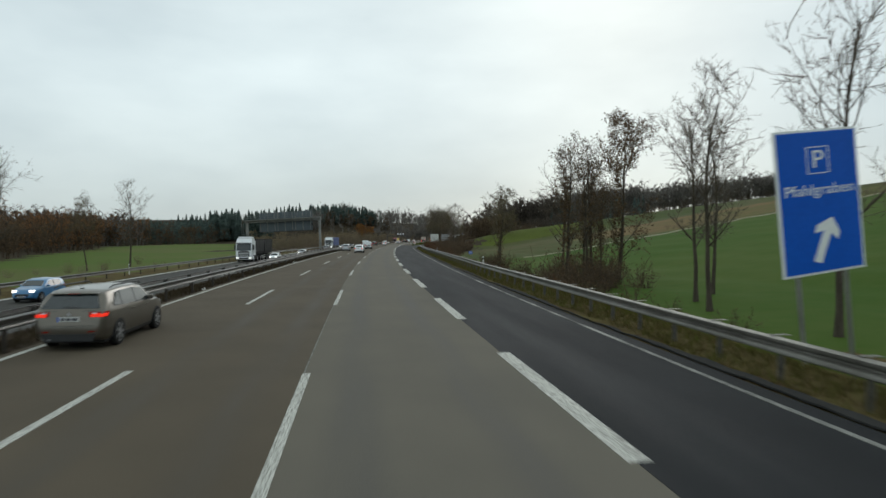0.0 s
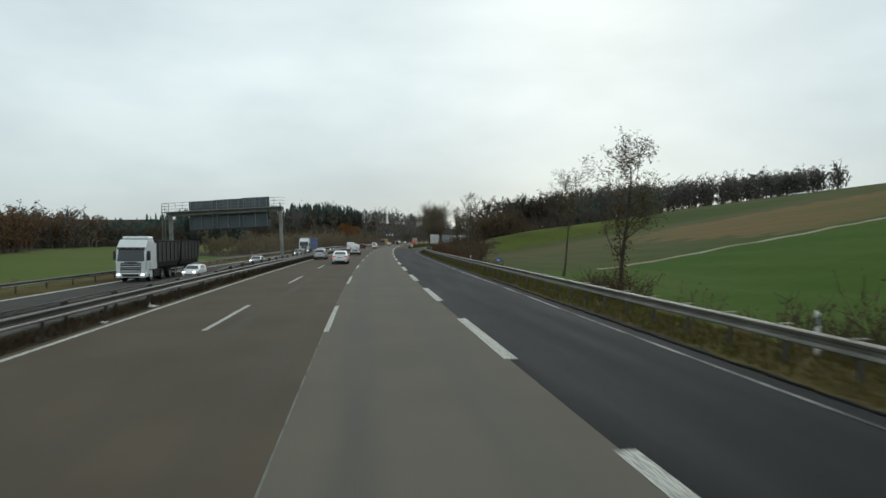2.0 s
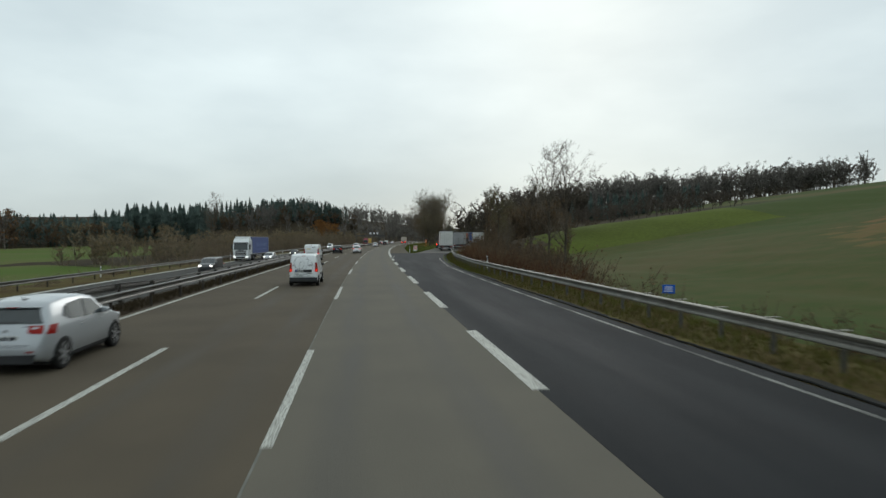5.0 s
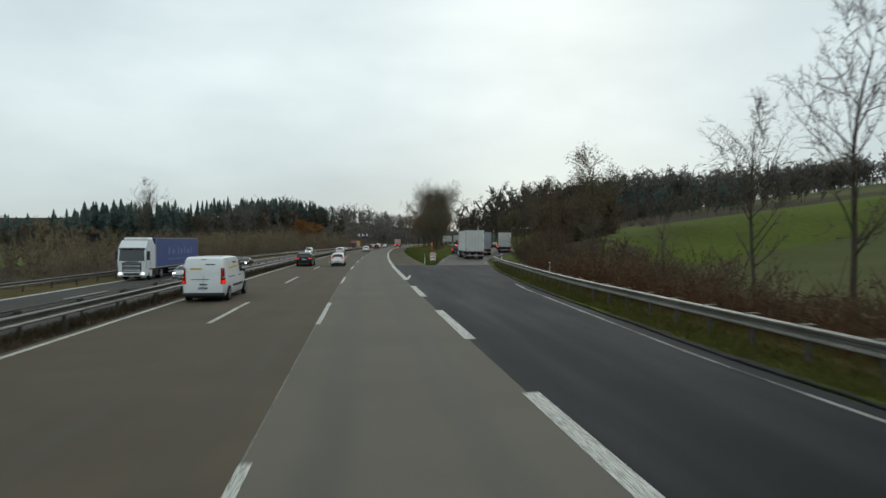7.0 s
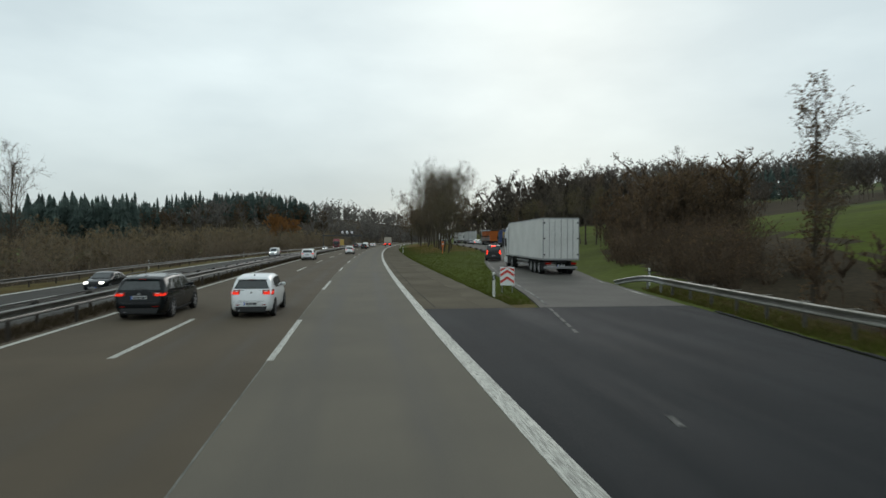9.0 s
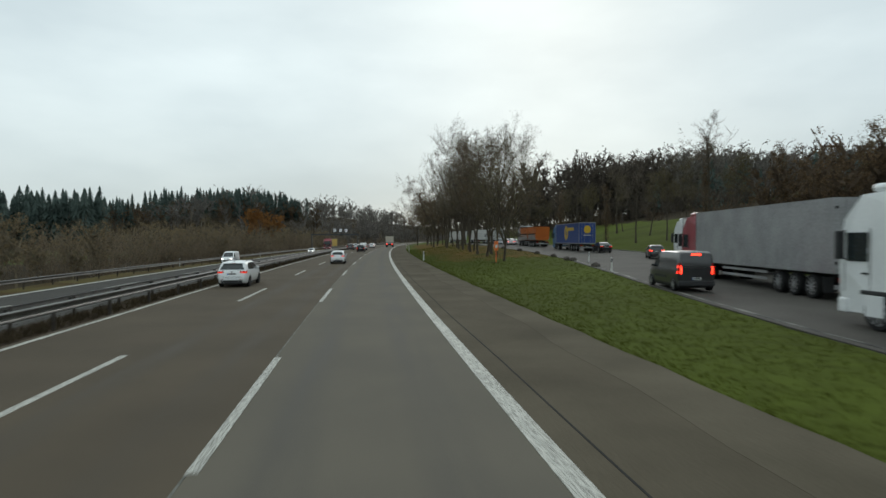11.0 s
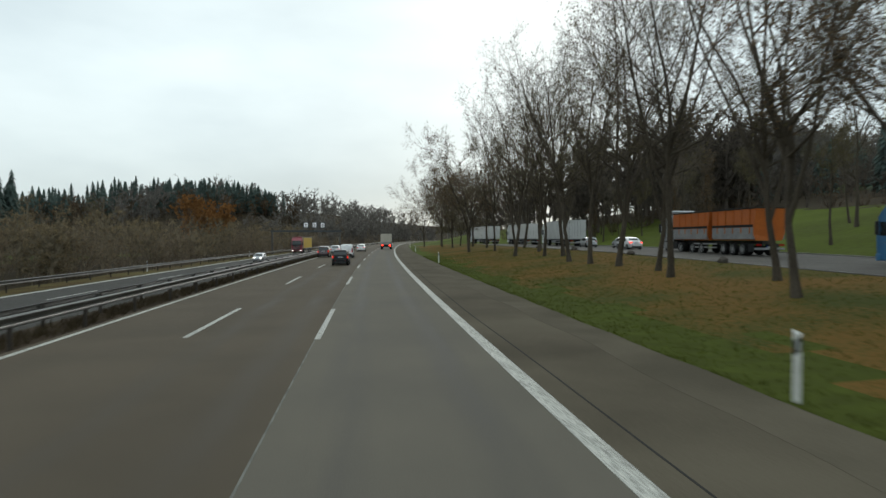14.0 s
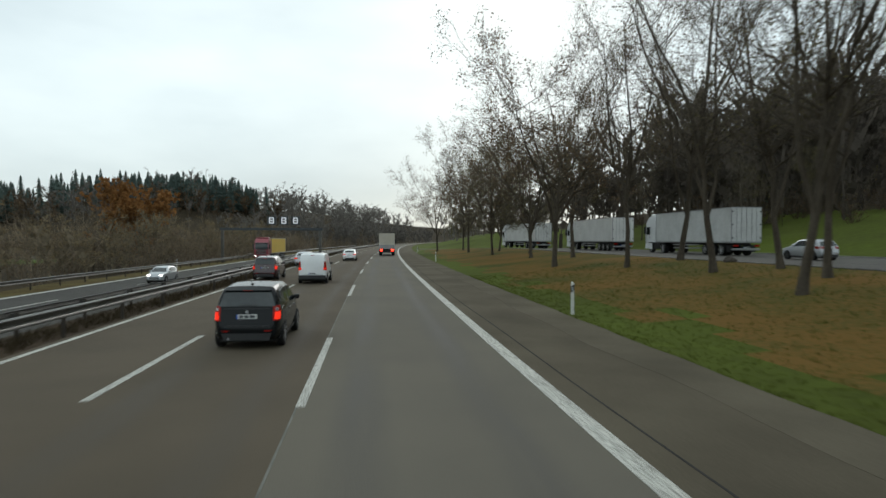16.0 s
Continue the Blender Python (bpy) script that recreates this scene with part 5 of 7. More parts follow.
def wood_spots(rng, line, n, depth, lo, hi, side):
    """Spots in a belt behind an edge given by corner points in the world."""
    P = np.array(line, float)
    seg = np.linalg.norm(np.diff(P, axis=0), axis=1)
    cum = np.concatenate([[0], np.cumsum(seg)])
    out = []
    for _ in range(n):
        t = rng.uniform(0, cum[-1])
        i = min(int(np.searchsorted(cum, t, side="right") - 1), len(seg) - 1)
        w = (P[i + 1] - P[i]) / seg[i]
        nrm = np.array([w[1], -w[0]]) * side
        p = P[i] + w * (t - cum[i]) + nrm * depth * rng.uniform() ** 1.4
        s, d = to_road(p[0], p[1])
        out.append((p[0], p[1], float(ground_z(s, d)) - 0.4, rng.uniform(lo, hi)))
    return out


_far = [crown_template(61 + k) for k in range(4)]
_spr = [spruce_template(71 + k) for k in range(3)]
R = np.random.default_rng(9)
E_RIGHT = [(96, 385), (160, 430), (250, 490), (350, 530), (430, 548), (484, 556)]
_bank = [crown_template(81 + k, 420, 0.011) for k in range(3)]
# far woods wear the twig colour paled for haze
scatter("far_wood", "leafless grey-brown wood on the hill", "wood", _far, wood_spots(R, E_RIGHT[1:], 420, 55, 23, 31, -1), ["twig_hazed", "twig_hazed"], 10)
scatter("near_wood", "fine-twigged leafless wood above the lay-by", "wood", _bank, wood_spots(R, E_RIGHT[:2], 100, 50, 21, 28, -1), ["twig_dark", "twig_dark"], 33)
scatter("wood_edge", "brown undergrowth at the edge of the woods", "undergrowth", _shrubs, wood_spots(R, E_RIGHT, 80, 14, 7, 12, -1) + wood_spots(R, [(-245, 205), (-150, 330), (-128, 480), (-104, 590), (-60, 650), (0, 672), (40, 700)], 80, 10, 6, 11, -1), ["twig", "leaf_olive"], 30)
scatter("thicket_trees", "young brown trees crowding the bank by the slip road", "thicket", _bank,
        spots_in(R, 85, 239, 292, lambda s, r: float(edge_line(s)) + 6 + 15 * r.uniform(), 7.0, 11.5) + spots_in(R, 30, 188, 214, lambda s, r: float(edge_line(s)) + 6.5 + 9 * r.uniform(), 2.8, 4.2), ["twig_brown", "leaf_brown"], 35)
scatter("bank_wood", "dark leafless wood behind the lay-by", "wood", _bank,
        spots_in(R, 160, 285, 460, lambda s, r: max(float(edge_line(s)) + 33, 40) + 60 * r.uniform() ** 1.3, 6.0, 10.5), ["twig_dark", "twig_dark"], 11)
scatter("bank_wood", "dark leafless wood beyond the lay-by's end", "wood", _far,
        spots_in(R, 120, 460, 620, lambda s, r: max(float(edge_line(s)) + 24, 30) + 60 * r.uniform() ** 1.3, 11, 19), ["twig_dark", "twig_dark"], 11)
scatter("bank_spruces", "dark spruces behind the lay-by", "spruce wood", _spr,
        spots_in(R, 60, 380, 600, lambda s, r: 92 + 60 * r.uniform(), 11, 15), ["needle"], 12)
E_LEFT = [(-380, 60), (-260, 200), (-165, 330), (-140, 480), (-118, 600), (-70, 668), (-10, 690), (30, 715)]
scatter("far_spruces", "dark spruce wood along the ridge", "spruce wood", _spr, wood_spots(R, [(-152, 440)] + E_LEFT[3:], 640, 90, 13, 19.5, -1) + wood_spots(R, E_LEFT[:3], 60, 110, 15, 20, -1) + wood_spots(R, [(-128, 546), (-76, 557)], 75, 34, 22, 27, -1), ["needle"], 13)
scatter("far_brown_wood", "brown leafless wood edge in front of spruces", "wood", _far,
        wood_spots(R, [(-360, 70), (-245, 205), (-150, 330), (-128, 480), (-104, 590), (-60, 650), (0, 672), (40, 700)], 340, 30, 12, 19, -1), ["twig_brown", "leaf_brown"], 14)
scatter("mixed_wood", "leafless grey-brown wood at the far field's end", "wood", _far, wood_spots(R, [(-340, 60), (-225, 205), (-150, 330), (-148, 440)], 340, 60, 18.5, 25, -1), ["twig_hazed", "twig_brown"], 23)
scatter("autumn_wood", "patch of orange-brown trees in the far wood", "wood", _far, wood_spots(R, [(-152, 318), (-132, 400)], 60, 26, 17, 22, -1), ["twig_hazed", "leaf_autumn"], 24)
_near_left = [tuple(float(c) for c in on_road(s, d)[:2]) for s, d in ((60, -58), (110, -72), (155, -88), (181, -98), (280, -137), (350, -160))]
scatter("field_edge_wood", "brown leafless wood along the field's lower edge", "wood", _far, wood_spots(R, _near_left[:4], 130, 34, 8, 11.5, -1), ["twig_brown", "leaf_brown"], 51)
scatter("field_edge_wood", "russet and brown trees along the field's lower edge", "wood", _far, wood_spots(R, _near_left[3:5], 110, 40, 11, 16, -1) + wood_spots(R, _near_left[3:5], 40, 60, 15, 19, -1), ["twig_brown", "leaf_autumn"], 52)
_lr = lambda s, r: -34 - 130 * r.uniform() ** 1.5
scatter("hill_wood", "grey-brown wood on the hill beside the motorway", "wood", _far, spots_in(R, 420, 600, 1150, _lr, 14, 23), ["twig_hazed", "twig_hazed"], 15)
scatter("verge_wood", "leafless wood far along the road", "wood", _far, spots_in(R, 130, 520, 1200, lambda s, r: 18 + 90 * r.uniform() ** 1.4, 11, 19), ["twig_hazed", "leaf_olive"], 16)

rust = tree("beech_tree", "huge rust-brown beech in front of dark spruces", 25, 18.6, 0.45, 0.10, 8.0, leaf="leaf_rust", leaves=26000, leaf_size=0.42, twig="twig_brown", leaders=6, n_limb=16, n_branch=6, n_twig=4, n_fine=1, up=0.25)
stand(rust, 444, -43, 0, 0.62, first=True)


def grass(name, label, n, s0, s1, d_of, lo, hi, mats, seed, keep=None):
    rng = np.random.default_rng(seed)
    S = rng.uniform(s0, s1, n)
    D = d_of(S, rng.uniform(0, 1, n))
    if keep is not None:
        k = keep(S, D)
        S, D = S[k], D[k]
    n = len(S)
    X, Y, _ = on_road(S, D)
    Z = ground_z(S, D) - 0.01
    C = np.repeat(np.stack([X, Y, Z], 1), 4, 0) + rng.normal(0, 0.05, (4 * n, 3)) * [1, 1, 0]
    h = rng.uniform(lo, hi, 4 * n)
    a = rng.uniform(0, 2 * np.pi, 4 * n)
    side = np.stack([np.cos(a), np.sin(a), 0 * a], 1) * 0.012
    tip = C + np.stack([rng.normal(0, 0.35, 4 * n) * h, rng.normal(0, 0.35, 4 * n) * h, h], 1)
    V = np.stack([C - side, C + side, tip], 1).reshape(-1, 3)
    F = np.arange(12 * n).reshape(-1, 3)
    I = np.repeat((rng.uniform(size=n) < 0.45).astype(int), 4)
    return tagged(new(name, raw_mesh(name, V, F, mats, I)), label, "grass", "", "stuff")


grass("verge_grass", "patchy dry and green grass below the guard rail", 26000, -6, 215, lambda s, u: edge_line(s) + 0.95 + u * (rail_line(s) + 2.2 - edge_line(s) - 0.95), 0.06, 0.26, ["grass", "grass_dry"], 17)
grass("green_verge_grass", "short green grass between the asphalt and guard rail", 9000, 144, 214, lambda s, u: edge_line(s) + 0.95 + u * (rail_line(s) + 0.6 - edge_line(s) - 0.95), 0.05, 0.16, ["grass", "grass"], 18)
grass("island_grass", "short damp grass with fallen leaves on the island", 30000, 208, 375, lambda s, u: 7.62 + u ** 1.5 * (island_edge(s) - 7.7), 0.03, 0.10, ["grass_soft", "grass_soft"], 18)
grass("median_weeds", "tall dark withered weeds between the median guard rails", 16000, -5, 470, lambda s, u: -8.72 + 1.05 * u, 0.10, 0.36, ["grass_brown", "grass_brown"], 29)
grass("median_grass", "withered grass and weeds in the median", 5000, -5, 420, lambda s, u: -9.15 + 2.2 * u, 0.04, 0.16, ["grass_brown", "grass_brown"], 19)


def boulder(seed):
    rng = np.random.default_rng(seed)
    bm = bmesh.new()
    bmesh.ops.create_icosphere(bm, subdivisions=2, radius=1.0)
    for v in bm.verts:
        v.co = Vector((v.co.x * 0.36, v.co.y * 0.30, v.co.z * 0.26)) * (1 + 0.28 * noise.noise(v.co * 1.7 + Vector((seed, 0, 0))))
    g = Geo().add([tuple(v.co) for v in bm.verts], [tuple(q.index for q in f.verts) for f in bm.faces])
    bm.free()
    return tagged(part("boulder", g, "stone"), "brown boulder at the edge of the lay-by", "boulder", "boulders along the island")


_b = [boulder(1), boulder(2)]
for k, (s, d) in enumerate(((272.3, 19.2), (282.0, 20.6), (283.0, 20.3), (291, 21.3), (300, 21.8), (312, 22.3), (325, 22.4), (338, 22.2), (352, 22.0), (366, 21.8))):
    m = at(s, d, float(ground_z(s, d)) + 0.12, 40 * k)
    if k < 2:
        _b[k].matrix_basis = m
    else:
        copy_thing(_b[k % 2], m)

pole_t = thing("mast", "slim wooden mast standing in the scrub", "mast")
pole_t.matrix_basis = at(451, -70, float(ground_z(451, -70)))
part("shaft", Geo().tube((0, 0, -0.5), (0, 0, 14.2), 0.16, 0.10), "wood", pole_t)
part("crosspiece", Geo().box(-0.7, 0.7, -0.06, 0.06, 13.6, 13.8, 0.01).lathe([(14.15, 0.05), (14.2, 0.3), (14.4, 0.32), (14.5, 0.1)], 10, "z"), "wood", pole_t)

# kerb stones of the lay-by
kerb_t = thing("layby_kerb", "pale concrete kerb stones along the lay-by", "kerb", "", "structure")
kerb_me = mesh_of("kerb_stone", Geo().box(-0.08, 0.08, -0.97, 0.97, -0.2, 0.11, 0.015), "kerb")
for k in range(62):
    s = 266 + 2.0 * k
    d = float(edge_line(s)) + 0.42
    tilt = math.degrees(math.atan2(float(edge_line(s + 1) - edge_line(s - 1)), 2))
    ob = part("kerb_stone", kerb_me, None, kerb_t)
    ob.matrix_basis = at(s, d, float(park_z(s)), -tilt)


# ---- vehicles: built facing +y, rear at y = 0, on z = 0 ----
def prof(rows, y):
    return float(np.interp(y, [r[0] for r in rows], [r[1] for r in rows]))


class Shell:
    """A car body from its side profile: top line, plan half-width, belt height and the lean of the cabin's sides."""

    def __init__(self, length, top, half, belt, low=0.22, lean=0.30, rise=0.12):
        self.L, self.top, self.half, self.belt, self.base, self.lean = length, top, half, belt, low, lean
        self.under = [(0, low + rise), (0.06, low + rise * 0.6), (0.30, low), (length - 0.45, low), (length, low + rise)]
        self.grid = np.linspace(0, length, int(length / 0.01))

    def width(self, y, z):
        w, zt, low = prof(self.half, y), prof(self.top, y), prof(self.under, y)
        b = min(self.belt, zt - 0.06)
        if z <= b:
            t = np.clip((z - low) / max(0.05, b - low), 0, 1)
            return w * float(np.interp(t, (0, 0.12, 0.45, 0.62, 0.9, 1.0), (0.925, 0.965, 0.99, 1.0, 0.985, 0.965)))
        w = w * 0.965 - self.lean * (z - b)
        k = (zt - z)
        return w - (0.10 * (1 - k / 0.10) ** 2 if k < 0.10 else 0)

    def ring(self, y):
        zt, low = prof(self.top, y), prof(self.under, y)
        b = min(self.belt, zt - 0.06)
        zs = [low] + [low + k * (b - low) for k in (0.12, 0.45, 0.62, 0.9, 1.0)] + [b + 0.35 * (zt - b), b + 0.7 * (zt - b), zt - 0.05, zt - 0.012]
        r = [(self.width(y, z) - (0.05 if z == low else 0), z) for z in zs]
        wt = max(0.05, r[-1][0] - 0.06)
        r += [(wt, zt), (wt * 0.5, zt + 0.012)]
        return r + [(0, zt + 0.016)] + [(-x, z) for x, z in r[::-1]]

    def geo(self):
        ys = sorted(set([r[0] for r in self.top] + [r[0] for r in self.half] + [0.02, 0.10, 0.2] + list(np.linspace(0, self.L, 19))))
        g = Geo()
        rings = [self.ring(y) for y in ys]
        n = len(rings[0])
        v = [(x, y, z) for y, rg in zip(ys, rings) for x, z in rg]
        f = []
        for k in range(len(ys) - 1):
            for i in range(n):
                j = (i + 1) % n
                f.append((k * n + i, k * n + j, k * n + n + j, k * n + n + i))
        f += [tuple(range(n)), tuple(range(len(v) - 1, len(v) - n - 1, -1))]
        return g.add(v, f)

    def side_patch(self, poly, sgn, out=0.016, thick=0.03):
        """A pane or panel lying on the flank; poly: (y, z) corners."""
        o = [(sgn * (self.width(y, z) + out), y, z) for y, z in poly]
        i = [(sgn * (self.width(y, z) + out - thick), y, z) for y, z in poly]
        n = len(poly)
        return Geo().add(o + i, [tuple(range(n)), tuple(range(2 * n - 1, n - 1, -1))] + [(k, (k + 1) % n, n + (k + 1) % n, n + k) for k in range(n)])

    def end_y(self, z, front):
        """Where the top line stands at height z, from the rear or from the front."""
        rows = self.top if not front else [(self.L - y, t) for y, t in self.top[::-1]]
        y0, z0 = rows[0]
        if z <= z0:
            return self.L if front else 0.0
        for (a, za), (b, zb) in zip(rows, rows[1:]):
            if zb >= z and zb > za:
                y = a + (b - a) * (z - za) / (zb - za)
                return self.L - y if front else y
        return self.L / 2

    def surf_y(self, x, z, front=False):
        """Where the tail (or nose) surface stands at x and z."""
        y = self.end_y(z, front)
        step = -0.01 if front else 0.01
        for _ in range(60):
            if self.width(y, z) >= abs(x):
                break
            y += step
        return y

    def end_patch(self, z0, z1, w0, w1, front, out=0.014, thick=0.03, n=5, m=8, cx=0.0):
        """A pane or panel that follows the tail or the nose, half-widths w0 below and w1 above."""
        g = Geo()
        sg = 1 if front else -1
        o, i = [], []
        for k in range(n + 1):
            z = z0 + (z1 - z0) * k / n
            w = w0 + (w1 - w0) * k / n
            for q in range(m + 1):
                x = cx + w * (2 * q / m - 1)
                y = self.surf_y(x, z, front) + sg * out
                o.append((x, y, z + 0.004))
                i.append((x, y - sg * thick, z + 0.004))
        a, c = len(o), m + 1
        f = []
        for k in range(n):
            for q in range(m):
                p = k * c + q
                f += [(p, p + 1, p + c + 1, p + c), (a + p, a + p + c, a + p + c + 1, a + p + 1)]
        rim = [q for q in range(m + 1)] + [k * c + m for k in range(1, n + 1)] + [n * c + q for q in range(m - 1, -1, -1)] + [k * c for k in range(n - 1, 0, -1)]
        f += [(rim[k], rim[(k + 1) % len(rim)], a + rim[(k + 1) % len(rim)], a + rim[k]) for k in range(len(rim))]
        return g.add(o + i, f)


_wheel_cache = {}


def wheel_meshes(r, w, rim):
    key = (round(r, 3), round(w, 3), rim)
    if key not in _wheel_cache:
        tyre = Geo().lathe([(-w / 2, r * 0.70), (-w / 2, r * 0.93), (-w * 0.36, r), (w * 0.36, r), (w * 0.48, r * 0.94), (w / 2, r * 0.84), (w * 0.49, r * 0.72)], 24, "x")
        disc = Geo().lathe([(-w * 0.42, r * 0.69), (w * 0.47, r * 0.725), (w * 0.50, r * 0.70), (w * 0.47, r * 0.64), (w * 0.32, r * 0.61), (w * 0.30, 0.02)], 24, "x")
        spokes = 7 if w < 0.3 else 10
        for k in range(spokes):
            a = 2 * math.pi * k / spokes
            c, s = math.cos(a), math.sin(a)
            p, q = np.array([0, c, s]), np.array([0, -s, c]) * r * (0.085 if w < 0.3 else 0.06)
            pts = [p * r * 0.06 + q, p * r * 0.06 - q, p * r * 0.66 - q * 0.8, p * r * 0.66 + q * 0.8]
            disc.add([(w * 0.50, b[1], b[2]) for b in pts] + [(w * 0.3, b[1], b[2]) for b in pts], [(0, 1, 2, 3), (0, 4, 5, 1), (1, 5, 6, 2), (2, 6, 7, 3), (3, 7, 4, 0)])
        disc.lathe([(w * 0.3, r * 0.17), (w * 0.51, r * 0.15), (w * 0.52, 0.01)], 14, "x")
        _wheel_cache[key] = (mesh_of("tyre", tyre, "rubber", True, 40), mesh_of("rim", disc, rim))
    return _wheel_cache[key]


def wheel(parent, x, y, r, w=0.21, rim="rim"):
    t_me, r_me = wheel_meshes(r, w, rim)
    t = part("wheel", t_me, None, parent)
    t.matrix_basis = pose(x, y, r, 0, 0, 0 if x > 0 else 180)
    part("rim", r_me, None, t)
    return t


def arch(shell, y, r, sgn):
    """Dark wheel opening on the flank."""
    poly = [(y + r * math.cos(a), 0.24 + max(0.0, r * math.sin(a)) + (r - 0.27) * 0.5) for a in np.linspace(math.pi, 0, 11)]
    poly = [(poly[0][0], 0.235)] + poly + [(poly[-1][0], 0.235)]
    return shell.side_patch(poly, sgn, 0.004, 0.03)


def corner_lamp(sh, sgn, x0, z0, z1, reach, slant=0.0, out=0.012):
    """A lamp that wraps round the rear corner: across the tail, then along the flank."""
    o, i = [], []
    n, m = 3, 7
    for r in range(n + 1):
        for k in range(m + 1):
            u = k / m
            lo = z0 + slant * (1 - u)
            z = lo + (z1 - lo) * r / n
            ye = sh.end_y(z, False)
            xe = sh.width(ye + 0.10, z)
            if u <= 0.6:
                x = x0 + (xe * 0.93 - x0) * u / 0.6
                p = (x, sh.surf_y(x, z) - out)
            else:
                ya = sh.surf_y(xe * 0.93, z)
                y = ya + (reach + 0.05 * r / n) * (u - 0.6) / 0.4
                p = (sh.width(y, z) + out, y)
            o.append((sgn * p[0], p[1], z))
            i.append((sgn * (p[0] - 0.04), p[1] + 0.03, z))
    a, c = len(o), m + 1
    f = []
    for r in range(n):
        for k in range(m):
            p = r * c + k
            f += [(p, p + 1, p + c + 1, p + c), (a + p, a + p + c, a + p + c + 1, a + p + 1)]
    rim = list(range(c)) + [r * c + m for r in range(1, n + 1)] + [n * c + q for q in range(m - 1, -1, -1)] + [r * c for r in range(n - 1, 0, -1)]
    f += [(rim[k], rim[(k + 1) % len(rim)], a + rim[(k + 1) % len(rim)], a + rim[k]) for k in range(len(rim))]
    return Geo().add(o + i, f)


def plate(parent, y, z, sgn, w=0.26, x=0.0):
    """A number plate with a blue end and plain bars."""
    ys = sorted((y, y + sgn * 0.012))
    p = part("number_plate", Geo().box(x - w, x + w, *ys, z - 0.057, z + 0.057), "plate", parent, "white plate with dark bars")
    ys = sorted((y + sgn * 0.0125, y + sgn * 0.016))
    part("blue_end", Geo().box(x - w, x - w * 0.86, *ys, z - 0.055, z + 0.055), "sign_blue", p)
    for k, n in ((-0.70, 0.36), (-0.22, 0.40), (0.30, 0.50)):
        part("bar", Geo().box(x + k * w, x + (k + n) * w, *ys, z - 0.034, z + 0.034), "bar", p)


def mirrors(parent, sh, y, z, mat):
    for sg in (-1, 1):
        x = sg * (sh.width(y, z) + 0.10)
        part("mirror", Geo().box(x - 0.09, x + 0.09, y - 0.05, y + 0.06, z - 0.06, z + 0.06, 0.04), mat, parent)


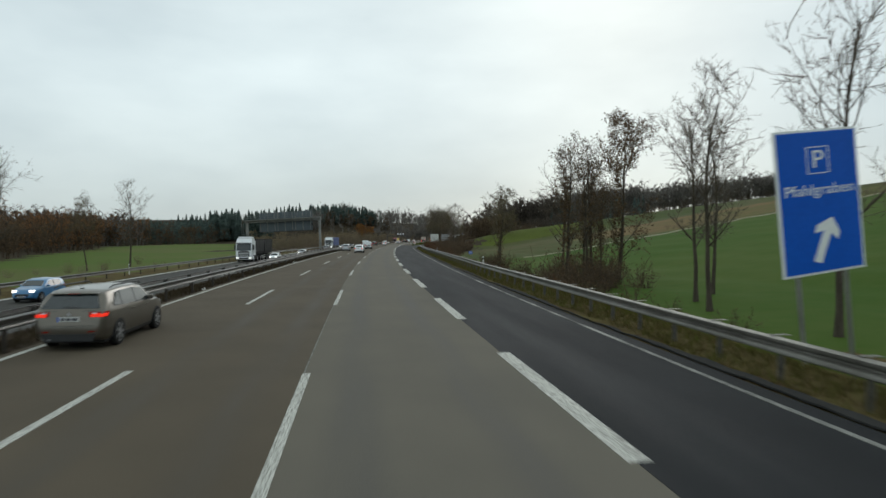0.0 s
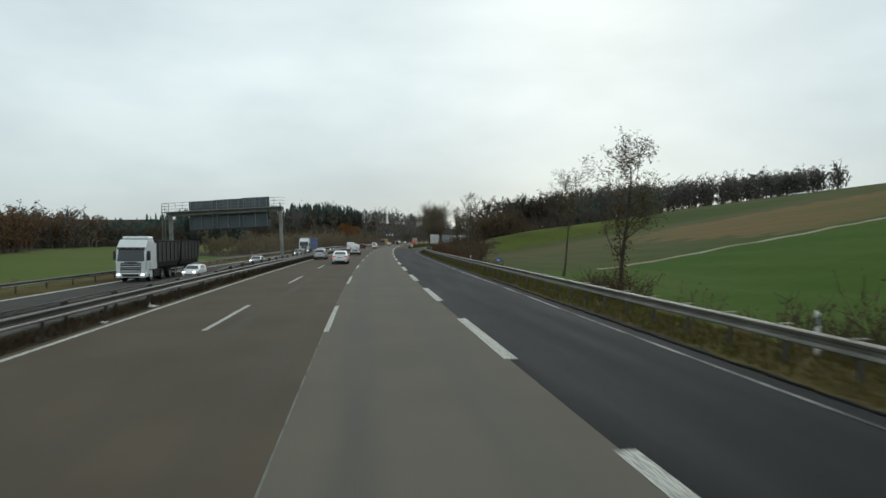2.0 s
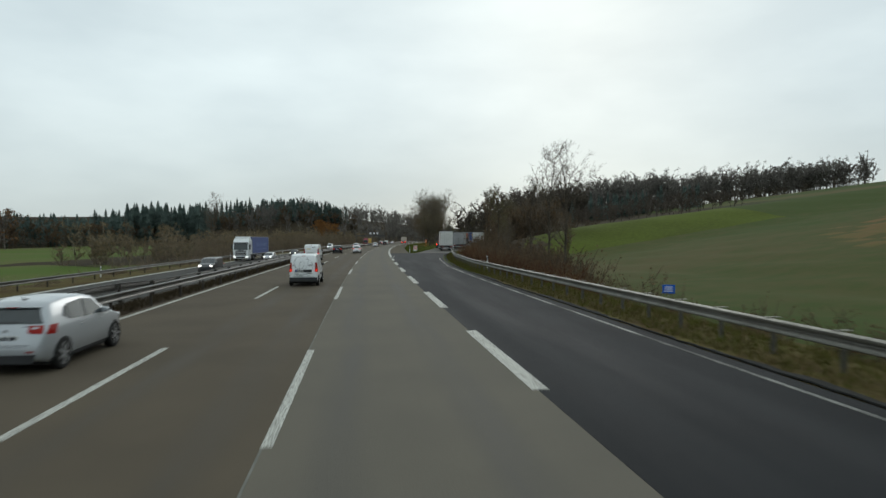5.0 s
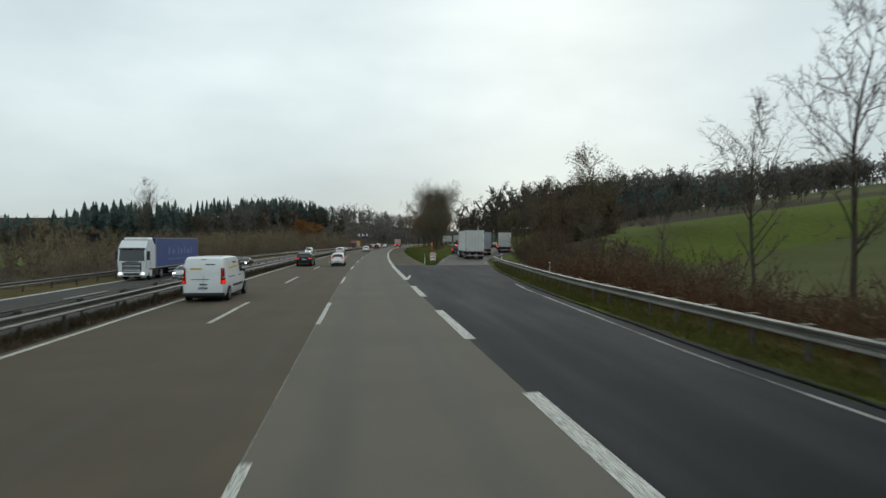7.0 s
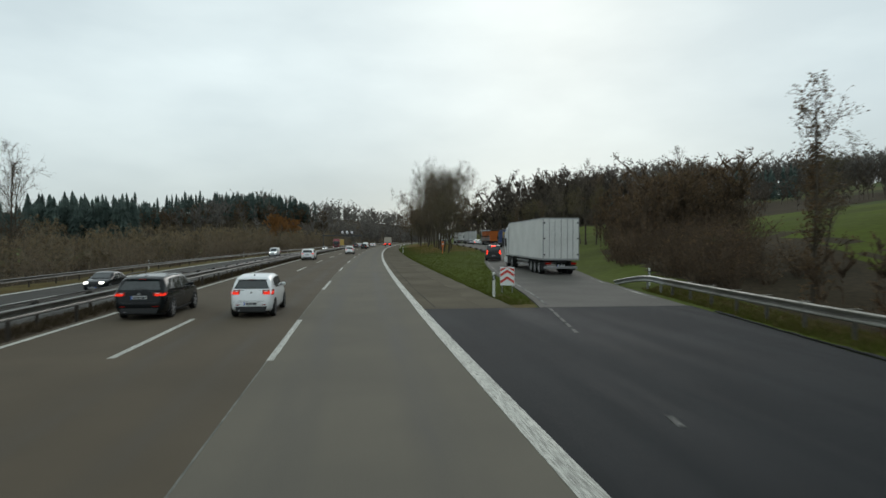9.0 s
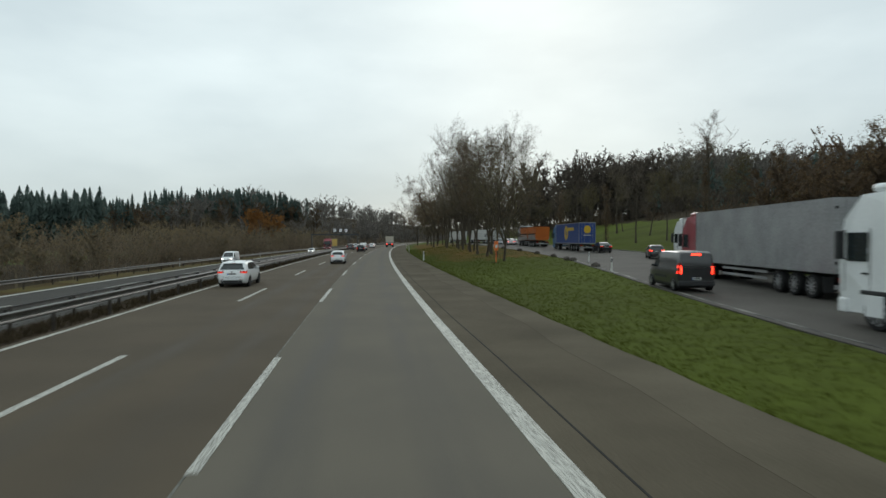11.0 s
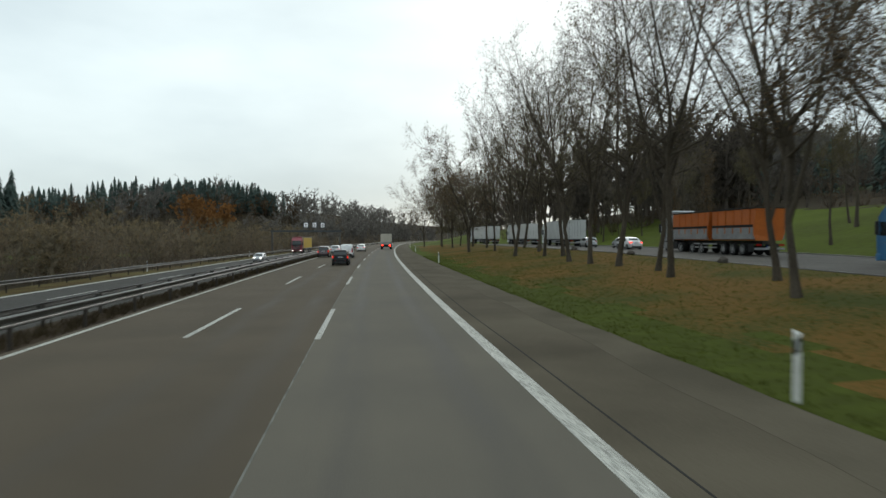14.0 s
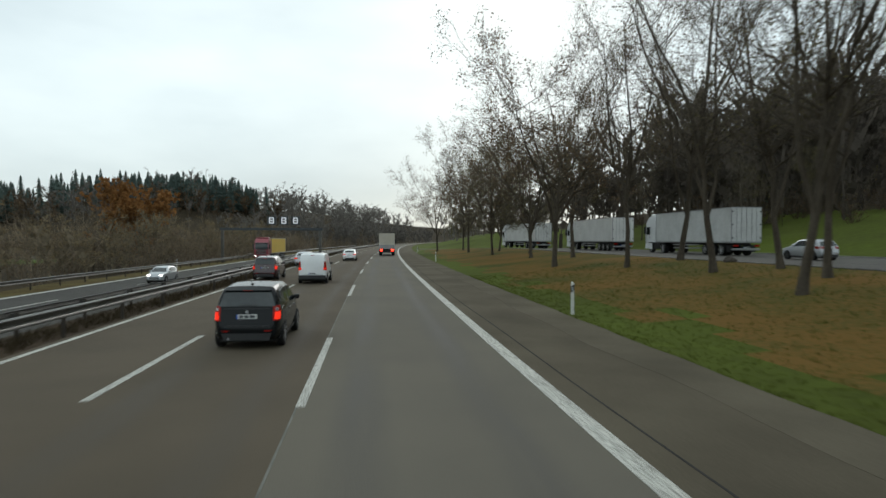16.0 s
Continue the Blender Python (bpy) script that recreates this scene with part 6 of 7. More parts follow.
def car(name, label, paint, L, W, top, belt, side_glass, rear_glass, front_glass, lamp, wheels, r=0.32, rim="rim", trim="plastic", rails=False, lit="tail_lit", head="lamp_clear", group="", low=0.21, lean=0.32, plate_z=0.75, skirt="plastic", chrome=False):
    t = thing(name, label, "car", group)
    half = [(0, W * 0.70), (0.03, W * 0.81), (0.08, W * 0.88), (0.18, W * 0.935), (0.40, W * 0.975), (0.9, W), (L * 0.55, W), (L - 0.9, W * 0.975), (L - 0.45, W * 0.92), (L - 0.15, W * 0.80), (L, W * 0.60)]
    sh = Shell(L, top, half, belt, low, lean)
    part("body", sh.geo(), paint, t, smooth=True, angle=40)
    part("underbody", Geo().box(-W + 0.14, W - 0.14, 0.30, L - 0.4, 0.15, 0.30, 0.02), "chassis", t)
    for poly in side_glass:
        for sg in (-1, 1):
            part("side_window", sh.side_patch(poly, sg), "glass", t, "dark tinted side glass")
    for sg in (-1, 1):
        for a, b in zip(side_glass, side_glass[1:]):
            part("pillar", sh.side_patch([a[1], b[0], b[3], a[2]], sg, 0.012, 0.02), "plastic", t, "black window pillar")
        lo = [side_glass[0][0], side_glass[0][1], side_glass[-1][0], side_glass[-1][1]]
        part("window_strip", sh.side_patch([(lo[0][0], lo[0][1] - 0.03), (lo[3][0] + 0.05, lo[3][1] - 0.03), (lo[3][0], lo[3][1] + 0.004), (lo[0][0], lo[0][1] + 0.004)], sg, 0.012, 0.02), "alu" if chrome else "plastic", t)
    part("rear_window", sh.end_patch(*rear_glass, False, *((0.05, 0.065) if name == "saloon_car" else (0.014, 0.03))), "glass", t, "dark rear glass")
    zg0, zg1, wg0, wg1 = rear_glass
    if name != "saloon_car":
        part("wiper", sh.end_patch(zg0 + 0.015, zg0 + 0.045, 0.20, 0.22, False, 0.022, 0.02, 1, 2, 0.03), "plastic", t)
        part("spoiler", Geo().box(-wg1 - 0.02, wg1 + 0.02, sh.end_y(zg1 + 0.02, False) - 0.075, sh.end_y(zg1 + 0.05, False) + 0.05, zg1 + 0.018, zg1 + 0.045, 0.012), paint, t)
        part("brake_lamp", Geo().box(-0.13, 0.13, sh.end_y(zg1 + 0.02, False) - 0.080, sh.end_y(zg1 + 0.02, False) - 0.070, zg1 + 0.024, zg1 + 0.038), "tail", t, "high red brake lamp")
    part("windscreen", sh.end_patch(*front_glass, True, 0.045, 0.06), "glass", t)
    for sg in (-1, 1):
        x0, z0, z1, reach, slant = lamp
        tl = part("tail_light", corner_lamp(sh, sg, x0, z0, z1, reach, slant), "tail", t, "red tail lamp")
        h = z1 - z0
        part("lit_lens", corner_lamp(sh, sg, x0 + 0.05, z0 + 0.08 * h + slant * 0.4, z0 + 0.60 * h + slant * 0.4, reach * 0.8, 0.0, 0.015), lit, tl, "lit red lens" if lit != "tail" else "")
        part("clear_lens", sh.end_patch(z0 + 0.66 * h, z0 + 0.84 * h, 0.055, 0.06, False, 0.018, 0.02, 1, 2, sg * (x0 + 0.12)), "lamp_clear", tl)
        part("headlight", Geo().box(*sorted((sg * 0.45 * W, sg * (W * 0.80))), L - 0.42, L - 0.12, belt - 0.30, belt - 0.13, 0.05), head, t)
        for y in wheels:
            part("wheel_arch", arch(sh, y, r + 0.05, sg), "plastic", t)
            part("wheel_well", Geo().box(*sorted((sg * (W - 0.32), sg * (W - 0.08))), y - r * 0.9, y + r * 0.9, 0.20, r + 0.22), "plastic", t)
            wheel(t, sg * (W - 0.105), y, r, 0.21, rim)
        for y0, y1 in ((wheels[0] + 0.45, wheels[1] - 0.45),):
            part("sill", sh.side_patch([(y0, 0.215), (y1, 0.215), (y1, 0.29), (y0, 0.29)], sg, 0.01, 0.02), trim, t)
        ym = (wheels[0] + wheels[1]) / 2
        for yy in (ym - 0.52, ym + 0.42):
            part("door_handle", sh.side_patch([(yy, belt - 0.12), (yy + 0.19, belt - 0.115), (yy + 0.19, belt - 0.085), (yy, belt - 0.09)], sg, 0.022, 0.02), paint, t)
        for yy in (ym - 0.62, ym + 0.30, ym + 1.02):
            part("door_gap", sh.side_patch([(yy, 0.33), (yy + 0.012, 0.33), (yy + 0.012, belt - 0.02), (yy, belt - 0.02)], sg, 0.003, 0.006), "plastic", t)
        part("reflector", sh.end_patch(0.44, 0.47, 0.10, 0.10, False, 0.008, 0.015, 1, 2, sg * W * 0.62), "tail", t)
    part("bumper_insert", sh.end_patch(low + 0.02, low + 0.19, W * 0.64, W * 0.72, False, 0.010, 0.03), skirt, t, "dark lower bumper")
    part("exhaust", Geo().tube((-0.45, -0.01, low + 0.06), (-0.45, 0.3, low + 0.06), 0.035, n=10), "rim", t)
    part("grille", Geo().box(-0.42, 0.42, L - 0.09, L + 0.006, 0.38, 0.56, 0.02), "plastic", t)
    for zz in (0.58, rear_glass[0] - 0.06):
        part("tailgate_gap", sh.end_patch(zz, zz + 0.010, W * 0.66, W * 0.66, False, 0.004, 0.008, 1), "plastic", t)
    part("bumper_line", sh.end_patch(0.545, 0.553, W * 0.80, W * 0.80, False, 0.004, 0.008, 1), "plastic", t)
    part("badge", Geo().lathe([(0.0, 0.045), (0.012, 0.04), (0.014, 0.005)], 16, "x"), "rim", t).matrix_basis = pose(0, sh.end_y(rear_glass[0] - 0.13, False) - 0.002, rear_glass[0] - 0.13, 0, 0, -90)
    plate(t, sh.end_y(plate_z + 0.05, False) - 0.004, plate_z, -1)
    plate(t, L + 0.001, 0.40, 1)
    mirrors(t, sh, side_glass[-1][1][0] - 0.12, belt + 0.08, paint if trim == "plastic" else trim)
    if rails:
        for sg in (-1, 1):
            y0, y1 = 0.75, L * 0.56
            zr = prof(top, 1.2) + 0.03
            x = sg * (sh.width(1.5, prof(top, 1.5) - 0.11) - 0.05)
            part("roof_rail", Geo().tube((x, y0, zr - 0.02), (x, y0 + 0.2, zr + 0.025), 0.018).tube((x, y0 + 0.2, zr + 0.025), (x, y1, zr + 0.03), 0.018).tube((x, y1, zr + 0.03), (x, y1 + 0.2, zr - 0.03), 0.018), "plastic", t)
    ztop = prof(top, 0.8)
    part("aerial", Geo().tube((0, 0.75, ztop + 0.01), (0, 0.62, ztop + 0.13), 0.008, 0.005, 6).box(-0.03, 0.03, 0.70, 0.84, ztop - 0.02, ztop + 0.03, 0.01), "plastic", t)
    return t


def estate(label, paint, group="", **kw):
    top = [(0, 0.60), (0.03, 0.70), (0.05, 0.86), (0.10, 0.96), (0.42, 1.33), (0.62, 1.40), (1.5, 1.45), (2.4, 1.44), (2.75, 1.38), (3.38, 0.98), (3.9, 0.92), (4.35, 0.80), (4.52, 0.62), (4.55, 0.5)]
    glass = [[(0.62, 1.03), (1.04, 0.985), (1.07, 1.335), (0.86, 1.315)], [(1.10, 0.98), (1.95, 0.97), (1.98, 1.355), (1.13, 1.34)], [(2.02, 0.97), (3.06, 0.96), (2.58, 1.30), (2.05, 1.355)]]
    return car("estate_car", label, paint, 4.58, 0.90, top, 0.93, glass, (0.99, 1.30, 0.70, 0.54), (1.02, 1.34, 0.70, 0.56), (0.48, 0.78, 0.92, 0.16, 0.03), (0.86, 3.62), 0.33, rails=True, group=group, **kw)


def hatch(label, paint, group="", **kw):
    top = [(0, 0.58), (0.03, 0.68), (0.06, 0.84), (0.12, 0.95), (0.36, 1.28), (0.52, 1.38), (1.2, 1.44), (1.95, 1.43), (2.35, 1.36), (2.95, 0.97), (3.4, 0.90), (3.82, 0.78), (4.0, 0.60), (4.03, 0.5)]
    glass = [[(0.78, 1.09), (0.98, 0.99), (1.01, 1.29), (0.90, 1.25)], [(1.01, 0.985), (1.66, 0.965), (1.70, 1.345), (1.04, 1.30)], [(1.74, 0.96), (2.66, 0.95), (2.20, 1.29), (1.77, 1.345)]]
    return car("hatchback_car", label, paint, 4.05, 0.845, top, 0.92, glass, (0.99, 1.27, 0.68, 0.52), (1.0, 1.31, 0.66, 0.54), (0.44, 0.77, 0.96, 0.30, 0.06), (0.68, 3.24), 0.325, group=group, plate_z=0.50 if paint == "white_paint" else 0.72, **kw)


def tall_hatch(label, paint, group="", **kw):
    top = [(0, 0.58), (0.03, 0.68), (0.05, 0.84), (0.10, 1.02), (0.26, 1.42), (0.42, 1.50), (1.3, 1.56), (2.0, 1.53), (2.4, 1.43), (3.2, 1.0), (3.55, 0.93), (3.80, 0.82), (3.90, 0.62), (3.93, 0.5)]
    glass = [[(0.52, 1.14), (0.88, 1.06), (0.92, 1.40), (0.68, 1.37)], [(0.95, 1.05), (1.55, 1.02), (1.60, 1.44), (0.99, 1.41)], [(1.64, 1.02), (2.74, 0.98), (2.24, 1.37), (1.67, 1.44)]]
    return car("compact_car", label, paint, 3.94, 0.88, top, 0.97, glass, (1.04, 1.39, 0.72, 0.58), (1.04, 1.40, 0.66, 0.56), (0.66, 0.70, 1.06, 0.12, 0.0), (0.66, 3.22), 0.32, group=group, plate_z=0.80, **kw)


def sedan(label, paint, group="", **kw):
    top = [(0, 0.58), (0.03, 0.70), (0.06, 0.88), (0.10, 0.97), (0.62, 1.02), (1.15, 1.31), (1.55, 1.41), (2.2, 1.43), (2.65, 1.37), (3.3, 0.98), (3.9, 0.90), (4.35, 0.78), (4.56, 0.60), (4.6, 0.5)]
    glass = [[(1.16, 1.02), (1.50, 0.98), (1.52, 1.31), (1.40, 1.28)], [(1.54, 0.98), (2.05, 0.97), (2.08, 1.345), (1.56, 1.32)], [(2.12, 0.97), (2.98, 0.96), (2.5, 1.29), (2.15, 1.345)]]
    return car("saloon_car", label, paint, 4.62, 0.90, top, 0.94, glass, (1.06, 1.29, 0.66, 0.54), (1.02, 1.34, 0.68, 0.56), (0.46, 0.76, 0.90, 0.12, 0.02), (0.88, 3.66), 0.33, group=group, **kw)


def ring_on_rear(sh, cx, cz, r, w=0.0065, n=36):
    g = Geo()
    o = []
    for k in range(n):
        a = 2 * math.pi * k / n
        for q in (r - w, r + w):
            z = cz + q * math.sin(a)
            o.append((cx + q * math.cos(a), sh.surf_y(cx + q * math.cos(a), z) - 0.005, z))
    return g.add(o, [(2 * k, 2 * k + 1, (2 * k + 3) % (2 * n), (2 * k + 2) % (2 * n)) for k in range(n)])


def ring_on_side(sh, sg, cy, cz, r, w=0.0065, n=32):
    o = []
    for k in range(n):
        a = 2 * math.pi * k / n
        for q in (r - w, r + w):
            y, z = cy + q * math.cos(a), cz + q * math.sin(a)
            o.append((sg * (sh.width(y, z) + 0.006), y, z))
    return Geo().add(o, [(2 * k, 2 * k + 1, (2 * k + 3) % (2 * n), (2 * k + 2) % (2 * n)) for k in range(n)])


def van(label, L, W, H, big=False, group="", drawn=False, oncoming=False, paint="white_paint", lit="tail_lit"):
    t = thing("panel_van", label, "van", group)
    nose = L - (0.95 if not big else 1.05)
    top = [(0, H * 0.62), (0.02, H * 0.80), (0.12, H * 0.955), (0.32, H), (L * 0.45, H), (L * 0.58, H * 0.985), (L * 0.645, H * 0.93), (nose, 1.10 if not big else 1.20), (L - 0.35, 0.98 if not big else 1.05), (L, 0.70)]
    half = [(0, W * 0.90), (0.08, W * 0.97), (0.5, W), (L * 0.6, W), (L - 0.9, W * 0.97), (L - 0.25, W * 0.85), (L, W * 0.62)]
    belt = 1.08 if not big else 1.20
    sh = Shell(L, top, half, belt, 0.26, 0.13, 0.03)
    part("body", sh.geo(), paint, t, smooth=True, angle=35)
    part("underbody", Geo().box(-W + 0.12, W - 0.12, 0.2, L - 0.3, 0.17, 0.32, 0.02), "chassis", t)
    yd = L * 0.60
    g = [(yd, belt + 0.02), (nose - 0.22, belt - 0.02), (nose - 0.50, belt + 0.28), (yd + 0.22, H * 0.88), (yd, H * 0.885)]
    for sg in (-1, 1):
        part("side_window", sh.side_patch(g, sg), "glass", t, "dark cab window")
        z0, z1 = (0.82, 1.35) if not big else (0.80, 1.5)
        part("tail_light", corner_lamp(sh, sg, W * 0.80, z0, z1, 0.12), "tail", t, "tall red tail lamp")
        part("lit_lens", corner_lamp(sh, sg, W * 0.79, z0 + 0.02, z0 + (0.16 if lit == "tail_lit" else 0.40), 0.135), lit, t, "lit lower lens")
        part("headlight", Geo().box(*sorted((sg * W * 0.5, sg * W * 0.84)), L - 0.5, L - 0.16, 0.72, 0.92, 0.04), "head_lit" if oncoming else "lamp_clear", t)
        r = 0.315 if not big else 0.34
        for y in (0.62 if not big else 0.85, L - 0.88):
            part("wheel_arch", arch(sh, y, r + 0.06, sg), "plastic", t)
            part("wheel_well", Geo().box(*sorted((sg * (W - 0.30), sg * (W - 0.06))), y - r * 0.9, y + r * 0.9, 0.2, r + 0.22), "plastic", t)
            wheel(t, sg * (W - 0.085), y, r, 0.21)
        y0, y1 = (1.25, L - 1.45)
        part("side_moulding", sh.side_patch([(y0 + 0.4, 0.58), (y1, 0.58), (y1, 0.70), (y0 + 0.4, 0.70)], sg, 0.02, 0.03), "plastic", t, "black rub strip")
        part("sill", sh.side_patch([(1.1, 0.27), (L - 1.4, 0.27), (L - 1.4, 0.36), (1.1, 0.36)], sg, 0.01, 0.02), "plastic" if not big else paint, t)
        for yy in (yd - 0.03, nose - 0.12):
            part("door_gap", sh.side_patch([(yy, 0.42), (yy + 0.014, 0.42), (yy + 0.014, H * 0.86 if yy < yd else belt), (yy, H * 0.86 if yy < yd else belt)], sg, 0.003, 0.006), "plastic", t)
        for yy in (yd - 0.24, yd + 0.06):
            part("door_handle", sh.side_patch([(yy, belt - 0.16), (yy + 0.17, belt - 0.16), (yy + 0.17, belt - 0.12), (yy, belt - 0.12)], sg, 0.018, 0.02), "plastic", t)
        if big:
            part("slide_rail", sh.side_patch([(0.75, 1.05), (1.95, 1.05), (1.95, 1.09), (0.75, 1.09)], sg, 0.008, 0.012), "plastic", t)
            part("stripe", sh.side_patch([(0.9, 1.42), (2.7, 1.46), (2.7, 1.56), (0.9, 1.50)], sg, 0.006, 0.01), "yellow", t, "yellow stripe")
            part("print_bar", sh.side_patch([(1.9, 1.66), (2.6, 1.66), (2.6, 1.74), (1.9, 1.74)], sg, 0.006, 0.01), "bar", t)
        if drawn:
            for cy, cz, rr in ((0.85, 1.42, 0.18), (1.25, 1.32, 0.16), (1.12, 1.02, 0.30), (1.35, 0.85, 0.16), (0.72, 1.10, 0.12)):
                part("drawn_ring", ring_on_side(sh, sg, cy, cz, rr), "bar", t, "thin dark drawn circle")
            for yy, zz, ln in ((0.55, 1.62, 0.5), (0.95, 1.04, 0.5), (1.7, 0.86, 0.32), (2.15, 0.92, 0.5), (0.6, 1.22, 0.25), (0.5, 0.92, 0.3)):
                part("print_bar", sh.side_patch([(yy, zz), (yy + ln, zz), (yy + ln, zz + 0.03), (yy, zz + 0.03)], sg, 0.006, 0.01), "bar", t)
    part("windscreen", sh.end_patch(belt + 0.06, H * 0.915, W * 0.80, W * 0.70, True), "glass", t)
    part("grille", Geo().box(-0.45, 0.45, L - 0.1, L + 0.004, 0.42, 0.62, 0.02), "plastic", t)
    part("rear_bumper", Geo().box(-W * 0.94, W * 0.94, -0.07, 0.22, 0.27, 0.52 if not big else 0.42, 0.04), "plastic", t, "black plastic bumper")
    part("door_seam", Geo().box(-0.008, 0.008, -0.010, -0.003, 0.53, H * 0.6) if big else sh.end_patch(0.55, 0.562, W * 0.74, W * 0.74, False, 0.005, 0.008, 1), "plastic", t)
    part("brake_lamp", sh.end_patch(H * 0.935, H * 0.95, 0.11, 0.11, False, 0.012, 0.02, 1), "tail", t, "high red brake lamp")
    if lit == "brake_lit":
        part("brake_bar", sh.end_patch(H * 0.90, H * 0.945, 0.24, 0.24, False, 0.016, 0.02, 1), lit, t, "lit high brake lamp")
    if drawn:
        part("handle_strip", Geo().box(-0.52, 0.52, -0.026, -0.006, 0.80, 0.96, 0.01), "plastic", t, "black strip across the tailgate")
        for cx, cz, rr in ((-0.28, 1.30, 0.33), (0.16, 1.12, 0.42), (-0.12, 1.36, 0.42), (0.30, 0.70, 0.10)):
            part("drawn_ring", ring_on_rear(sh, cx, cz, rr), "bar", t, "thin dark drawn circle")
        bars = Geo()
        for x, z, w in ((-0.45, 0.72, 0.12), (0.42, 0.74, 0.12), (-0.2, 0.66, 0.24), (-0.25, 0.60, 0.28), (0.42, 1.22, 0.12), (0.42, 1.17, 0.10), (-0.62, 1.20, 0.06)):
            bars.box(x - w, x + w, -0.012, -0.004, z - 0.014, z + 0.014)
        part("print_bars", bars, "bar", t, "small dark print")
        plate(t, -0.028, 0.88, -1, 0.22, -0.24)
        part("roof_ribs", Geo().box(-0.45, -0.42, 0.5, 2.3, H + 0.008, H + 0.026).box(0.42, 0.45, 0.5, 2.3, H + 0.008, H + 0.026).box(-0.01, 0.01, 0.5, 2.3, H + 0.008, H + 0.026), "white_paint", t)
    else:
        plate(t, -0.012, 0.62, -1, 0.22)
    if big:
        part("stripe", sh.end_patch(1.42, 1.49, 0.27, 0.27, False, 0.006, 0.01, 1, 3, -0.33), "yellow", t, "yellow stripe")
        part("print_bar", sh.end_patch(1.62, 1.67, 0.22, 0.22, False, 0.006, 0.01, 1, 3, 0.30), "bar", t)
        part("print_bar", sh.end_patch(0.98, 1.01, 0.42, 0.42, False, 0.006, 0.01, 1, 3, -0.15), "bar", t)
        part("door_grip", sh.end_patch(0.74, 0.80, 0.16, 0.16, False, 0.012, 0.02, 1, 3), "plastic", t)
    mirrors(t, sh, nose - 0.40, belt + 0.06, "plastic")
    return t


def tractor(t, y0, cab_mat, roof=True, head="head_lit", z_cab=3.75):
    """A truck cab with its chassis, its rear axle at y0."""
    yb = y0 + 1.75
    yf = y0 + 4.05
    g = Geo()
    prof_y = [(yb, 1.05), (yb, z_cab - 0.55), (yb + 0.35, z_cab), (yf - 0.75, z_cab - 0.06), (yf - 0.18, z_cab - 0.75), (yf, 1.75), (yf, 0.42), (yf - 1.0, 0.42), (yf - 1.05, 1.0)]
    n = len(prof_y)
    v = [(x * (1.0 if 0.9 < z < z_cab - 0.3 else 0.94), y, z) for x in (-1.24, 1.24) for y, z in prof_y]
    g.add(v, [tuple(range(n - 1, -1, -1)), tuple(range(n, 2 * n))] + [(i, (i + 1) % n, n + (i + 1) % n, n + i) for i in range(n)])
    part("cab", g, cab_mat, t)
    part("windscreen", Geo().add([(x, y + 0.012, z) for x, y, z in ((-1.12, yf + 0.012, 1.80), (1.12, yf + 0.012, 1.80), (1.06, yf - 0.130, 2.84), (-1.06, yf - 0.130, 2.84), (-1.12, yf - 0.03, 1.80), (1.12, yf - 0.03, 1.80), (1.06, yf - 0.18, 2.84), (-1.06, yf - 0.18, 2.84))], [(0, 1, 2, 3), (0, 4, 5, 1), (1, 5, 6, 2), (2, 6, 7, 3), (3, 7, 4, 0)]), "glass", t, "broad dark windscreen")
    part("visor", Geo().box(-1.12, 1.12, yf - 0.22, yf + 0.06, 2.85, 3.02, 0.03), "plastic", t)
    gr = part("grille", Geo().box(-0.86, 0.86, yf - 0.02, yf + 0.02, 0.82, 1.66, 0.02), "plastic", t, "dark grille")
    for k in range(4):
        part("grille_slat", Geo().box(-0.80, 0.80, yf + 0.021, yf + 0.045, 0.92 + 0.19 * k, 1.00 + 0.19 * k, 0.008), "alu" if k % 2 else cab_mat, gr)
    part("badge_panel", Geo().box(-0.55, 0.55, yf - 0.02, yf + 0.028, 1.675, 1.76, 0.01), "plastic", t)
    part("number_board", Geo().box(-0.9, 0.9, yf - 0.60, yf - 0.50, 3.06, 3.30, 0.03), cab_mat, t)
    for x in (-0.9, -0.3, 0.3, 0.9):
        part("marker_lamp", Geo().box(x - 0.07, x + 0.07, yf + 0.06, yf + 0.075, 2.90, 2.97), "lamp_clear", t)
    part("lower_intake", Geo().box(-0.70, 0.70, yf + 0.061, yf + 0.075, 0.46, 0.70, 0.008), "plastic", t)
    part("bumper", Geo().box(-1.24, 1.24, yf - 0.3, yf + 0.06, 0.38, 0.80, 0.05), cab_mat, t)
    for sg in (-1, 1):
        part("headlight", Geo().box(*sorted((sg * 0.86, sg * 1.14)), yf + 0.03, yf + 0.075, 0.58, 0.72, 0.02), head, t, "lit headlamp")
        part("side_window", Geo().box(*sorted((sg * 1.235, sg * 1.252)), yf - 1.05, yf - 0.30, 1.85, 2.65), "glass", t)
        part("mirror", Geo().box(*sorted((sg * 1.30, sg * 1.52)), yf - 0.28, yf - 0.15, 1.9, 2.7, 0.03), "plastic", t)
        part("mirror_arm", Geo().tube((sg * 1.2, yf - 0.22, 2.72), (sg * 1.42, yf - 0.22, 2.66), 0.02, n=6).tube((sg * 1.2, yf - 0.22, 1.9), (sg * 1.42, yf - 0.22, 1.95), 0.02, n=6), "plastic", t)
        part("side_fairing", Geo().box(*sorted((sg * 1.16, sg * 1.235)), yb - 0.45, yb - 0.004, 1.05, z_cab - 0.4, 0.03), cab_mat, t, "tall fairing behind the cab")
        part("door_gap", Geo().box(*sorted((sg * 1.238, sg * 1.246)), yf - 1.16, yf - 1.14, 1.0, 2.75).box(*sorted((sg * 1.238, sg * 1.246)), yf - 0.22, yf - 0.20, 1.0, 1.80), "plastic", t)
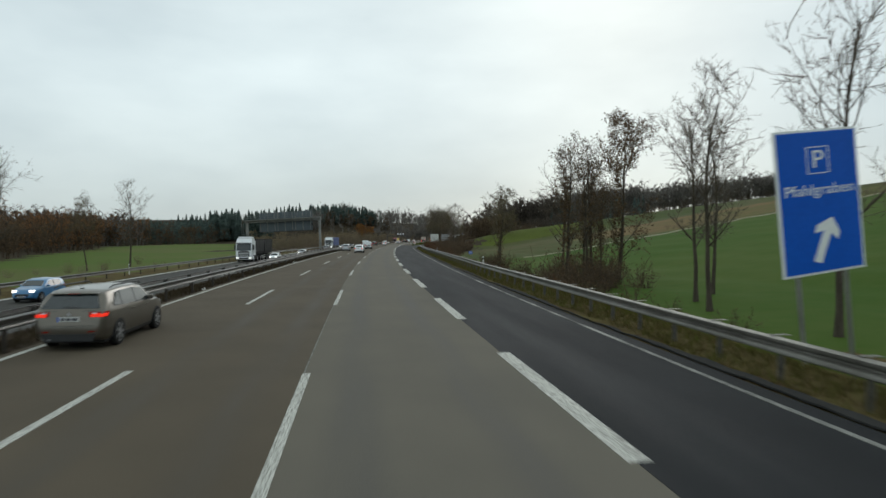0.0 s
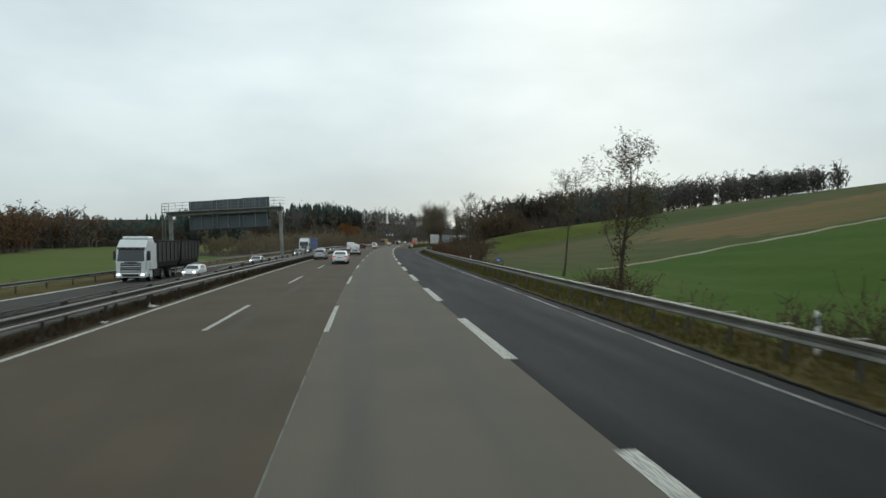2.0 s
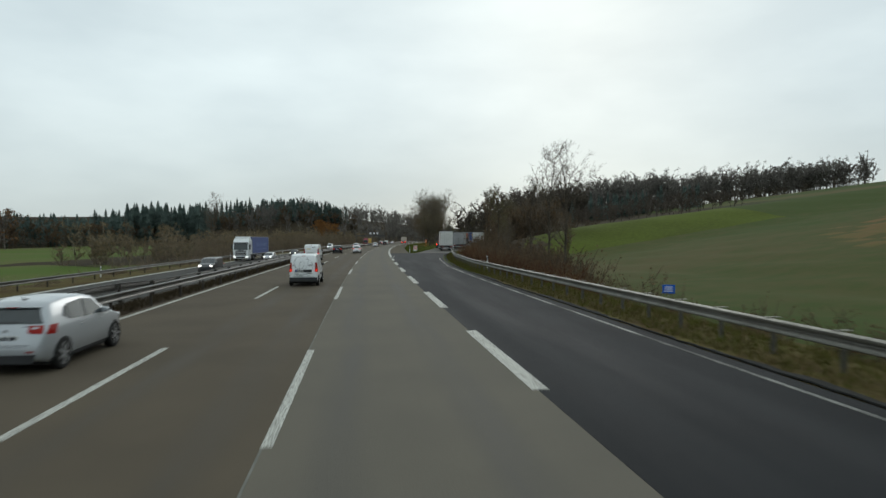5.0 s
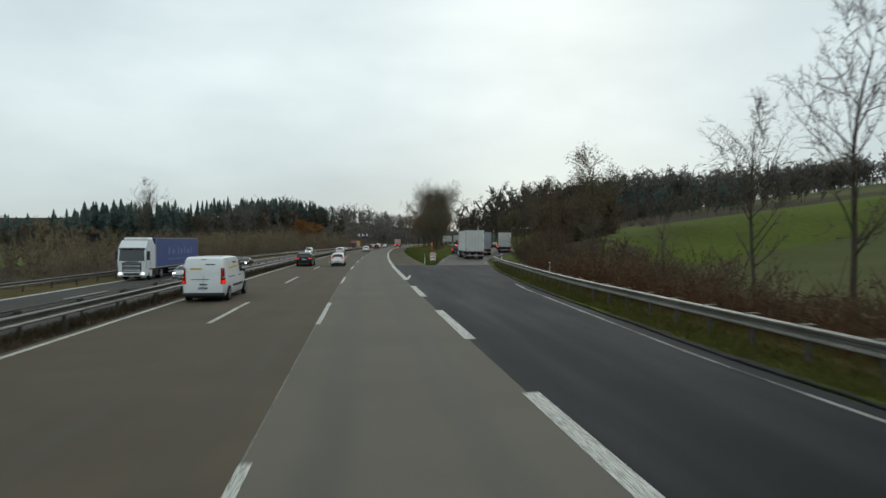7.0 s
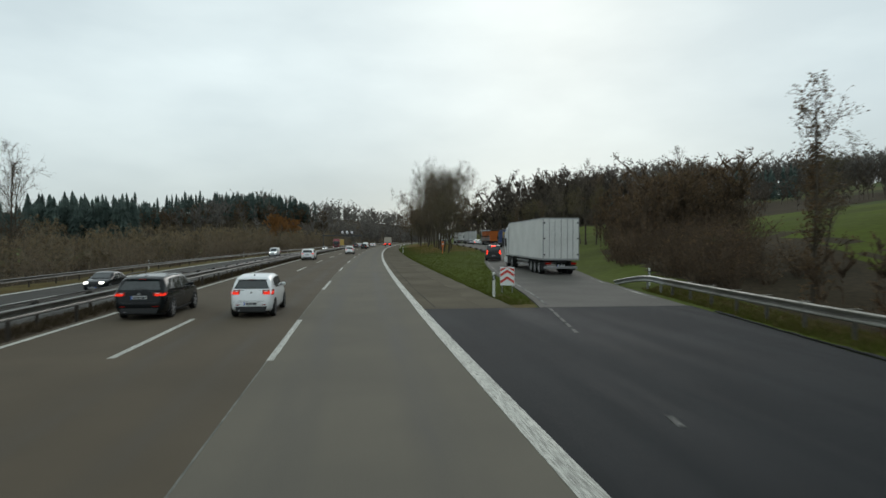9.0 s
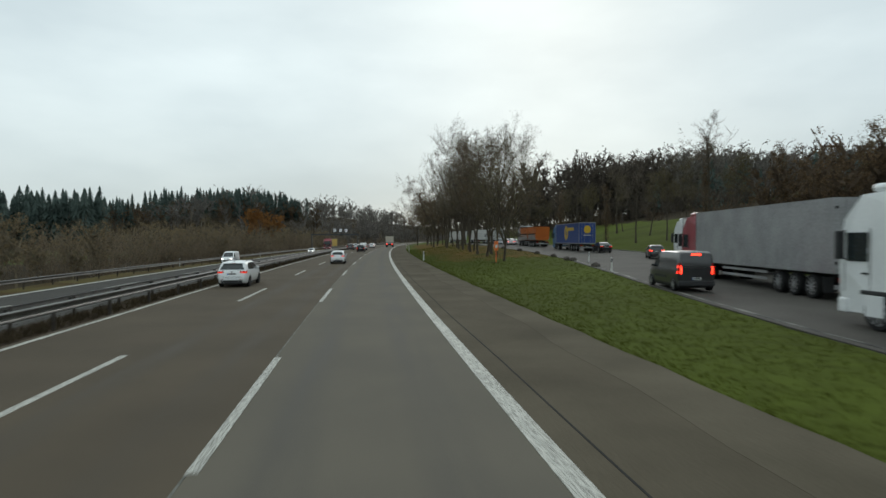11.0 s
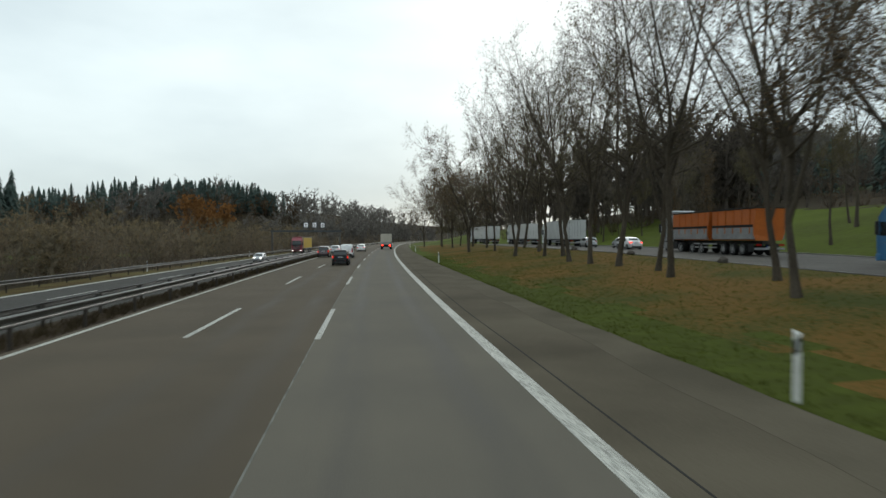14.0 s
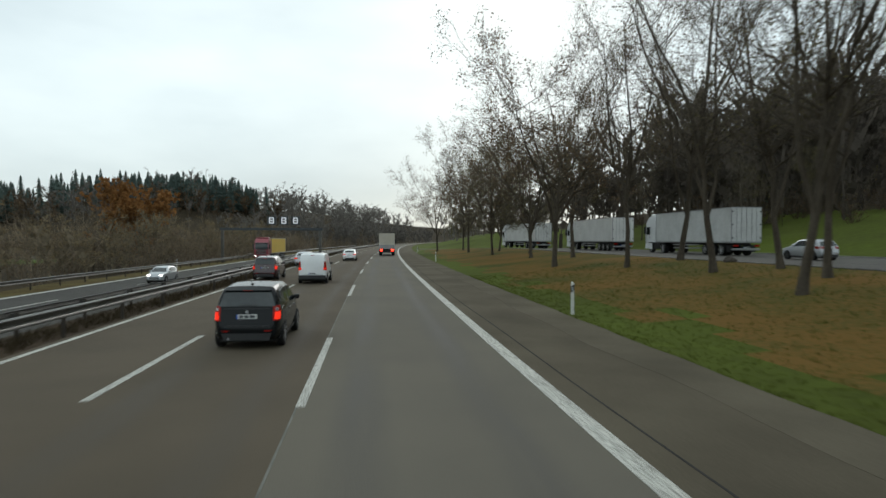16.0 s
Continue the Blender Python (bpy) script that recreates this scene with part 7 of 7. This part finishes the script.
        part("door_handle", Geo().box(*sorted((sg * 1.24, sg * 1.262)), yf - 1.08, yf - 0.86, 1.50, 1.55), "plastic", t)
        part("wheel_arch", Geo().box(*sorted((sg * 1.12, sg * 1.248)), yf - 1.98, yf - 0.80, 0.95, 1.08, 0.03), "plastic", t)
        part("step", Geo().box(*sorted((sg * 0.95, sg * 1.23)), yf - 1.6, yf - 0.95, 0.35, 0.95, 0.03), cab_mat, t)
        wheel(t, sg * 1.06, yf - 1.38, 0.50, 0.32, "alu")
        wheel(t, sg * 1.0, y0, 0.50, 0.5, "alu")
        part("side_skirt", Geo().box(*sorted((sg * 1.15, sg * 1.22)), y0 + 0.65, yf - 2.0, 0.35, 1.0, 0.02), "chassis", t)
    part("chassis", Geo().box(-0.45, 0.45, y0 - 1.0, yf - 1.0, 0.75, 1.0, 0.02), "chassis", t)
    if roof:
        part("roof_spoiler", Geo().box(-1.1, 1.1, yb + 0.1, yf - 1.0, z_cab - 0.02, z_cab + 0.22, 0.1), cab_mat, t)


def rear_lamps(t, y, z, lit, x=1.0):
    for sg in (-1, 1):
        part("tail_light", Geo().box(*sorted((sg * (x - 0.28), sg * (x + 0.12))), y - 0.03, y + 0.03, z, z + (0.26 if lit == "brake_lit" else 0.14), 0.01), lit, t, "red tail lamp")


def box_truck(label, body_mat, cab_mat, group="", length=13.6, height=4.0, lit="tail", kind="box", head="lamp_clear", z_cab=3.75):
    """Tractor and trailer: rear at y = 0."""
    t = thing("articulated_truck", label, "truck", group)
    zf = 1.15
    if kind == "tipper":
        for y0, y1 in ((0.15, length * 0.46), (length * 0.52, length)):
            g = Geo()
            sec = [(-1.05, zf), (-1.25, zf + 0.5), (-1.27, height - 0.2), (1.27, height - 0.2), (1.25, zf + 0.5), (1.05, zf)]
            n = len(sec)
            v = [(x, y + (0.35 if z > 2 else 0) * (-1 if y == y0 else 0), z) for y in (y0, y1) for x, z in sec]
            g.add(v, [tuple(range(n)), tuple(range(2 * n - 1, n - 1, -1))] + [(i, (i + 1) % n, n + (i + 1) % n, n + i) for i in range(n)])
            b = part("tipper_body", g, body_mat, t)
            for y in np.arange(y0 + 0.4, y1 - 0.2, 1.1):
                for sg in (-1, 1):
                    part("rib", Geo().box(*sorted((sg * 1.265, sg * 1.32)), y - 0.06, y + 0.06, zf + 0.55, height - 0.22), body_mat, b)
            part("top_rim", Geo().box(-1.32, 1.32, y0 - 0.35, y1, height - 0.2, height - 0.1, 0.02), "chassis", b)
            if body_mat == "orange":
                part("lower_panel", Geo().box(-1.30, 1.30, y0 + 0.05, y1 - 0.05, zf + 0.1, zf + 1.0, 0.02), "alu", b, "pale ribbed lower side")
                part("dark_band", Geo().box(-1.325, 1.325, y0 + 0.05, y1 - 0.05, zf + 1.02, zf + 1.22), "chassis", b)
    else:
        part("trailer_body", Geo().box(-1.27, 1.27, 0, length, zf, height, 0.03), body_mat, t)
        edges = Geo()
        for x in (-1.275, 1.275):
            for y in (0.03, length - 0.03):
                edges.box(x - 0.03, x + 0.03, y - 0.04, y + 0.04, zf, height)
        edges.box(-1.29, 1.29, 0, length, zf - 0.1, zf + 0.02)
        edges.box(-1.29, 1.29, -0.005, length, height - 0.06, height + 0.02)
        part("frame_edges", edges, "alu", t)
        part("door_seam", Geo().box(-0.01, 0.01, -0.02, -0.002, zf + 0.03, height - 0.07), "chassis", t)
        for x in (-0.85, -0.45, 0.45, 0.85):
            part("door_bar", Geo().tube((x, -0.025, zf), (x, -0.025, height - 0.05), 0.018, n=6), "alu", t)
        for x in (-1.2, 1.2):
            for z in (zf + 0.3, (zf + height) / 2, height - 0.35):
                part("hinge", Geo().box(x - 0.06, x + 0.06, -0.022, -0.002, z - 0.05, z + 0.05), "chassis", t)
    part("chassis", Geo().box(-0.5, 0.5, 0.2, length - 0.6, 0.85, zf - 0.02, 0.02), "chassis", t)
    part("underride_bar", Geo().box(-1.2, 1.2, 0.02, 0.14, 0.45, 0.62, 0.02), "alu", t)
    for y in (1.6, 2.9, 4.2):
        for sg in (-1, 1):
            wheel(t, sg * 1.05, y, 0.48, 0.36, "alu")
    if kind == "tipper":
        for y in (length * 0.60, length * 0.72):
            for sg in (-1, 1):
                wheel(t, sg * 1.05, y, 0.48, 0.36, "alu")
    for sg in (-1, 1):
        part("side_guard", Geo().box(*sorted((sg * 1.18, sg * 1.22)), 5.2, length - 3.6, 0.5, 0.62).box(*sorted((sg * 1.18, sg * 1.22)), 5.2, length - 3.6, 0.80, 0.92), "alu", t)
        part("mudflap", Geo().box(*sorted((sg * 0.85, sg * 1.25)), 0.72, 0.75, 0.3, 0.9), "plastic", t)
    rear_lamps(t, -0.01, 0.75, lit)
    plate(t, -0.012 if kind != "tipper" else 0.0, 0.68, -1)
    tractor(t, length - 1.5 if kind != "tipper" else length + 0.15 - 1.6, cab_mat, head=head, z_cab=z_cab)
    return t


CAR_SIZE = (0.87, 0.95, 0.93)


def place(t, s, d, z=0.0, oncoming=False, turn=0.0, size=CAR_SIZE):
    small = t.name.split(".")[0].endswith(("_car", "_van"))
    t.matrix_basis = at(s, d, z, (180 if oncoming else 0) + turn) @ Matrix.Diagonal((*(size if small else (1, 1, 1)), 1))
    return t


# own carriageway
OWN = "traffic on the carriageway"
place(estate("grey metallic estate car with lit tail lamps", "grey_paint", OWN, trim="plastic"), 8.9, -5.32)
place(sedan("white saloon car with lit tail lamps", "white_paint", OWN), 98.4, -1.9)
place(hatch("silver hatchback car with dark tail lamps", "silver_paint", OWN, lit="tail"), 112.0, -5.2)
place(van("small white panel van with thin drawn circles", 4.4, 0.91, 1.82, drawn=True, group=OWN), 132.5, -1.93, size=(0.82, 0.95, 0.92))
place(van("long white panel van with a yellow stripe", 5.3, 0.99, 1.98, big=True, group=OWN), 168.8, -5.05)
place(hatch("white hatchback car with black wheels", "white_paint", OWN, rim="plastic", lit="tail_lit"), 204.5, -1.50, size=(0.80, 0.95, 0.93))
place(estate("dark grey estate car in the overtaking lane", "black_paint", OWN), 204.36, -4.79)
place(estate("white estate car with lit tail lamps and black wheels", "white_paint", OWN, rim="plastic"), 259.4, -5.1)
place(hatch("white hatchback car with silver wheels and lit tail lamps", "white_paint", OWN), 289.3, -1.56)
place(sedan("white saloon car driving in the middle lane", "white_paint", OWN), 404.0, -2.2)
place(sedan("silver saloon car with lit tail lamps", "silver_paint", OWN), 389.0, -5.6)
place(tall_hatch("dark red compact car in the overtaking lane", "dark_red", OWN), 370.3, -5.5)
place(van("small white delivery van in the middle lane", 4.4, 0.91, 1.82, group=OWN), 367.0, -2.3)
place(tall_hatch("black compact car with lit tail lamps", "black_paint", OWN), 346.4, -1.68)


def lead_truck():
    t = thing("flatbed_truck", "beige covered truck with lit red tail lamps", "truck", OWN)
    part("body", Geo().box(-1.2, 1.2, 0.0, 6.2, 1.25, 3.45, 0.08), "box_beige", t)
    for y in (0.02, 2.0, 4.0, 6.1):
        part("hoop", Geo().box(-1.22, 1.22, y - 0.04, y + 0.04, 1.25, 3.48, 0.01), "box_beige", t)
    part("tail_board", Geo().box(-1.22, 1.22, -0.05, -0.002, 1.05, 1.7, 0.02), "alu", t)
    part("chassis", Geo().box(-0.6, 0.6, 0.1, 8.0, 0.7, 1.2, 0.02), "chassis", t)
    part("underride_bar", Geo().box(-1.15, 1.15, -0.05, 0.1, 0.5, 0.95, 0.03), "chassis", t)
    rear_lamps(t, -0.06, 0.74, "brake_lit", 0.92)
    for y in (1.6, 2.9):
        for sg in (-1, 1):
            wheel(t, sg * 1.02, y, 0.48, 0.4, "alu")
    tractor(t, 4.9, "box_white", roof=False, head="lamp_clear", z_cab=3.0)
    return t


place(lead_truck(), 427.5, 2.1)

# oncoming carriageway, a little lower
ONC = "oncoming traffic"
place(hatch("blue hatchback car with lit headlamps", "blue_paint", ONC, lit="tail", head="head_lit"), 36.2, -18.6, float(onc_z(36.2)), True)
place(box_truck("white truck with a dark two-part tipper", "tipper_dark", "white_paint", ONC, 13.0, 3.7, kind="tipper", head="head_lit"), 108.0, -19.4, float(onc_z(108.0)), True)
place(hatch("white hatchback car with lit headlamps", "white_paint", ONC, lit="tail", head="head_lit"), 99.5, -15.6, float(onc_z(99.5)), True)
place(sedan("silver saloon car with lit headlamps", "silver_paint", ONC, lit="tail", head="head_lit"), 129.0, -15.6, float(onc_z(129.0)), True)
place(van("dark grey people carrier with lit headlamps", 4.9, 0.95, 1.72, group=ONC, oncoming=True, paint="grey_dark"), 171.5, -15.9, float(onc_z(171.5)), True)
_bt = place(box_truck("white truck with a blue curtain trailer and pale print", "tarp_blue", "white_paint", ONC, 13.6, 3.95, head="head_lit"), 218.0, -20.0, float(onc_z(218.0)), True)
_pb = Geo()
for sg in (-1, 1):
    for y, w, z0, z1 in ((2.2, 0.5, 2.3, 3.0), (3.2, 0.9, 2.3, 2.8), (4.6, 0.4, 2.3, 3.0), (5.6, 0.7, 2.3, 2.8), (6.8, 0.4, 2.3, 3.0), (8.2, 0.8, 2.3, 2.8), (9.6, 0.5, 2.3, 3.0), (2.2, 8.2, 1.75, 1.85)):
        _pb.box(*sorted((sg * 1.272, sg * 1.280)), y, y + w, z0, z1)
part("print_bars", _pb, "print_pale", _bt, "pale blue print bars")
place(estate("silver estate car with lit headlamps", "silver_paint", ONC, lit="tail", head="head_lit"), 206.0, -15.8, float(onc_z(206.0)), True)
place(sedan("dark saloon car with lit headlamps", "black_paint", ONC, lit="tail", head="head_lit"), 232.0, -15.8, float(onc_z(232.0)), True)
place(van("white delivery van with lit headlamps", 5.0, 0.98, 1.95, big=False, group=ONC, oncoming=True), 322.0, -19.5, float(onc_z(322.0)), True)
place(hatch("silver hatchback car in the oncoming lane", "silver_paint", ONC, lit="tail", head="head_lit"), 387.0, -16.5, float(onc_z(387.0)), True)
place(box_truck("red truck with a yellow trailer and lit headlamps", "yellow", "red_paint", ONC, 13.6, 3.8, head="head_lit"), 458.0, -20.0, float(onc_z(458.0)), True)

# lay-by
PRK = "vehicles parked in the lay-by"


def park(t, s, d, turn=None):
    if turn is None:
        turn = -math.degrees(math.atan2(float(island_edge(s + 6) - island_edge(s - 6)), 12)) * 0.9
    return place(t, s, d, float(park_z(s + 3)) + 0.005, turn=turn)


park(box_truck("white box trailer truck parked on the slip road", "box_white", "white_paint", PRK, 13.6, 4.05), 226.6, 15.9, -3)
park(box_truck("grey curtain truck standing in the lay-by", "alu", "red_paint", PRK, 13.6, 3.9), 247.5, 20.5, -9)
park(van("dark van with bright brake lamps entering the lay-by", 4.9, 0.95, 1.9, group=PRK, paint="grey_dark", lit="brake_lit"), 252.0, 16.2, -9)
park(box_truck("white truck with a pale trailer waiting in line", "box_white", "white_paint", PRK, 13.6, 3.95, head="lamp_clear"), 261.8, 26.9, -10)
park(hatch("dark grey hatchback car with lit brake lamps", "grey_dark", PRK, lit="brake_lit"), 284.0, 29.7, -18)
park(sedan("black saloon car with lit tail lamps", "black_paint", PRK), 301.6, 31.2, -4)
_bl = park(box_truck("blue truck with a blue trailer and yellow emblems", "tarp_blue", "blue_paint", PRK, 13.6, 4.0), 307.0, 30.5, -2)
_bl.matrix_basis = _bl.matrix_basis @ Matrix.Diagonal((0.88, 0.92, 0.97, 1))


def disc_geo(c, r, axis, sg, n=26, rz=None):
    o, i = [], []
    for k in range(n):
        a = 2 * math.pi * k / n
        u, v = r * math.cos(a), (rz or r) * math.sin(a)
        if axis == "x":
            o.append((c[0] + sg * 0.008, c[1] + u, c[2] + v)), i.append((c[0], c[1] + u, c[2] + v))
        else:
            o.append((c[0] + u, c[1] + sg * 0.008, c[2] + v)), i.append((c[0] + u, c[1], c[2] + v))
    return Geo().add(o + i, [tuple(range(n)), tuple(range(2 * n - 1, n - 1, -1))] + [(k, (k + 1) % n, n + (k + 1) % n, n + k) for k in range(n)])


part("emblem", disc_geo((-1.274, 7.2, 2.62), 1.05, "x", -1), "yellow", _bl, "large yellow disc emblem")
part("emblem_bar", Geo().box(-1.284, -1.274, 2.9, 6.2, 2.95, 3.4), "yellow", _bl, "yellow bar beside the disc")
part("emblem_mark", Geo().box(-1.292, -1.284, 6.75, 7.0, 2.1, 3.0).box(-1.292, -1.284, 7.3, 7.55, 2.3, 3.2), "tarp_blue", _bl)
part("emblem", disc_geo((0, -0.045, 3.05), 0.55, "y", -1), "yellow", _bl, "yellow disc emblem")
part("print_bar", Geo().box(-0.6, 0.6, -0.05, -0.042, 2.2, 2.3), "tarp_white", _bl)
park(box_truck("grey truck with an orange two-part tipper", "orange", "silver_paint", PRK, 12.6, 3.75, kind="tipper"), 333.2, 31.0, 0)
park(sedan("white saloon car with lit brake lamps", "white_paint", PRK, lit="brake_lit"), 353.6, 29.4, 0)
park(estate("silver estate car in the lay-by", "silver_paint", PRK, lit="tail"), 359.6, 31.2, 0)
park(hatch("silver hatchback car with black wheels in the lay-by", "silver_paint", PRK, rim="plastic", lit="tail"), 367.6, 29.4, 0)
park(box_truck("white curtain truck parked in the lay-by", "tarp_white", "white_paint", PRK, 13.6, 3.95), 379.0, 31.0, 0)
park(box_truck("pale truck parked farther along the lay-by", "box_white", "white_paint", PRK, 13.6, 3.9), 401.0, 29.5, 2)
park(box_truck("white truck at the end of the lay-by", "box_white", "white_paint", PRK, 13.6, 3.9), 424.0, 26.0, 8)
